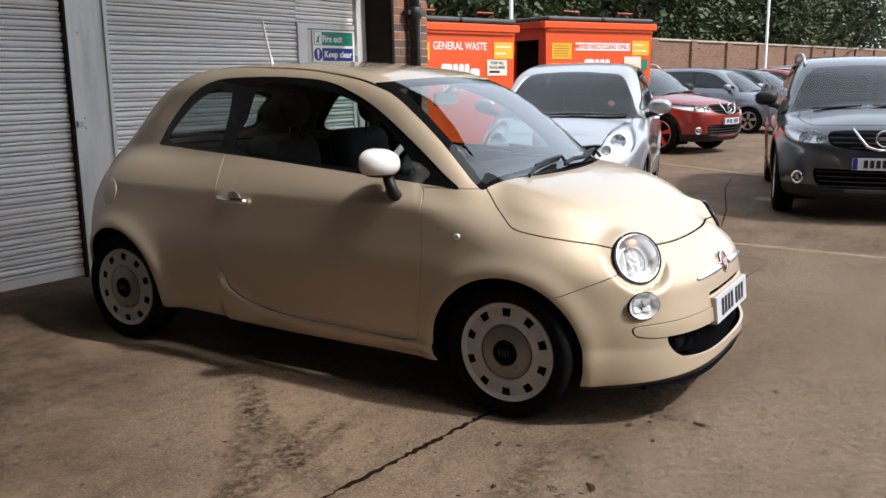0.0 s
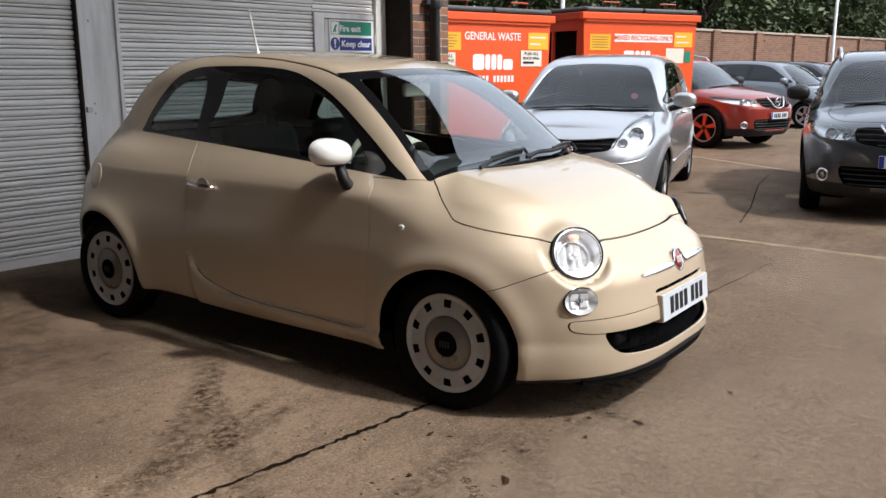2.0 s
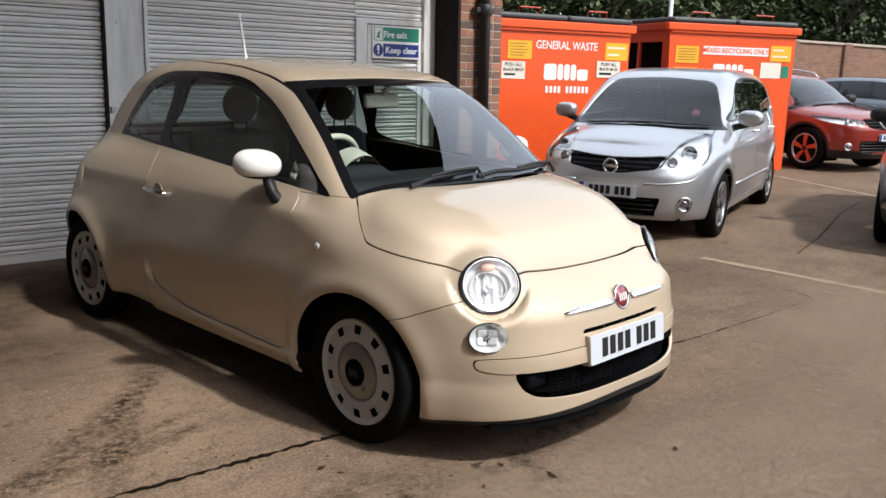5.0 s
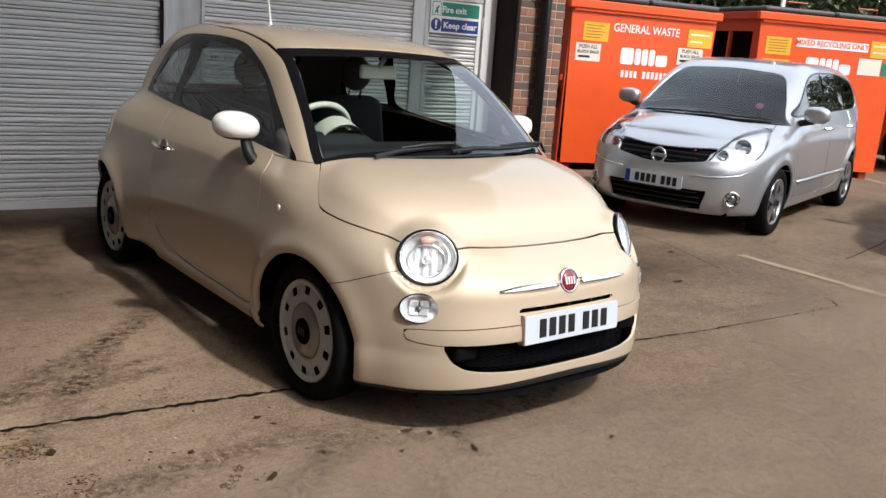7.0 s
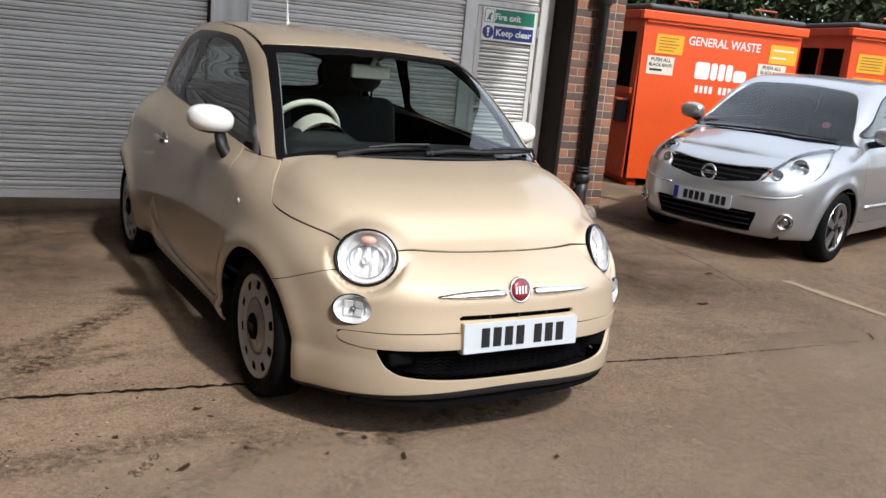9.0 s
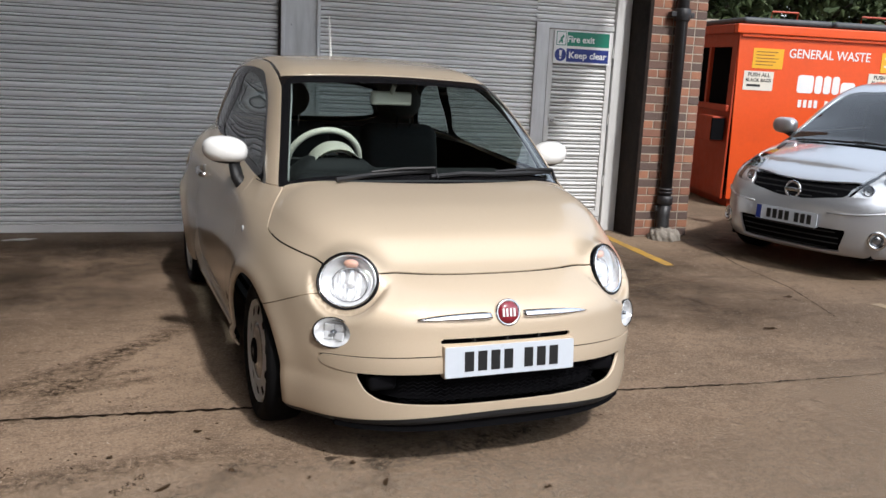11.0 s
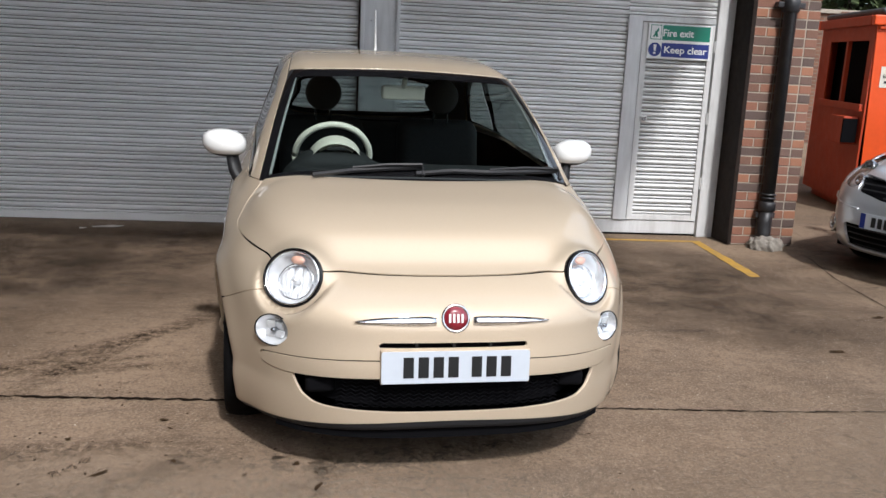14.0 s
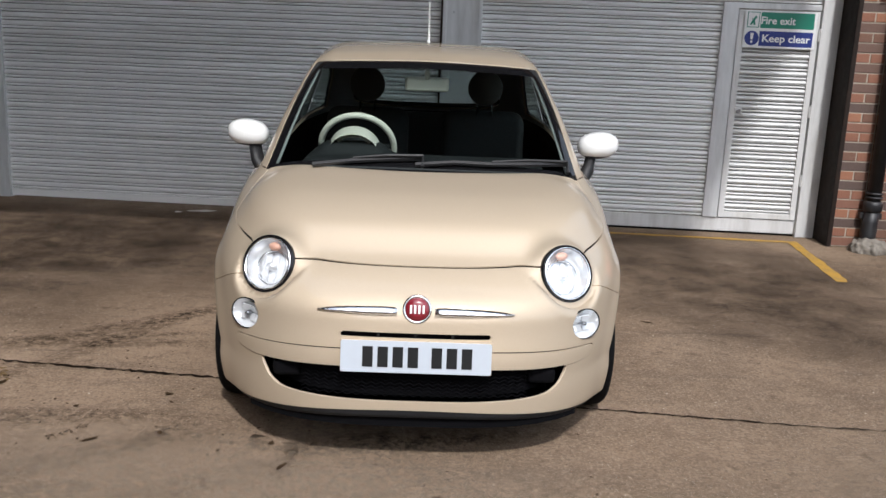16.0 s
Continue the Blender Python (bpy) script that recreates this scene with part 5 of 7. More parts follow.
for nm, pts, w, mat, z, j in (
    ("yellow_line", [(0.2, 2.41), (1.5, 2.306), (2.99, 2.18)], 0.06, "yellow_line", 0.004, 0.006),
    ("yellow_line", [(2.99, 2.21), (2.92, 1.6), (2.85, 0.98)], 0.085, "yellow_line", 0.0045, 0.008),
    ("parking_line", [(10.4, 2.35), (9.78, 1.335), (8.79, -0.296), (7.9, -1.75)], 0.09, "faded_line", 0.004, 0.012),
    ("parking_line", [(3.62, -0.3), (3.588, -1.103), (3.54, -2.197), (3.48, -3.4)], 0.08, "faded_line", 0.004, 0.012),
    ("joint", [(-4.6, -0.60), (-3.0, -0.79), (-1.87, -0.925), (-0.83, -1.055), (0.4, -1.215), (0.62, -1.245)], 0.017, "crack", 0.004, 0.015),
    ("joint", [(0.62, -1.245), (1.58, -1.365), (2.2, -1.415), (2.95, -1.455)], 0.009, "crack", 0.0041, 0.010),
    ("joint", [(2.95, -1.455), (3.02, -1.40), (3.08, -1.28), (3.05, -1.22)], 0.012, "crack", 0.0042, 0.010),
    ("joint", [(3.9, 1.75), (3.69, 1.62), (3.45, 0.9), (3.325, 0.197), (3.05, -0.5)], 0.006, "crack", 0.0043, 0.007),
    ("joint", [(4.4, -0.75), (5.4, -0.55), (7.2, -0.1), (8.4, 0.1)], 0.010, "crack", 0.004, 0.009),
):
    tagged(ribbon(nm, pts, w, mat, z, j, 45 if nm == "joint" else 14), {"yellow_line": "worn yellow painted line on the concrete", "parking_line": "faded parking line on the concrete", "joint": "dark uneven joint in the concrete"}[nm], "ground marking", kind="structure")


def scrap(name, x, y, size, mat, label, category, group="", turn=0.0, tall=0.012, long=1.0):
    """A small crumpled scrap or leaf on the ground."""
    bm = bmesh.new()
    n = 9
    vs = []
    for i in range(n):
        t = 2 * math.pi * i / n
        r = size * random.uniform(0.55, 1.0)
        vs.append(bm.verts.new((r * math.cos(t) * long, r * math.sin(t), 0.003 + random.uniform(0, tall))))
    top = bm.verts.new((0, 0, tall * 0.8 + 0.003))
    low = bm.verts.new((0, 0, 0.001))
    for i in range(n):
        bm.faces.new((vs[i], vs[(i + 1) % n], top))
        bm.faces.new((vs[(i + 1) % n], vs[i], low))
    ob = part(name, bm, mat)
    ob.matrix_world = pose(x, y, 0, 0, 0, turn)
    return tagged(ob, label, category, group)


scrap("paper_scrap", -1.84, 2.56, 0.05, "tape", "torn white paper lying by the shutter", "litter", "litter", 5, 0.012, 3.0)
scrap("paper_scrap", -2.02, 2.50, 0.025, "tape", "small white paper scrap by the shutter", "litter", "litter", 30, 0.01, 1.4)
M["leaf_dry"] = material("dry_dark_leaf", (0.045, 0.027, 0.014), 0.9, spec=0.08, grain=0.3, scale=60)
M["moss"] = material("ochre_moss", (0.10, 0.07, 0.02), 0.95, grain=0.5, scale=60, bump=0.006, bump_scale=50)
for x, y, s, l, t in ((-1.19, -1.69, 0.016, 3.2, 35), (-1.75, -1.18, 0.02, 1.5, 80), (-0.95, -1.62, 0.012, 1.3, 10), (-0.70, -1.75, 0.012, 1, 60), (-1.35, -1.40, 0.015, 1.0, 5), (-1.02, -1.25, 0.011, 2, 0), (3.1, -0.02, 0.03, 2.0, 20), (2.4, -0.62, 0.022, 2.5, -10), (-0.45, -1.86, 0.014, 2.8, 70), (-0.52, -1.68, 0.012, 1.5, 40), (0.1, -2.05, 0.012, 2.0, 30), (-1.5, -1.9, 0.018, 2.5, 30)):
    scrap("dry_leaf", x, y, s, "leaf_dry", "dark dry leaf or clod on the concrete", "debris", "debris on the concrete", t, 0.008, l)
scrap("twig", 1.28, -0.05, 0.006, "leaf_dry", "thin dark twig on the concrete", "twig", "", -28, 0.004, 9)


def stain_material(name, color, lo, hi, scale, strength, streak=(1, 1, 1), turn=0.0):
    """A tint with gaps, fading to its edges by the mesh's own fade."""
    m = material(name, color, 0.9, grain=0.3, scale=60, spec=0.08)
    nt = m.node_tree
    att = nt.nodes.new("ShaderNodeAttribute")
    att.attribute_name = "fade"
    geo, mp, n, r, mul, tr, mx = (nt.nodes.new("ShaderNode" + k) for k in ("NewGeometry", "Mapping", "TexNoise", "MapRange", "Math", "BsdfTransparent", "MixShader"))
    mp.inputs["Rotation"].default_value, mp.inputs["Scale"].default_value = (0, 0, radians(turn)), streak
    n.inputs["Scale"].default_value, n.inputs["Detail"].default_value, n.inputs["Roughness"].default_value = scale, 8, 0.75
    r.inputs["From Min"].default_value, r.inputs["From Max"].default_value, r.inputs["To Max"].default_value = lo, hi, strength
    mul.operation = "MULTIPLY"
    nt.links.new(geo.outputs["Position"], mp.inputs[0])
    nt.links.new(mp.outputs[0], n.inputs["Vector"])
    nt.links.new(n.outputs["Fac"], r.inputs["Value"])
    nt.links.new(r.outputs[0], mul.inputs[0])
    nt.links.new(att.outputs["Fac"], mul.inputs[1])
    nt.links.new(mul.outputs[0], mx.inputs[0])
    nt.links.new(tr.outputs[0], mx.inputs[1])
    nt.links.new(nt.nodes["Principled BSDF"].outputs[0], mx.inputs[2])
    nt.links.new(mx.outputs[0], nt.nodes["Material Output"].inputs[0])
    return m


M.update({
    "tyre_mark": stain_material("tyre_mark", (0.052, 0.033, 0.019), 0.42, 0.66, 22, 0.7),
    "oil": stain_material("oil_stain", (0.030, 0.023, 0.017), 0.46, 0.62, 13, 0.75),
    "mud": stain_material("mud_stain", (0.075, 0.052, 0.030), 0.44, 0.64, 16, 0.7),
    "pale": stain_material("pale_concrete", (0.34, 0.262, 0.19), 0.34, 0.62, 26.0, 0.62),
    "dark_patch": stain_material("dark_concrete", (0.048, 0.034, 0.024), 0.27, 0.64, 2.4, 0.72),
})
LIFT = [0.0016]


def smear(name, points, width, mat, label):
    """A flat patch along points with faded sides and ends."""
    pts = [Vector((*p, 0)) for p in points]
    LIFT[0] += 0.00012
    v, f, fade, across = [], [], [], (-1, -0.6, 0, 0.6, 1)
    stations = []
    for a, b in zip(pts, pts[1:]):
        n = max(3, int((b - a).length * 14))
        stations += [(a.lerp(b, i / n), (b - a).normalized()) for i in range(n)]
    stations.append((pts[-1], (pts[-1] - pts[-2]).normalized()))
    for k, (p, d) in enumerate(stations):
        side = Vector((-d.y, d.x, 0))
        end = min(1, 3.0 * min(k, len(stations) - 1 - k) / len(stations))
        wob = 1 + 0.25 * noise.noise(p * 3)
        for t in across:
            q = p + side * t * width / 2 * wob
            v.append((q.x, q.y, LIFT[0]))
            fade.append((1 - abs(t)) ** 0.6 * end)
    for k in range(len(stations) - 1):
        for j in range(4):
            i = k * 5 + j
            f.append((i, i + 1, i + 6, i + 5))
    me = bpy.data.meshes.new(name)
    me.from_pydata(v, [], f)
    if me.polygons[0].normal.z < 0:
        me.flip_normals()
    me.attributes.new("fade", "FLOAT", "POINT").data.foreach_set("value", fade)
    me.materials.append(M[mat])
    return tagged(new(name, me), label, "ground stain", kind="structure")


for pts, w, mat in (
    ([(-0.80, 0.30), (-1.10, -0.04), (-1.45, -0.36), (-1.79, -0.62), (-2.2, -0.9)], 0.17, "tyre_mark"),
    ([(-0.80, 0.30), (-0.90, 0.15), (-1.22, -0.19), (-1.64, -0.86), (-1.9, -1.3)], 0.16, "tyre_mark"),
    ([(-0.75, -0.58), (-1.06, -0.61), (-1.62, -0.66), (-2.3, -0.72)], 0.15, "tyre_mark"),
    ([(-0.75, -0.42), (-1.2, -0.50), (-1.74, -0.60), (-2.4, -0.70)], 0.10, "mud"),
    ([(-0.55, -1.50), (-0.95, -1.66), (-1.24, -1.86), (-1.6, -2.1)], 0.20, "tyre_mark"),
    ([(-0.60, -1.45), (-1.1, -1.46), (-1.63, -1.52), (-2.2, -1.6)], 0.18, "tyre_mark"),
    ([(-0.30, -1.72), (-0.62, -1.92), (-1.0, -2.2)], 0.16, "tyre_mark"),
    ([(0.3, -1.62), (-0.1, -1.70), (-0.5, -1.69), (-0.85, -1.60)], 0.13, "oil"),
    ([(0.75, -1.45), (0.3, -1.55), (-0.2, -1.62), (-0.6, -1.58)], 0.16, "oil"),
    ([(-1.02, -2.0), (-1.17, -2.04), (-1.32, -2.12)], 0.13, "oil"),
    ([(-1.70, -1.02), (-1.84, -1.12), (-1.96, -1.20)], 0.13, "mud"),
    ([(-2.0, -0.95), (-1.8, -0.98), (-1.55, -0.95)], 0.07, "mud"),
    ([(-0.85, -1.47), (-0.95, -1.62), (-1.05, -1.78)], 0.10, "mud"),
    ([(-0.45, -1.66), (-0.42, -1.80), (-0.44, -1.98)], 0.05, "oil"),
    # broad darker patches by the shutters and beside the car
    ([(-5.2, 2.05), (0.6, 1.95)], 1.5, "dark_patch"),
    ([(-5.4, 1.2), (-0.2, 1.5)], 1.8, "dark_patch"),
    ([(-5.4, 0.5), (-0.6, 0.9)], 1.5, "dark_patch"),
    ([(0.6, 2.1), (3.6, 0.5)], 1.7, "dark_patch"),
    ([(0.9, 1.0), (3.2, -0.6)], 1.5, "dark_patch"),
    ([(-5.0, -0.3), (-1.2, -0.05)], 1.1, "dark_patch"),
    ([(3.3, 1.5), (5.4, 2.4)], 0.9, "dark_patch"),
    # broad paler patches in front of the car
    ([(0.2, -2.9), (3.8, -2.3)], 1.9, "pale"),
    ([(-2.6, -2.7), (1.6, -2.35)], 1.7, "pale"),
    ([(-2.2, -1.75), (0.6, -2.1)], 0.9, "pale"),
    ([(1.2, -1.9), (4.2, -1.5)], 1.2, "pale"),
):
    smear("ground_stain", pts, w, mat, {"tyre_mark": "dark tyre mark on the concrete", "mud": "brown mud on the concrete", "oil": "dark oil stains on the concrete", "dark_patch": "darker patch of concrete", "pale": "paler patch of concrete"}[mat])


# grit, clods and crumbs of leaf scattered on the concrete
def crumbs(name, count, spots, sizes, mat, label):
    v, f = [], []
    for i in range(count):
        x, y, r = random.choice(spots)
        d, a = r * math.sqrt(random.random()), random.uniform(0, 6.28)
        px, py, s = x + d * math.cos(a), y + d * math.sin(a), random.uniform(*sizes) * random.uniform(0.6, 1.3)
        k, n, turn, long = len(v), 6, random.uniform(0, 3.14), random.uniform(1, 2.2)
        for j in range(n):
            t, q = 2 * math.pi * j / n, s * random.uniform(0.6, 1.0)
            lx, ly = q * long * math.cos(t), q * math.sin(t)
            v.append((px + lx * math.cos(turn) - ly * math.sin(turn), py + lx * math.sin(turn) + ly * math.cos(turn), 0.0005))
        v.append((px, py, 0.001 + s * 0.45))
        f += [(k + j, k + (j + 1) % n, k + n) for j in range(n)]
    me = bpy.data.meshes.new(name)
    me.from_pydata(v, [], f)
    me.materials.append(M[mat])
    return tagged(new(name, me), label, "debris", kind="stuff")


M["grit"] = material("pale_grit", (0.42, 0.36, 0.29), 0.9, grain=0.3, scale=300)
crumbs("clods", 260, [(-1.3, -1.3, 1.0), (-1.0, -1.7, 0.7), (-0.3, -1.9, 0.5), (-1.7, -0.8, 0.6), (-2.0, -1.0, 0.9), (0.6, -1.9, 0.8), (-0.9, -2.2, 0.8)], (0.002, 0.0065), "leaf_dry", "dark crumbs of leaf and dirt on the concrete")
crumbs("grit", 420, [(-1.3, -1.3, 1.2), (0.0, -2.2, 1.0), (-2.2, -0.6, 1.1), (1.4, -1.6, 1.2), (-1.2, 0.2, 0.9), (2.0, -0.4, 1.2)], (0.0015, 0.004), "grit", "pale grit on the worn concrete")
M["ochre"] = material("ochre_moss_crumbs", (0.15, 0.10, 0.045), 0.95, grain=0.5, scale=90, spec=0.05)
crumbs("moss", 150, [(-1.87, -1.10, 0.07), (-1.80, -1.13, 0.06), (-1.93, -1.06, 0.07), (-1.84, -1.05, 0.05)], (0.003, 0.008), "ochre", "ochre moss crumbs by the joint in the concrete")
crumbs("leaf_litter", 620, [(-1.86, -1.52, 0.07), (-1.78, -1.50, 0.06), (-1.92, -1.55, 0.06), (-1.85, -1.14, 0.07), (-1.78, -1.13, 0.04), (-1.34, -1.67, 0.025), (-1.30, -1.63, 0.025), (-1.26, -1.58, 0.02), (-1.70, -1.42, 0.04), (-1.75, -1.40, 0.03), (-0.44, -1.80, 0.04), (-0.46, -1.92, 0.03), (-0.40, -1.68, 0.04), (-1.45, -1.82, 0.06), (-1.32, -2.05, 0.06)], (0.0015, 0.005), "leaf_dry", "dark rotted leaf litter on the concrete")


# ---- other parked cars ----
MPV = dict(
    nose=curve((0.12, -1.93), (0.2, -1.99), (0.3, -2.035), (0.42, -2.05), (0.55, -2.04), (0.66, -2.0), (0.74, -1.93), (0.82, -1.75)),
    tail=curve((0.15, 1.93), (0.3, 2.03), (0.5, 2.05), (0.8, 2.02), (1.0, 1.97), (1.2, 1.9)),
    width=curve((0.12, 0.76), (0.2, 0.80), (0.35, 0.83), (0.55, 0.845), (0.75, 0.842), (0.88, 0.825), (0.98, 0.80), (1.1, 0.76)),
    deck=curve((-2.2, 0.60), (-2.0, 0.72), (-1.85, 0.80), (-1.6, 0.89), (-1.3, 0.965), (-1.1, 1.0), (-0.5, 1.03), (0.5, 1.06), (1.5, 1.08), (1.9, 1.04), (2.1, 0.9)),
    roof=curve((-1.9, -0.4), (-1.5, 0.62), (-1.2, 0.955), (-0.9, 1.16), (-0.55, 1.37), (-0.4, 1.44), (-0.2, 1.49), (0.2, 1.525), (0.8, 1.53), (1.3, 1.51), (1.65, 1.46), (1.82, 1.36), (1.95, 1.1), (2.05, 0.8), (2.3, -0.2)),
    cabin=curve((0.9, 0.79), (1.05, 0.765), (1.2, 0.72), (1.35, 0.665), (1.45, 0.62), (1.55, 0.56)),
    axles=(-1.24, 1.36), arch=0.335, radius=0.30, base_y=-1.22, bow=0.22, box=(2.2, 1.7), corner=3.2,
    glass_top=[(-0.50, 1.375), (-0.62, 1.20), (-0.72, 1.0), (-0.95, 0.75)],
    side=[(-0.86, 1.035), (-0.62, 1.17), (-0.36, 1.33), (-0.1, 1.41), (0.3, 1.44), (0.9, 1.435), (1.35, 1.40), (1.6, 1.33), (1.70, 1.15), (1.62, 1.09), (1.2, 1.075), (0.4, 1.06), (-0.4, 1.035)],
    pillars=(0.22, 1.02), sill=0.19)
SUV = dict(
    nose=curve((0.18, -2.04), (0.28, -2.13), (0.4, -2.18), (0.55, -2.19), (0.7, -2.18), (0.82, -2.13), (0.9, -2.05), (0.98, -1.85)),
    tail=curve((0.2, 2.05), (0.35, 2.17), (0.6, 2.19), (0.9, 2.15), (1.1, 2.05), (1.3, 1.95)),
    width=curve((0.15, 0.82), (0.25, 0.865), (0.4, 0.895), (0.6, 0.905), (0.8, 0.90), (0.95, 0.88), (1.05, 0.85), (1.18, 0.80)),
    deck=curve((-2.3, 0.76), (-2.1, 0.87), (-1.9, 0.94), (-1.6, 1.0), (-1.3, 1.045), (-1.0, 1.075), (0.0, 1.11), (1.0, 1.14), (1.8, 1.15), (2.1, 1.1), (2.3, 0.9)),
    roof=curve((-1.9, -0.2), (-1.5, 0.72), (-1.2, 1.025), (-0.9, 1.22), (-0.55, 1.42), (-0.4, 1.485), (-0.2, 1.535), (0.2, 1.575), (0.8, 1.585), (1.3, 1.56), (1.65, 1.49), (1.85, 1.38), (2.02, 1.12), (2.12, 0.85), (2.4, -0.2)),
    cabin=curve((0.95, 0.83), (1.1, 0.80), (1.25, 0.755), (1.4, 0.695), (1.5, 0.65), (1.6, 0.58)),
    axles=(-1.32, 1.325), arch=0.385, radius=0.35, base_y=-1.24, bow=0.2, box=(2.35, 1.75), corner=3.4,
    glass_top=[(-0.54, 1.42), (-0.66, 1.25), (-0.76, 1.05), (-1.0, 0.8)],
    side=[(-0.86, 1.10), (-0.62, 1.22), (-0.36, 1.37), (-0.1, 1.455), (0.3, 1.49), (0.9, 1.485), (1.35, 1.44), (1.6, 1.37), (1.72, 1.27), (1.55, 1.19), (1.2, 1.165), (0.4, 1.14), (-0.4, 1.11)],
    pillars=(0.25, 1.0), sill=0.22)


def car_shape(c):
    def f(x, y, z):
        w = np.abs(x)
        front, back = c["axles"]
        arch = np.minimum(np.hypot(y - front, z - c["radius"]), np.hypot(y - back, z - c["radius"]))
        half = c["width"](z) + 0.02 * np.exp(-(((arch - c["arch"] - 0.03) / 0.05) ** 2))
        nose, tail = c["nose"](z), c["tail"](z)
        u = np.clip((-0.9 - y) / (-0.9 - nose), 0, 3)
        t = np.clip((y - 0.9) / (tail - 0.9), 0, 3)
        k = c["corner"]
        plan = (((w / half) ** k + u**k + t**4) ** (1 / k) - 1) * 0.9
        low = smooth_max(plan, below(z + 0.16 * w * w * np.clip((-y - 0.5) / 0.6, 0, 1), c["deck"], y), 0.12)
        bow = np.interp(y, [-0.8, -0.3, 0.9, 1.4], [c["bow"], 0.03, 0.02, -0.1])
        top = below(z + 0.06 * w * w, c["roof"], y - bow * w * w)
        high = smooth_max(top, (w - c["cabin"](z) * np.interp(y, [-1.2, -0.4, 0.8, 2.0], [0.97, 1, 1, 0.93])) * 0.93, 0.12)
        return smooth_max(smooth_min(low, high, 0.05), c["sill"] - z, 0.04)

    return f


def alloy_wheel(m, parent, r, spoke_mat, spokes=5):
    """A tyre on a dark wheel with broad bright spokes; outside towards +x."""
    w = part("wheel", lathe([(r * 0.64, 0.06), (r * 0.72, 0.088), (r * 0.86, 0.098), (r * 0.95, 0.09), (r, 0.06), (r, -0.06), (r * 0.95, -0.09), (r * 0.8, -0.098), (r * 0.64, -0.06)], 48, "X"), "rubber", parent, "black tyre on a dark alloy wheel", smooth=True)
    part("rim", lathe([(r * 0.67, 0.07), (r * 0.69, 0.088), (r * 0.64, 0.084), (r * 0.62, 0.061)], 48, "X", caps=False), "alloy", w, smooth=True)
    part("wheel_back", lathe([(0.001, 0.055), (r * 0.64, 0.062), (r * 0.64, 0.0)], 32, "X"), "liner", w)
    for i in range(spokes):
        a = 2 * math.pi * i / spokes
        part("spoke", panel([(0.012, 0.03), (0.05, r * 0.62), (-0.028, r * 0.63), (-0.03, 0.03)], 0.018, pose(0.082, 0, 0, math.degrees(a), 0, 0) @ pose(0, 0, 0, 0, 0, 90)), spoke_mat, w)
    part("hub_cap", lathe([(0.045, 0.06), (0.042, 0.085), (0.02, 0.09), (0.001, 0.09)], 20, "X"), "black", w, smooth=True)
    w.matrix_local = m
    return w


def ring_badge(parent, m, r=0.06):
    b = part("front_badge", tube([m @ Vector((r * math.cos(t), 0, r * math.sin(t))) for t in np.linspace(0, 2 * math.pi, 33)], 0.010, 8), "chrome", parent, "round chrome ring badge", smooth=True)
    part("badge_bar", box((-r * 1.1, -0.012, -0.013), (r * 1.1, 0.006, 0.013), 0.004, m), "chrome", b)
    return b


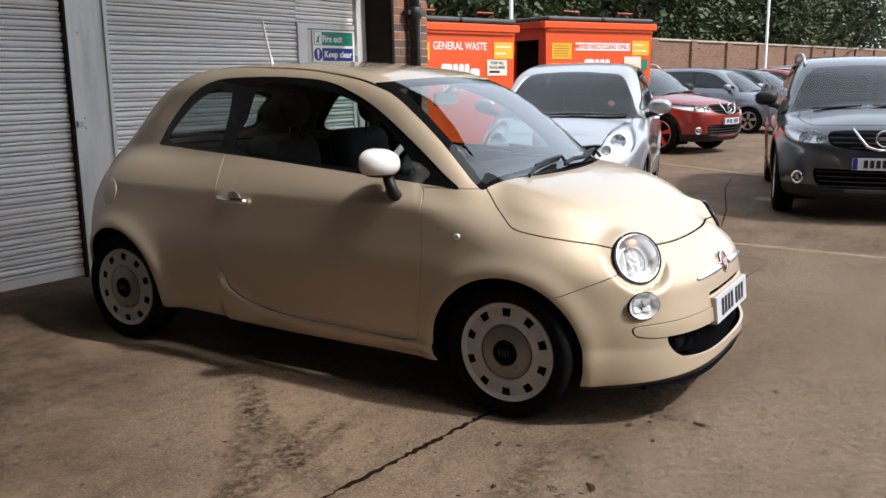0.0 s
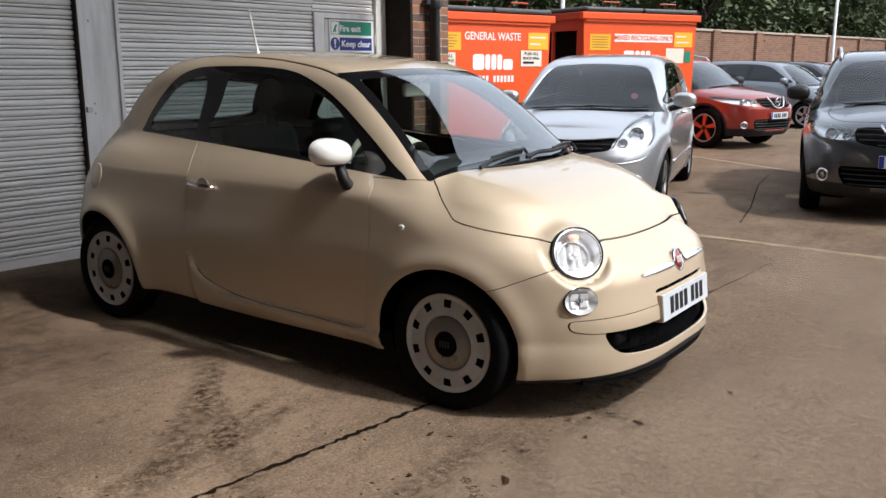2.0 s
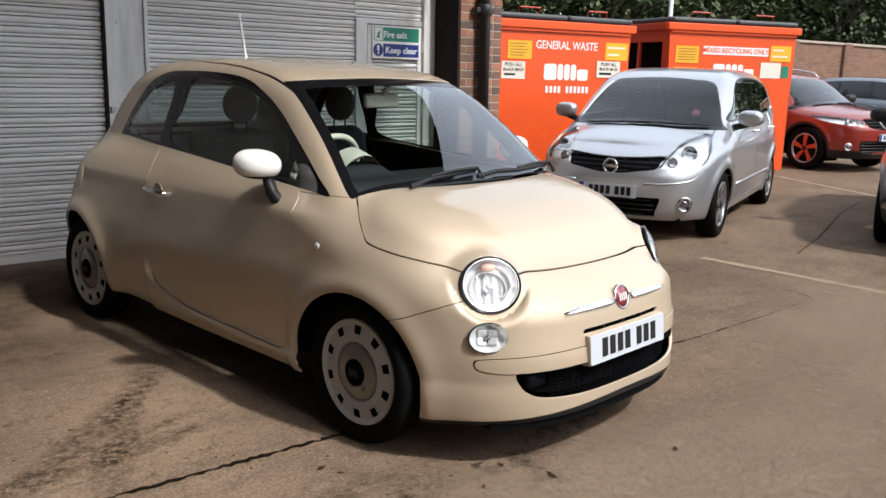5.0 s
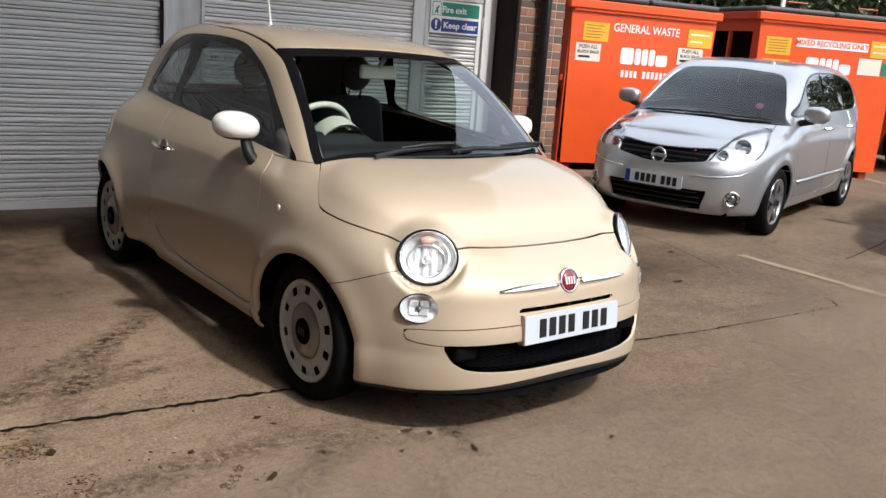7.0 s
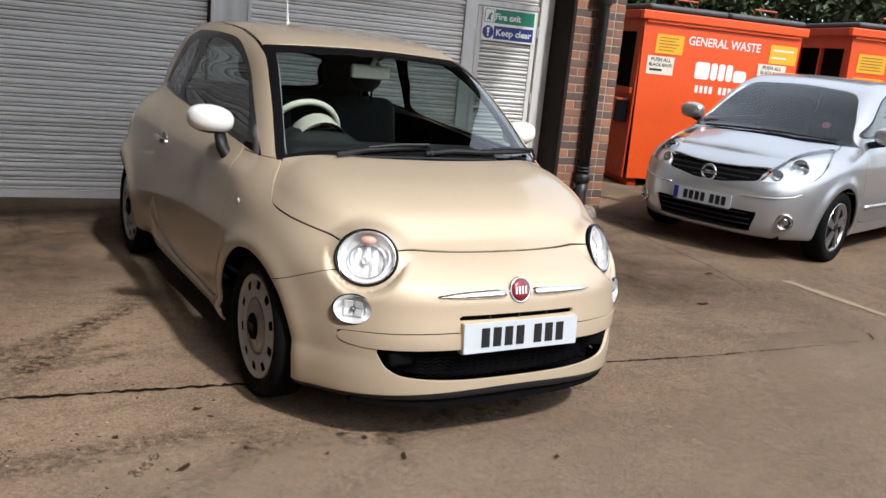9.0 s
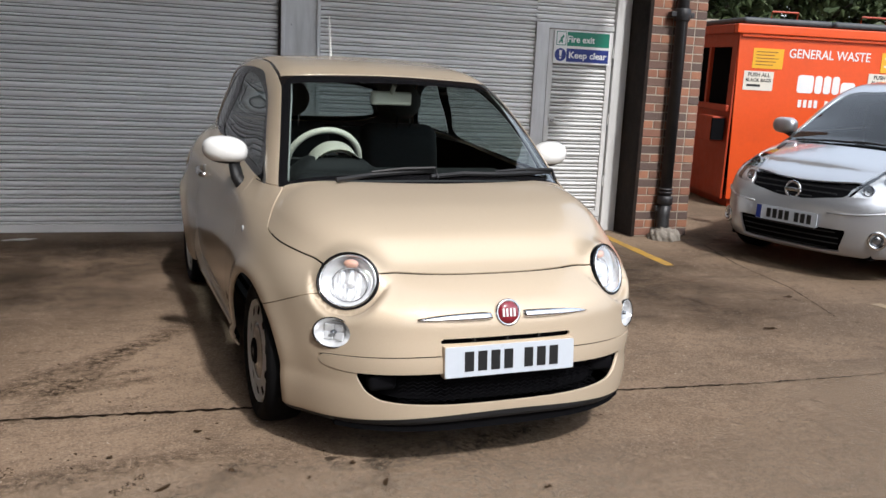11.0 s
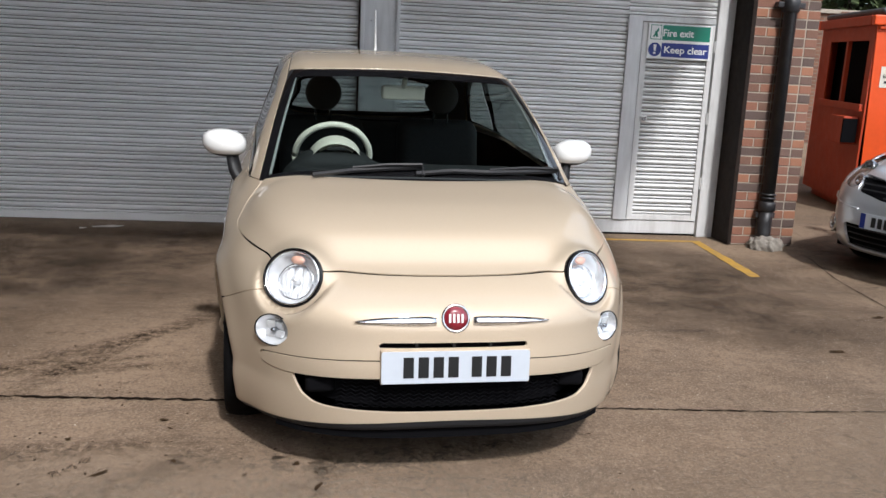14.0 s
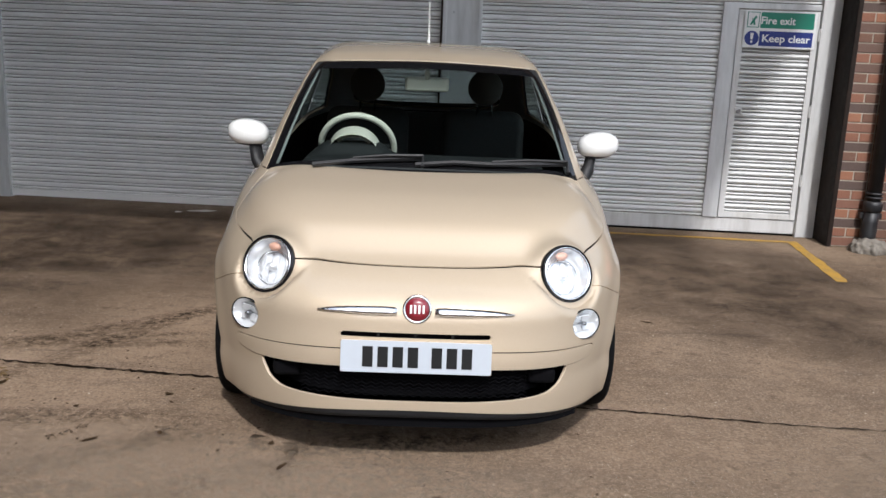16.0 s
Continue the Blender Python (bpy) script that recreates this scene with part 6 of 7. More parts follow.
def make_car(name, c, m, paint, label, cell, lamp, grille, extras, spoke_mat="alloy", group="parked cars", spokes=5, cladding=False):
    """A parked car: body panels, glass, lamps, grille, wheels and mirrors; lamp, grille, intake are (x, z) outlines at the front."""
    car = thing(name, m, label, "car", group)
    shape = car_shape(c)
    sheet = skin(shape, (-1.08, -c["box"][0], 0.1), (1.08, c["box"][0], c["box"][1]), cell)
    front, back = c["axles"]
    r = c["arch"]
    sheet = cut(sheet, lambda x, y, z: np.where((np.abs(x) > 0.5) & (z < 0.9), np.minimum(np.hypot(y - front, z - c["radius"]), np.hypot(y - back, z - c["radius"])) - r, FAR))[1]
    sheet = cut(sheet, lambda x, y, z: z - c["sill"] - 0.008)[1]
    gt = c["glass_top"]
    edge = outline([(p[0], p[1]) for p in reversed(gt)] + [(-0.25, gt[0][1] + 0.035), (0, gt[0][1] + 0.045), (0.25, gt[0][1] + 0.035)] + [(-p[0], p[1]) for p in gt] + [(0, 0.6)])
    pane, sheet = cut(sheet, lambda x, y, z: np.where((y < 0) & (z > 0.8), np.maximum(np.maximum(edge(x, z), c["base_y"] - 0.06 + 0.38 * x * x - y), 0.955 - z), FAR))
    side_edge = outline(c["side"])
    side, sheet = cut(sheet, lambda x, y, z: np.where(np.abs(x) > 0.4, side_edge(y, z), FAR))
    lamp_edge, grille_edge = outline(lamp), outline(grille + [(-a, b) for a, b in reversed(grille)])
    lamps, sheet = cut(sheet, lambda x, y, z: np.where(y < -1.1, lamp_edge(np.abs(x), z), FAR))
    grilles, sheet = cut(sheet, lambda x, y, z: np.where(y < -1.1, grille_edge(x, z), FAR))
    intake_edge = outline(extras["intake"] + [(-a, b) for a, b in reversed(extras["intake"])])
    intakes, sheet = cut(sheet, lambda x, y, z: np.where(y < -1.1, intake_edge(x, z), FAR))
    sheet_part("inner_shell", moved(sheet, -0.02), "liner", car)
    if cladding:
        clad, sheet = cut(sheet, lambda x, y, z: np.maximum(np.minimum(z - 0.36, np.minimum(np.hypot(y - front, z - c["radius"]), np.hypot(y - back, z - c["radius"])) - r - 0.045), np.where(np.abs(x) > 0.3, -1, z - 0.3)))
        sheet_part("cladding", clad, "black", car, "black plastic sill and arch cladding", rim=0.02)
    bonnet_edge = outline([(0, c["base_y"] - 0.72), (0.45, c["base_y"] - 0.66), (0.64, c["base_y"] - 0.45), (0.68, c["base_y"]), (0.5, c["base_y"] + 0.4), (-0.5, c["base_y"] + 0.4), (-0.68, c["base_y"]), (-0.64, c["base_y"] - 0.45), (-0.45, c["base_y"] - 0.66)])
    bonnet, sheet = gap_cut(sheet, lambda x, y, z: np.where((y < -0.8) & (z > 0.6), bonnet_edge(x, y), FAR), 0.008)
    sheet_part("bonnet", bonnet, paint, car, rim=0.015)
    a, b = c["pillars"]
    belt = min(q[1] for q in c["side"])
    door_edge = outline([(-0.80, belt), (-0.86, 0.8), (-0.82, 0.5), (-0.76, 0.32), (-0.2, 0.29), (a - 0.06, 0.30), (a, 0.5), (a, 1.0), (a, belt + 0.25), (-0.3, belt + 0.2)])
    rear_edge = outline([(a + 0.02, belt + 0.2), (a + 0.02, 0.8), (a + 0.02, 0.4), (a + 0.06, 0.30), (0.7, 0.30), (0.86, 0.40), (0.98, 0.66), (1.08, 0.9), (1.12, belt + 0.1), (0.8, belt + 0.3)])
    for e, nm in ((door_edge, "front_door"), (rear_edge, "rear_door")):
        d, sheet = gap_cut(sheet, lambda x, y, z: np.where(np.abs(x) > 0.5, e(y, z), FAR), 0.007)
        for s in (-1, 1):
            dd = sheet_part(nm, cut(d, lambda x, y, z: -s * x)[0], paint, car, rim=0.015)
            hy = (a - 0.12) if nm == "front_door" else 0.98
            part("door_handle", tube([(s * 0.83, hy + 0.09, belt - 0.12), (s * 0.872, hy + 0.05, belt - 0.12), (s * 0.872, hy - 0.05, belt - 0.122), (s * 0.83, hy - 0.09, belt - 0.124)], 0.013, 6), paint, dd)
    sheet_part("body_shell", sheet, paint, car, rim=0.02)
    wind = sheet_part("windscreen", moved(pane, -0.002), "glass_other", car)
    for s in (-1, 1):
        half = cut(side, lambda x, y, z: -s * x)[0]
        for y0, y1, nm in ((-9, a - 0.05, "front_window"), (a + 0.05, b - 0.04, "rear_window"), (b + 0.04, 9, "quarter_window")):
            sub = cut(cut(half, lambda x, y, z: y - y1)[0], lambda x, y, z: y0 - y)[0]
            sub = cut(sub, lambda x, y, z: side_edge(y, z) + 0.02)[0]
            if len(sub[2]):
                sheet_part(nm, moved(sub, -0.004), "glass_dark", car)
        sheet_part("window_surround", moved(half, -0.009), "frit", car)
    for s in (-1, 1):
        l = cut(lamps, lambda x, y, z: -s * x)[0]
        bowl = sheet_part("headlamp", moved(l, -0.05), "reflector", car, "clear swept headlamp")
        for dx, dz, rr in extras["bulbs"]:
            p = np.array([[dx * s, -1.9, dz]])
            for _ in range(12):
                p[0, 1] += 0.7 * float(-shape(*p.T)[0]) * -1
            part("lamp_bulb", lathe([(rr, -0.04), (rr, 0.0), (rr * 0.9, 0.010), (rr * 0.78, 0.0), (rr * 0.6, -0.02), (rr * 0.3, -0.03), (rr * 0.28, -0.012), (0.002, -0.010)], 28, "Z", m=toward(Vector(p[0]) + Vector((-0.008 * s, 0.030, -0.012)), (0.30 * s, -0.9, 0.3)), caps=False), "chrome_dark", bowl, smooth=True)
        sheet_part("lamp_lens", l, "lens", bowl)
        fx, fz, fr = extras["fog"]
        p = np.array([[fx * s, -1.9, fz]])
        for _ in range(30):
            p[0, 1] += 0.6 * float(shape(*p.T)[0]) if shape(*p.T)[0] > 0 else 0.6 * float(shape(*p.T)[0])
        mm = toward(Vector(p[0]) + Vector((0.004 * s, -0.006, 0)), (0.58 * s, -0.82, 0.0))
        fo = part("fog_lamp", lathe([(fr, -0.03), (fr * 1.02, 0.008), (fr * 0.85, 0.014), (fr * 0.66, 0.004), (fr * 0.62, -0.02)], 28, "Z", m=mm), "chrome", car, "round fog lamp in a chrome ring", smooth=True)
        part("fog_glass", lathe([(fr * 0.62, 0.0), (fr * 0.3, 0.006), (0.001, 0.007)], 20, "Z", m=mm), "chrome_dark", fo, smooth=True)
    gr = sheet_part("grille", moved(grilles, -0.03), "liner", car, "black front grille")
    it = sheet_part("intake", moved(intakes, -0.04), "liner", car, "black lower intake")
    gz = [q[1] for q in grille]
    gx = max(q[0] for q in grille)
    for part_of, pts, n in ((gr, grille, 4), (it, extras["intake"], 4)):
        zs = [q[1] for q in pts]
        e = outline(pts + [(-p, q) for p, q in reversed(pts)])
        for i in range(n):
            z = min(zs) + (max(zs) - min(zs)) * (i + 0.6) / (n + 0.2)
            xs = np.linspace(-1, 1, 81)
            xs = xs[e(xs, np.full(81, z)) < -0.012]
            if len(xs) < 3:
                continue
            ps = []
            for x in xs[::4]:
                p = np.array([[x, -2.0, z]])
                for _ in range(25):
                    p[0, 1] += 0.6 * float(shape(*p.T)[0])
                ps.append((x, p[0, 1] + 0.016, z))
            if len(ps) > 2:
                part("grille_bar", tube(ps, 0.006, 5), "black", part_of)
    bx, by, bz = extras["badge"]
    ring_badge(gr, pose(bx, by, bz), extras.get("badge_r", 0.06))
    number_plate(car, pose(0, extras["plate"][0], extras["plate"][1]), blue=True)
    for s in (-1, 1) if "strip" in extras else ():
        ps = []
        for x, z in extras["strip"]:
            p = np.array([[x * s, -2.1, z]])
            for _ in range(40):
                p[0, 1] += 0.5 * float(shape(*p.T)[0])
            ps.append(Vector(p[0]))
        part("bumper_strip", tube(ps, 0.012, 8, flat=0.6), paint, car, smooth=True)
        y0, y1, z = extras["rub"]
        ps = []
        for k in range(9):
            p = np.array([[1.0 * s, y0 + (y1 - y0) * k / 8, z]])
            for _ in range(30):
                p[0, 0] -= 0.6 * s * float(shape(*p.T)[0])
            ps.append(Vector(p[0]))
        part("rub_strip", tube(ps, 0.014, 8, flat=1.3), paint, car, "silver rub strip along the doors", smooth=True)
    if "chevron" in extras:
        for s in (-1, 1):
            part("chrome_chevron", tube([(s * x, y, z) for x, y, z in extras["chevron"]], 0.014, 8), "chrome", gr, "chrome strip beside the badge", smooth=True)
    for s in (-1, 1):
        for y in (front, back):
            alloy_wheel(pose((c["width"](0.5) - 0.11) * s, y, c["radius"], 0, 0, 180 if s < 0 else 0), car, c["radius"], spoke_mat, spokes)
            arch_liner(car, r + 0.005, 0.5 * s, (float(c["width"](0.5)) - 0.07) * s, y, c["radius"])
        mz = belt + 0.03
        mp = (s * (float(c["width"](0.9)) + 0.10), c["side"][0][0] + 0.12, mz)
        solid("door_mirror", lambda x, y, z: ((np.abs((x - mp[0]) / 0.115) ** 2.6 + np.abs((y - mp[1]) / 0.075) ** 2.6 + np.abs((z - mp[2]) / 0.075) ** 2.6) ** (1 / 2.6) - 1) * 0.07, (mp[0] - 0.15, mp[1] - 0.11, mp[2] - 0.11), (mp[0] + 0.15, mp[1] + 0.11, mp[2] + 0.11), 0.022, extras.get("mirror", paint), car, "door mirror on a black foot")
        part("mirror_foot", tube([(mp[0] - 0.14 * s, mp[1] - 0.02, mz - 0.09), (mp[0] - 0.02 * s, mp[1], mz - 0.055)], 0.03, 8), "black", car)
    part("underbody", box((-0.6, -1.85, c["sill"]), (0.6, 1.85, c["sill"] + 0.05)), "liner", car)
    part("dashboard", box((-0.7, c["base_y"] + 0.15, 0.7), (0.7, c["base_y"] + 0.55, 0.98), 0.05), "dash", car)
    for x in (-0.36, 0.36):
        solid("front_seat", rounded_box((x, 0.15, 0.95), (0.24, 0.12, 0.35), 0.09), (x - 0.3, -0.05, 0.55), (x + 0.3, 0.35, 1.36), 0.06, "seat", car)
    part("rear_seat", box((-0.6, 0.95, 0.5), (0.6, 1.15, 1.15), 0.06), "seat", car)
    for s in (-1, 1) if "rails" in extras else ():
        x = extras["rails"]
        part("roof_rail", tube([(s * x, -0.34, 1.47), (s * x, -0.24, 1.55), (s * x, 0.1, 1.595), (s * x, 0.7, 1.61), (s * x, 1.2, 1.585), (s * x, 1.32, 1.53)], 0.018, 8), "alloy", car, "silver roof rail", smooth=True)
    for pts in extras.get("wipers", ()):
        ps = []
        for x, y in pts:
            p = np.array([[x, y, 1.05]])
            for _ in range(25):
                p[0, 2] -= 0.5 * float(shape(*p.T)[0])
            ps.append(Vector(p[0]) + Vector((0, -0.006, 0.014)))
        part("wiper", tube(ps, 0.010, 6), "black", car)
    return car


M.update({
    "glass_dark": glass("tinted_glass", (0.22, 0.25, 0.26)),
    "spoke_red": material("copper_red_spoke", (0.55, 0.10, 0.05), 0.35, 0.3, grain=0.05),
})
mpv_extras = dict(
    intake=[(0.0, 0.225), (0.38, 0.228), (0.41, 0.26), (0.45, 0.395), (0.41, 0.402), (0.0, 0.402)], bulbs=[(0.60, 0.783, 0.070), (0.506, 0.712, 0.044)], fog=(0.632, 0.35, 0.068),
    badge=(0, -2.012, 0.650), badge_r=0.060, plate=(-2.068, 0.447), strip=[(0.31, 0.518), (0.42, 0.520), (0.55, 0.532), (0.66, 0.552), (0.70, 0.580)], rub=(-0.72, 1.0, 0.44),
    wipers=([(-0.55, -1.13), (-0.2, -1.2), (0.1, -1.2)], [(0.0, -1.19), (0.3, -1.16), (0.62, -1.05)]))
MPV_LAMP = [(0.418, 0.652), (0.432, 0.71), (0.448, 0.765), (0.504, 0.872), (0.56, 0.912), (0.64, 0.935), (0.70, 0.89), (0.745, 0.80), (0.748, 0.715), (0.71, 0.678), (0.578, 0.660)]
MPV_GRILLE = [(0.0, 0.596), (0.12, 0.599), (0.25, 0.620), (0.39, 0.645), (0.415, 0.70), (0.435, 0.752), (0.2, 0.736), (0.0, 0.728)]
silver_car = make_car("silver_hatchback", MPV, pose(3.66 + 2.05 * 0.966, 0.665 + 2.05 * 0.259, 0, 0, 0, -75), "paint_silver", "silver five-door hatchback parked on the concrete yard", 0.030, MPV_LAMP, MPV_GRILLE, mpv_extras, "alloy", spokes=5)
tax = part("tax_disc", lathe([(0.035, 0.0), (0.035, 0.002), (0.001, 0.002)], 16, "Z", m=toward((0.44, -0.885, 1.10), (0.2, -0.75, 0.6))), "badge_red", silver_car)
suv_extras = dict(
    rails=0.60,
    intake=[(0.0, 0.33), (0.45, 0.335), (0.55, 0.38), (0.58, 0.50), (0.52, 0.52), (0.0, 0.52)], bulbs=[(0.66, 0.80, 0.06), (0.53, 0.795, 0.045)], fog=(0.70, 0.42, 0.062),
    badge=(0, -2.165, 0.80), badge_r=0.07, plate=(-2.215, 0.575), chevron=[(0.26, -2.10, 0.89), (0.20, -2.15, 0.80), (0.14, -2.185, 0.725), (0.05, -2.19, 0.70), (0.0, -2.19, 0.70)],
    mirror="black", wipers=([(-0.55, -1.15), (-0.1, -1.22)], [(0.0, -1.2), (0.6, -1.06)]))
SUV_LAMP = [(0.47, 0.80), (0.50, 0.755), (0.62, 0.75), (0.76, 0.765), (0.85, 0.80), (0.87, 0.87), (0.80, 0.885), (0.64, 0.865), (0.52, 0.845)]
SUV_GRILLE = [(0.0, 0.69), (0.2, 0.695), (0.42, 0.73), (0.465, 0.79), (0.44, 0.855), (0.2, 0.87), (0.0, 0.872)]
NOSE = (5.05, -2.0)
make_car("grey_crossover", SUV, pose(NOSE[0] + 2.19 * 0.974, NOSE[1] + 2.19 * 0.225, 0, 0, 0, -77), "paint_grey", "dark grey crossover parked on the concrete yard", 0.034, SUV_LAMP, SUV_GRILLE, suv_extras, cladding=True)
make_car("red_crossover", SUV, pose(12.15 + 2.19 * 0.27, 1.05 + 2.19 * 0.963, 0, 0, 0, -15.6), "paint_red", "copper red crossover with two-colour wheels in a row of cars", 0.04, SUV_LAMP, SUV_GRILLE, suv_extras, "spoke_red", cladding=True)
for k, (x, y, paint, cfg, lab) in enumerate((
    (18.3, 1.0, "paint_steel", MPV, "blue-grey hatchback in a row of parked cars"),
    (21.6, 0.9, "paint_grey", MPV, "dark hatchback in a row of parked cars"),
    (24.6, 0.6, "paint_red", MPV, "red hatchback in a row of parked cars"),
    (28.5, 0.4, "paint_silver", SUV, "silver estate car with roof rails in a row of cars"),
)):
    suv = cfg is SUV
    make_car("parked_car", cfg, pose(x + 2.05 * 0.2, y + 2.05 * 0.98, 0, 0, 0, -11), paint, lab, 0.055, SUV_LAMP if suv else MPV_LAMP, SUV_GRILLE if suv else MPV_GRILLE, suv_extras if suv else mpv_extras, cladding=suv)

# ---- waste bins ----
M.update({
    "lid": material("grey_plastic_lid", (0.05, 0.055, 0.06), 0.55, grain=0.25, scale=20, bump=0.002, bump_scale=40),
    # Darker copy of the bin orange, with the left side's shade in it.
    "orange_dark": material("shaded_orange_bin_paint", (0.42, 0.045, 0.01), 0.5, grain=0.1, scale=25, stain=0.3, stain_scale=4, stain_color=(0.2, 0.03, 0.01)),
    "label_ink": material("brown_print", (0.20, 0.08, 0.02), 0.5, grain=0.05),
    "yellow_label": material("yellow_label", (0.75, 0.40, 0.02), 0.5, grain=0.05),
    "white_label": material("white_label", (0.70, 0.67, 0.58), 0.5, grain=0.08, scale=30),
})
BARS = "white plain bars of lettering"


def sticker(parent, x, z, w, h, mat, bars, ink="black"):
    s = part("label", box((x, -0.006, z), (x + w, -0.0015, z + h)), mat, parent)
    for i in range(bars):
        t = h * 0.8 / bars
        part("label_bar", box((x + w * 0.1, -0.0085, z + h * 0.1 + i * t + t * 0.42), (x + w * random.uniform(0.6, 0.92), -0.0065, z + h * 0.1 + i * t + t * 0.66)), ink, s)
    return s


def waste_bin(name, m, wide, deep, high, label, words, opening_side=True):
    """A large front-end-loader bin: tapered steel body with top rail, ribs, side pocket, lid and labels; front towards -y."""
    b = thing(name, m, label, "waste bin", "waste bins")
    part("bin_front", panel([(0.06, 0.10), (wide - 0.05, 0.10), (wide, high), (0, high)], 0.02), "orange", b)
    part("bin_back", box((0.0, deep - 0.02, 0.10), (wide, deep, high)), "orange", b)
    part("bin_side", box((wide - 0.03, 0.021, 0.10), (wide - 0.01, deep - 0.021, high)), "orange", b)
    part("bin_floor", box((0.05, 0.021, 0.10), (wide - 0.05, deep - 0.021, 0.14)), "orange_dark", b)
    # the side with its loading window; its shade is put into the darker orange
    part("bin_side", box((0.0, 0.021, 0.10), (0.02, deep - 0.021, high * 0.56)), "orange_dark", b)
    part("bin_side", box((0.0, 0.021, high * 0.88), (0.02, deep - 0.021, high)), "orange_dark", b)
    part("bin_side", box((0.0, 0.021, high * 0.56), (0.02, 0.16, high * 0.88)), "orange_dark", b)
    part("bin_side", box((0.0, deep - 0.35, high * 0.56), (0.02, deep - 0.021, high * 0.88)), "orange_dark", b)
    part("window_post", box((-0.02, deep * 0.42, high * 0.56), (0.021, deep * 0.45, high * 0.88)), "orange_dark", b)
    # Dark sheet stands for the shaded inside of the bin.
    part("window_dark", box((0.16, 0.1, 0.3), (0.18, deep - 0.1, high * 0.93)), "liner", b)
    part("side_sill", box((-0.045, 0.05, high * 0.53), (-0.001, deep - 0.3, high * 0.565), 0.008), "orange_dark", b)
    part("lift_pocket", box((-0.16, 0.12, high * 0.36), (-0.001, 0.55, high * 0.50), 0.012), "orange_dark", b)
    # Dark plate stands for the shaded mouth of the pocket.
    part("pocket_mouth", box((-0.165, 0.09, high * 0.37), (-0.02, 0.119, high * 0.49)), "liner", b)
    part("top_rail", box((-0.05, -0.05, high - 0.10), (wide + 0.05, 0.04, high), 0.012), "orange", b)
    part("top_rail", box((-0.05, deep - 0.04, high - 0.10), (wide + 0.05, deep + 0.05, high), 0.012), "orange", b)
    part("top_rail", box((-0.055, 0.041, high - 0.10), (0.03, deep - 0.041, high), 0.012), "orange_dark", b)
    part("top_rail", box((wide - 0.03, 0.041, high - 0.10), (wide + 0.055, deep - 0.041, high), 0.012), "orange", b)
    part("front_rib", box((0.02, -0.03, high - 0.135), (wide - 0.02, -0.0005, high - 0.102), 0.006), "orange", b)
    part("foot_rail", box((0.1, 0.05, 0.0), (0.22, deep - 0.05, 0.099), 0.008), "orange_dark", b)
    part("foot_rail", box((wide - 0.22, 0.05, 0.0), (wide - 0.1, deep - 0.05, 0.099), 0.008), "orange_dark", b)
    for i in range(2):
        x0, x1 = wide * i / 2 + 0.01, wide * (i + 1) / 2 - 0.01
        lid = solid("lid", rounded_box(((x0 + x1) / 2, deep / 2 - 0.02, high + 0.04), ((x1 - x0) / 2, deep / 2 + 0.03, 0.035), 0.03), (x0 - 0.05, -0.15, high - 0.02), (x1 + 0.05, deep + 0.1, high + 0.1), 0.035, "lid", b, "dark grey ribbed plastic lid")
        for k in range(5):
            part("lid_rib", box((x0 + 0.1, 0.15 + k * (deep - 0.4) / 4, high + 0.073), (x1 - 0.1, 0.22 + k * (deep - 0.4) / 4, high + 0.088), 0.005), "lid", lid)
        part("lid_handle", tube([(x0 + 0.35, 0.06, high + 0.06), (x0 + 0.35, 0.04, high + 0.15), (x0 + 0.65, 0.04, high + 0.15), (x0 + 0.65, 0.06, high + 0.06)], 0.012, 6), "orange_dark", lid)
    return b


BIN1 = pose(5.891 - 0.49 * 0.955, 3.394 + 0.49 * 0.296, 0, 0, 0, -17.2)
b1 = waste_bin("waste_bin", BIN1, 2.10, 1.75, 2.06, "orange steel general waste bin with a grey lid", "GENERAL WASTE")
writing("bin_lettering", "GENERAL WASTE", 0.098, "sign_white", b1, pose(1.075, -0.003, 1.765), stretch=0.88, label="white painted words", fatten=0.0015)
sticker(b1, 0.18, 1.588, 0.353, 0.22, "yellow_label", 5, "label_ink")
lab = part("label", box((0.10, -0.006, 1.345), (0.445, -0.0015, 1.556)), "white_label", b1)
writing("label_lettering", "PUSH ALL", 0.042, "black", lab, pose(0.272, -0.0075, 1.515), fatten=0.001)
writing("label_lettering", "BLACK BAGS", 0.036, "black", lab, pose(0.272, -0.0075, 1.455), fatten=0.001)
part("label_bar", box((0.14, -0.0085, 1.385), (0.30, -0.0065, 1.41)), "black", lab)
sticker(b1, 1.69, 1.61, 0.37, 0.22, "yellow_label", 2, "white_label")
lab = part("label", box((1.56, -0.0105, 1.385), (1.94, -0.0065, 1.594)), "white_label", b1)
writing("label_lettering", "PUSH ALL", 0.042, "black", lab, pose(1.75, -0.012, 1.553), fatten=0.001)
writing("label_lettering", "BLACK BAGS", 0.036, "black", lab, pose(1.75, -0.012, 1.493), fatten=0.001)
part("label_bar", box((1.60, -0.0125, 1.42), (1.80, -0.0107, 1.45)), "black", lab)
logo = 0.735
for w in (0.19, 0.085, 0.085, 0.085, 0.17):
    h = 0.20 if w != 0.17 else 0.14
    part("logo_shape", panel([(p + logo, q + 1.34) for p, q in round_rect(0, 0, w, h, 0.035)], 0.003, pose(0, -0.0035, 0)), "sign_white", b1)
    logo += w + 0.018
for i in range(11):
    if i != 4:
        part("number_bar", box((0.77 + i * 0.063, -0.0035, 1.18), (0.81 + i * 0.063, -0.0005, 1.265)), "sign_white", b1)
BIN2 = pose(8.328 - 0.03 * 0.887, 2.838 + 0.03 * 0.462, 0, 0, 0, -27.5)
b2 = waste_bin("recycling_bin", BIN2, 2.13, 1.75, 2.16, "orange steel mixed recycling bin with a grey lid", "")
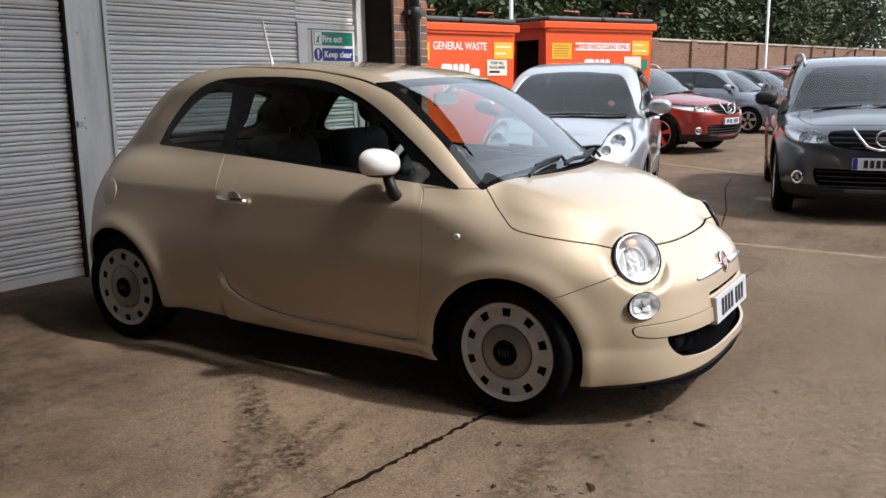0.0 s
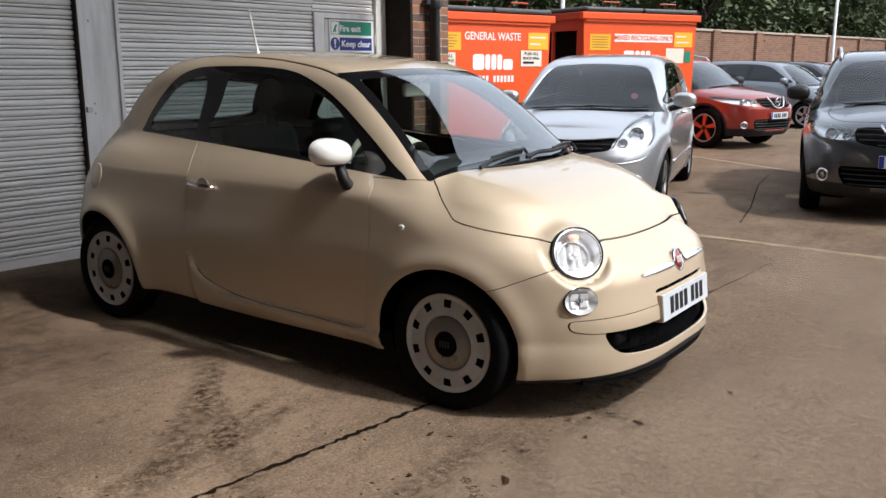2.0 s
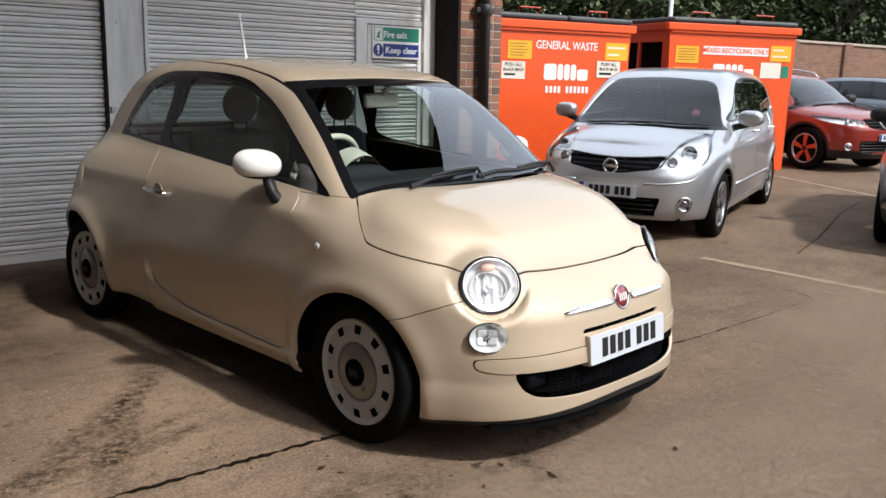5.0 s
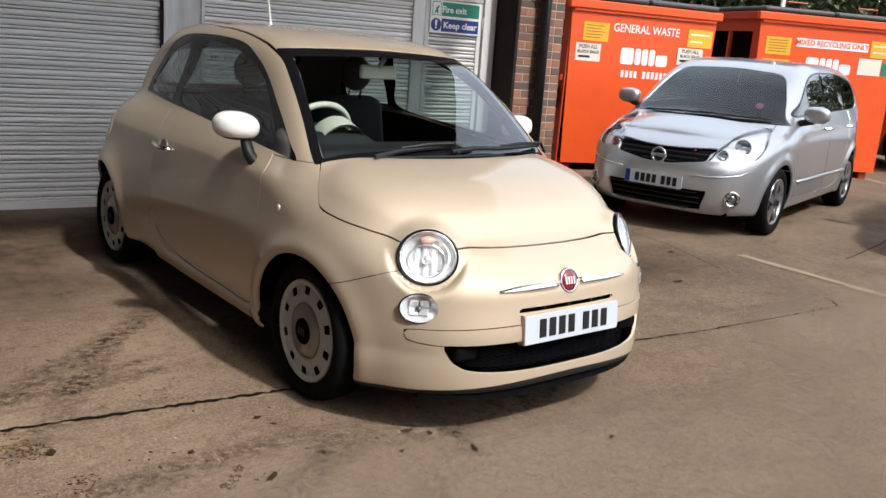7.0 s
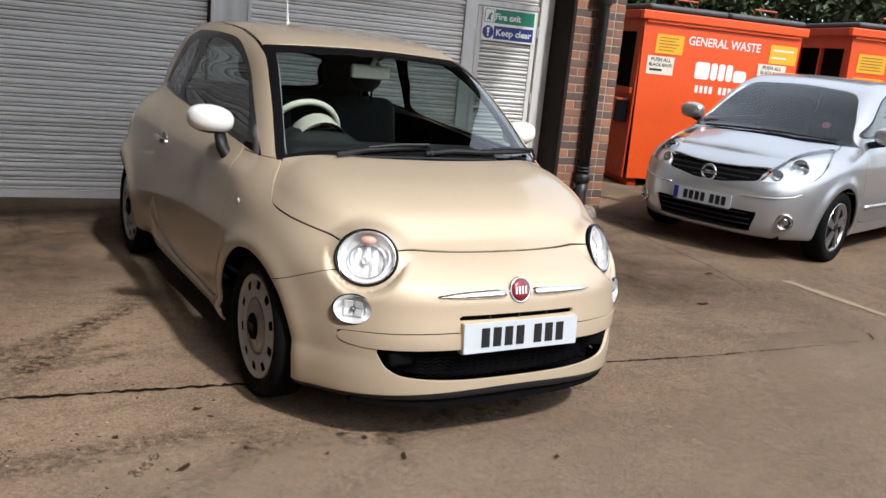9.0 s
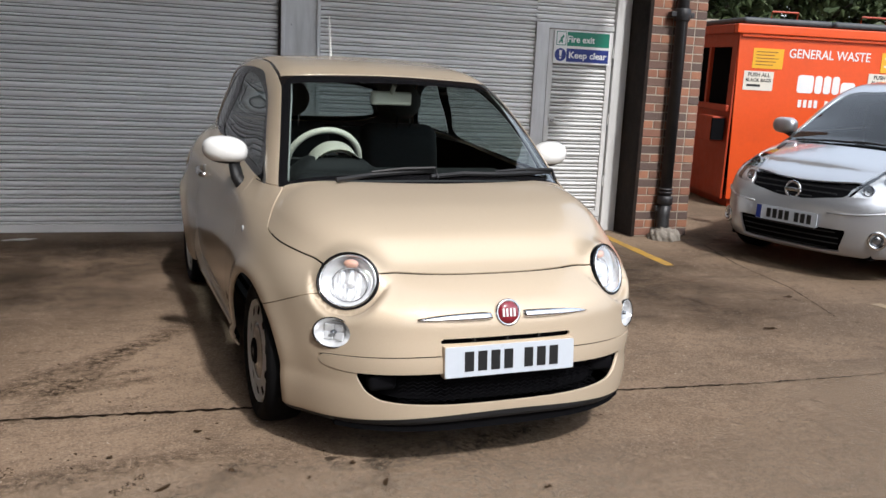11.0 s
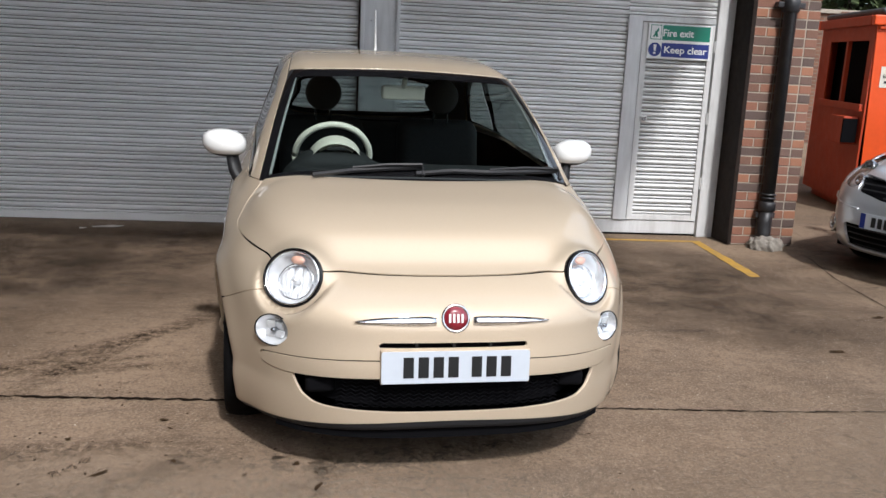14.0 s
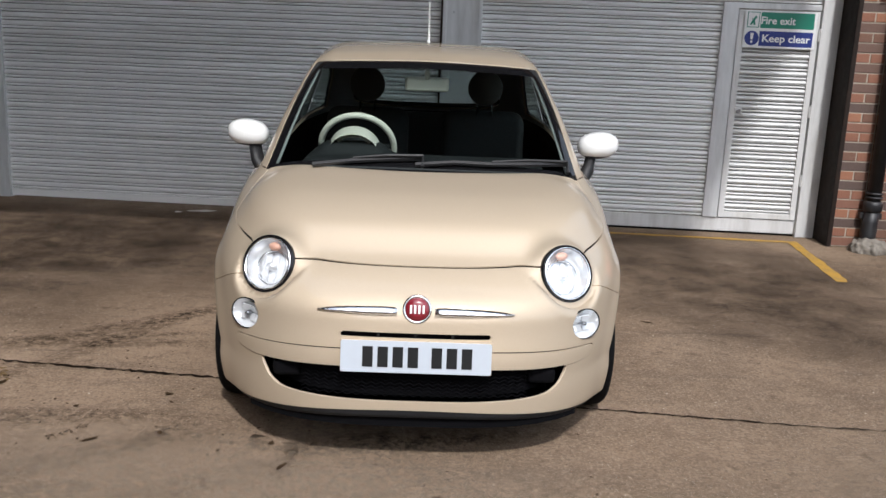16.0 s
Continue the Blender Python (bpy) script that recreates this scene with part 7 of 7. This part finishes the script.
strip_ = part("label", box((0.56, -0.006, 1.745), (1.66, -0.0015, 1.86)), "sign_white", b2)
writing("bin_lettering", "MIXED RECYCLING ONLY", 0.068, "orange", strip_, pose(1.11, -0.0075, 1.803), stretch=0.98, fatten=0.002)
sticker(b2, 0.12, 1.62, 0.37, 0.23, "yellow_label", 5, "label_ink")
sticker(b2, 1.70, 1.68, 0.36, 0.22, "yellow_label", 2, "white_label")
sticker(b2, 1.55, 1.44, 0.35, 0.22, "white_label", 2, "white_label")
part("label", box((1.92, -0.006, 1.45), (2.04, -0.0015, 1.62)), "green", b2)
sticker(b2, 0.10, 1.36, 0.40, 0.20, "yellow_label", 4, "label_ink")
logo = 0.75
for w in (0.19, 0.085, 0.085, 0.085, 0.17):
    part("logo_shape", panel([(p + logo, q + 1.42) for p, q in round_rect(0, 0, w, 0.20 if w != 0.17 else 0.14, 0.035)], 0.003, pose(0, -0.0035, 0)), "sign_white", b2)
    logo += w + 0.018

# ---- distance: boundary wall, trees, lamp posts ----
FARWALL = pose(35.0, 6.8, 0, 0, 0, -12)
bw = part("boundary_wall", box((-32, 0, 0), (38, 0.3, 2.62)), "wall_brick")
bw.matrix_world = FARWALL
tagged(bw, "long brown brick boundary wall with piers", "wall", kind="structure")
for i in range(22):
    part("wall_pier", box((-31 + i * 3.1, -0.11, 0), (-30.55 + i * 3.1, -0.001, 2.66)), "wall_brick", bw)
part("wall_coping", box((-32, -0.06, 2.621), (38, 0.36, 2.70), 0.01), "mortar", bw)
for x, y, h in ((29.6, 4.05, 9.0), (15.8, 7.2, 9.0)):
    lp = part("lamp_post", tube([(0, 0, 0), (0, 0, 1.2), (0, 0, 1.25), (0, 0, h)], 0.075, 12, taper=0.55), "post", smooth=True)
    lp.matrix_world = pose(x, y, 0)
    tagged(lp, "plain grey steel lamp post by the boundary wall", "lamp post", "lamp posts")
    part("post_base", lathe([(0.11, 0.0), (0.11, 1.1), (0.08, 1.2)], 16, "Z"), "post", lp)


def tree(x, y, high, spread, seed, lean=0.0):
    """A trunk with limbs and a crown of many small leaf clumps with gaps."""
    rng = random.Random(seed)
    t = thing("tree", pose(x, y, 0), "dense dark green tree behind the boundary wall", "tree", "trees behind the wall")
    bm = bmesh.new()
    tube([(0, 0, 0), (0.1 * lean, 0.05, high * 0.25), (0.25 * lean, 0, high * 0.5), (0.3 * lean, 0.1, high * 0.8)], 0.22, 8, bm, taper=0.3)
    tips = []
    for i in range(11):
        a, z = rng.uniform(0, 6.28), high * rng.uniform(0.22, 0.65)
        r = spread * rng.uniform(0.5, 0.95)
        tip = (r * math.cos(a), r * math.sin(a), z + high * rng.uniform(0.08, 0.3))
        tube([(0.1 * lean, 0, z), (tip[0] * 0.5, tip[1] * 0.5, (z + tip[2]) / 2 + 0.2), tip], 0.09, 5, bm, taper=0.3)
        tips.append(tip)
    part("trunk", bm, "bark", t)
    v, f = [], []
    n = 3200
    for i in range(n):
        if rng.random() < 0.55:
            cx, cy, cz = rng.choice(tips)
            s = spread * 0.42
            p = Vector((rng.gauss(cx, s), rng.gauss(cy, s), rng.gauss(cz, s * 0.8)))
        else:
            a, u = rng.uniform(0, 6.28), rng.random() ** 0.5
            p = Vector((spread * u * math.cos(a), spread * u * math.sin(a), high * rng.uniform(0.22, 1.0)))
        if p.z < high * 0.16:
            continue
        size = rng.uniform(0.16, 0.34)
        q = Euler((rng.uniform(-1, 1), rng.uniform(-1, 1), rng.uniform(0, 6.28))).to_matrix()
        for k in range(3):
            o = Vector((rng.gauss(0, 0.14), rng.gauss(0, 0.14), rng.gauss(0, 0.12)))
            base = len(v)
            for c in ((-0.5, 0, 0), (0, -0.28, 0.05), (0.5, 0, -0.04), (0, 0.28, 0.05)):
                v.append(p + o + q @ Vector(c) * size)
            f.append((base, base + 1, base + 2, base + 3))
    me = bpy.data.meshes.new("crown")
    me.from_pydata([tuple(a) for a in v], [], f)
    me.materials.append(M["leaf"])
    c = new("crown", me)
    c.parent = t
    tagged(c, "crown of many small leaves", kind="stuff")
    return t


def leaf_material(name, a, b_):
    m = material(name, a, 0.55, grain=0.0, spec=0.3)
    nt = m.node_tree
    geo = nt.nodes.new("ShaderNodeNewGeometry")
    x = nt.nodes.new("ShaderNodeMix")
    x.data_type = "RGBA"
    x.inputs["A"].default_value, x.inputs["B"].default_value = (*a, 1), (*b_, 1)
    nt.links.new(geo.outputs["Random Per Island"], x.inputs["Factor"])
    nt.links.new(x.outputs["Result"], nt.nodes["Principled BSDF"].inputs["Base Color"])
    return m


M["leaf"] = leaf_material("dark_leaves", (0.026, 0.040, 0.017), (0.085, 0.115, 0.046))
M["bark"] = material("bark", (0.06, 0.045, 0.035), 0.95, grain=0.4, scale=20, bump=0.01, bump_scale=15)
first = tree(8.0, 15.5, 8.5, 2.6, 3)
for i in range(14):
    u = -27 + i * 4.2
    p = FARWALL @ Vector((u, 3.0 + (i % 3) * 1.3, 0))
    if i % 3 == 0:
        tree(p.x, p.y, 8.5 + (i * 37 % 5) * 0.5, 2.9, 10 + i, lean=(i % 2) * 2 - 1)
    else:
        copy_thing(first, pose(p.x, p.y, 0, 0, 0, i * 77))
for i in range(10):
    p = FARWALL @ Vector((-26 + i * 5.6, 7.5, 0))
    copy_thing(first, pose(p.x, p.y, 0, 0, 0, i * 51))

# ---- unseen plain walls, added to hold skylight off the car and yard ----
# The dark, tall left wall is made up to darken the car's flank.
M["blocker_dark"] = material("dark_blocker_brick", (0.042, 0.031, 0.025), 0.9, grain=0.3, scale=12, stain=0.4, stain_scale=2, stain_color=(0.028, 0.022, 0.019), bump=0.004, bump_scale=60, spec=0.15)
for nm, m, lo, hi in (("wall_yard_left", pose(-4.75, -4, 0), (-0.3, -16, 0), (0, 7.0, 11.0)), ("wall_yard_back", pose(0, -20, 0), (-30, -0.3, 0), (60, 0, 4.5))):
    w = part(nm, box(lo, hi), "blocker_dark" if nm == "wall_yard_left" else "wall_brick")
    w.matrix_world = m
    tagged(w, "unseen plain brick wall added to block skylight", "wall", kind="structure")
back_house = part("wall_behind_bins", box((3.84, 3.4, 0), (5.6, 3.7, 6.0)), "wall_brick")
setting(back_house, "brick wall behind the pier and the bins", "wall")

# ---- bricks of the pier ----
def brick_data(w, mat):
    bm = box((0, 0, 0), (w, 0.10, 0.065), 0.004)
    me = bpy.data.meshes.new("brick")
    bm.to_mesh(me)
    bm.free()
    me.materials.append(M[mat])
    return me


STRETCHER, CLOSER, HEADER = brick_data(0.215, "brick"), brick_data(0.1025, "brick"), brick_data(0.1025, "brick_red")
SIDE = (STRETCHER, brick_data(0.215, "brick_red"))
for row in range(36):
    u = 3.288
    for data in (STRETCHER, STRETCHER, CLOSER) if row % 2 == 0 else (HEADER,) * 5:
        w = 0.215 if data is STRETCHER else 0.1025
        o = new("brick", data)
        o.parent = pier
        o.location = (u, -0.333 + random.uniform(-0.002, 0.002), 0.006 + row * 0.075)
        o.rotation_euler = (0, random.uniform(-0.006, 0.006), 0)
        u += w + 0.0108
    for k, v0 in enumerate((-0.23, -0.005, 0.22, 0.445, 0.67)):
        o = new("brick", SIDE[(row + k) % 2])
        o.parent = pier
        o.matrix_local = pose(3.845, v0 + 0.11 * (row % 2), 0.006 + row * 0.075, 0, 0, 90)
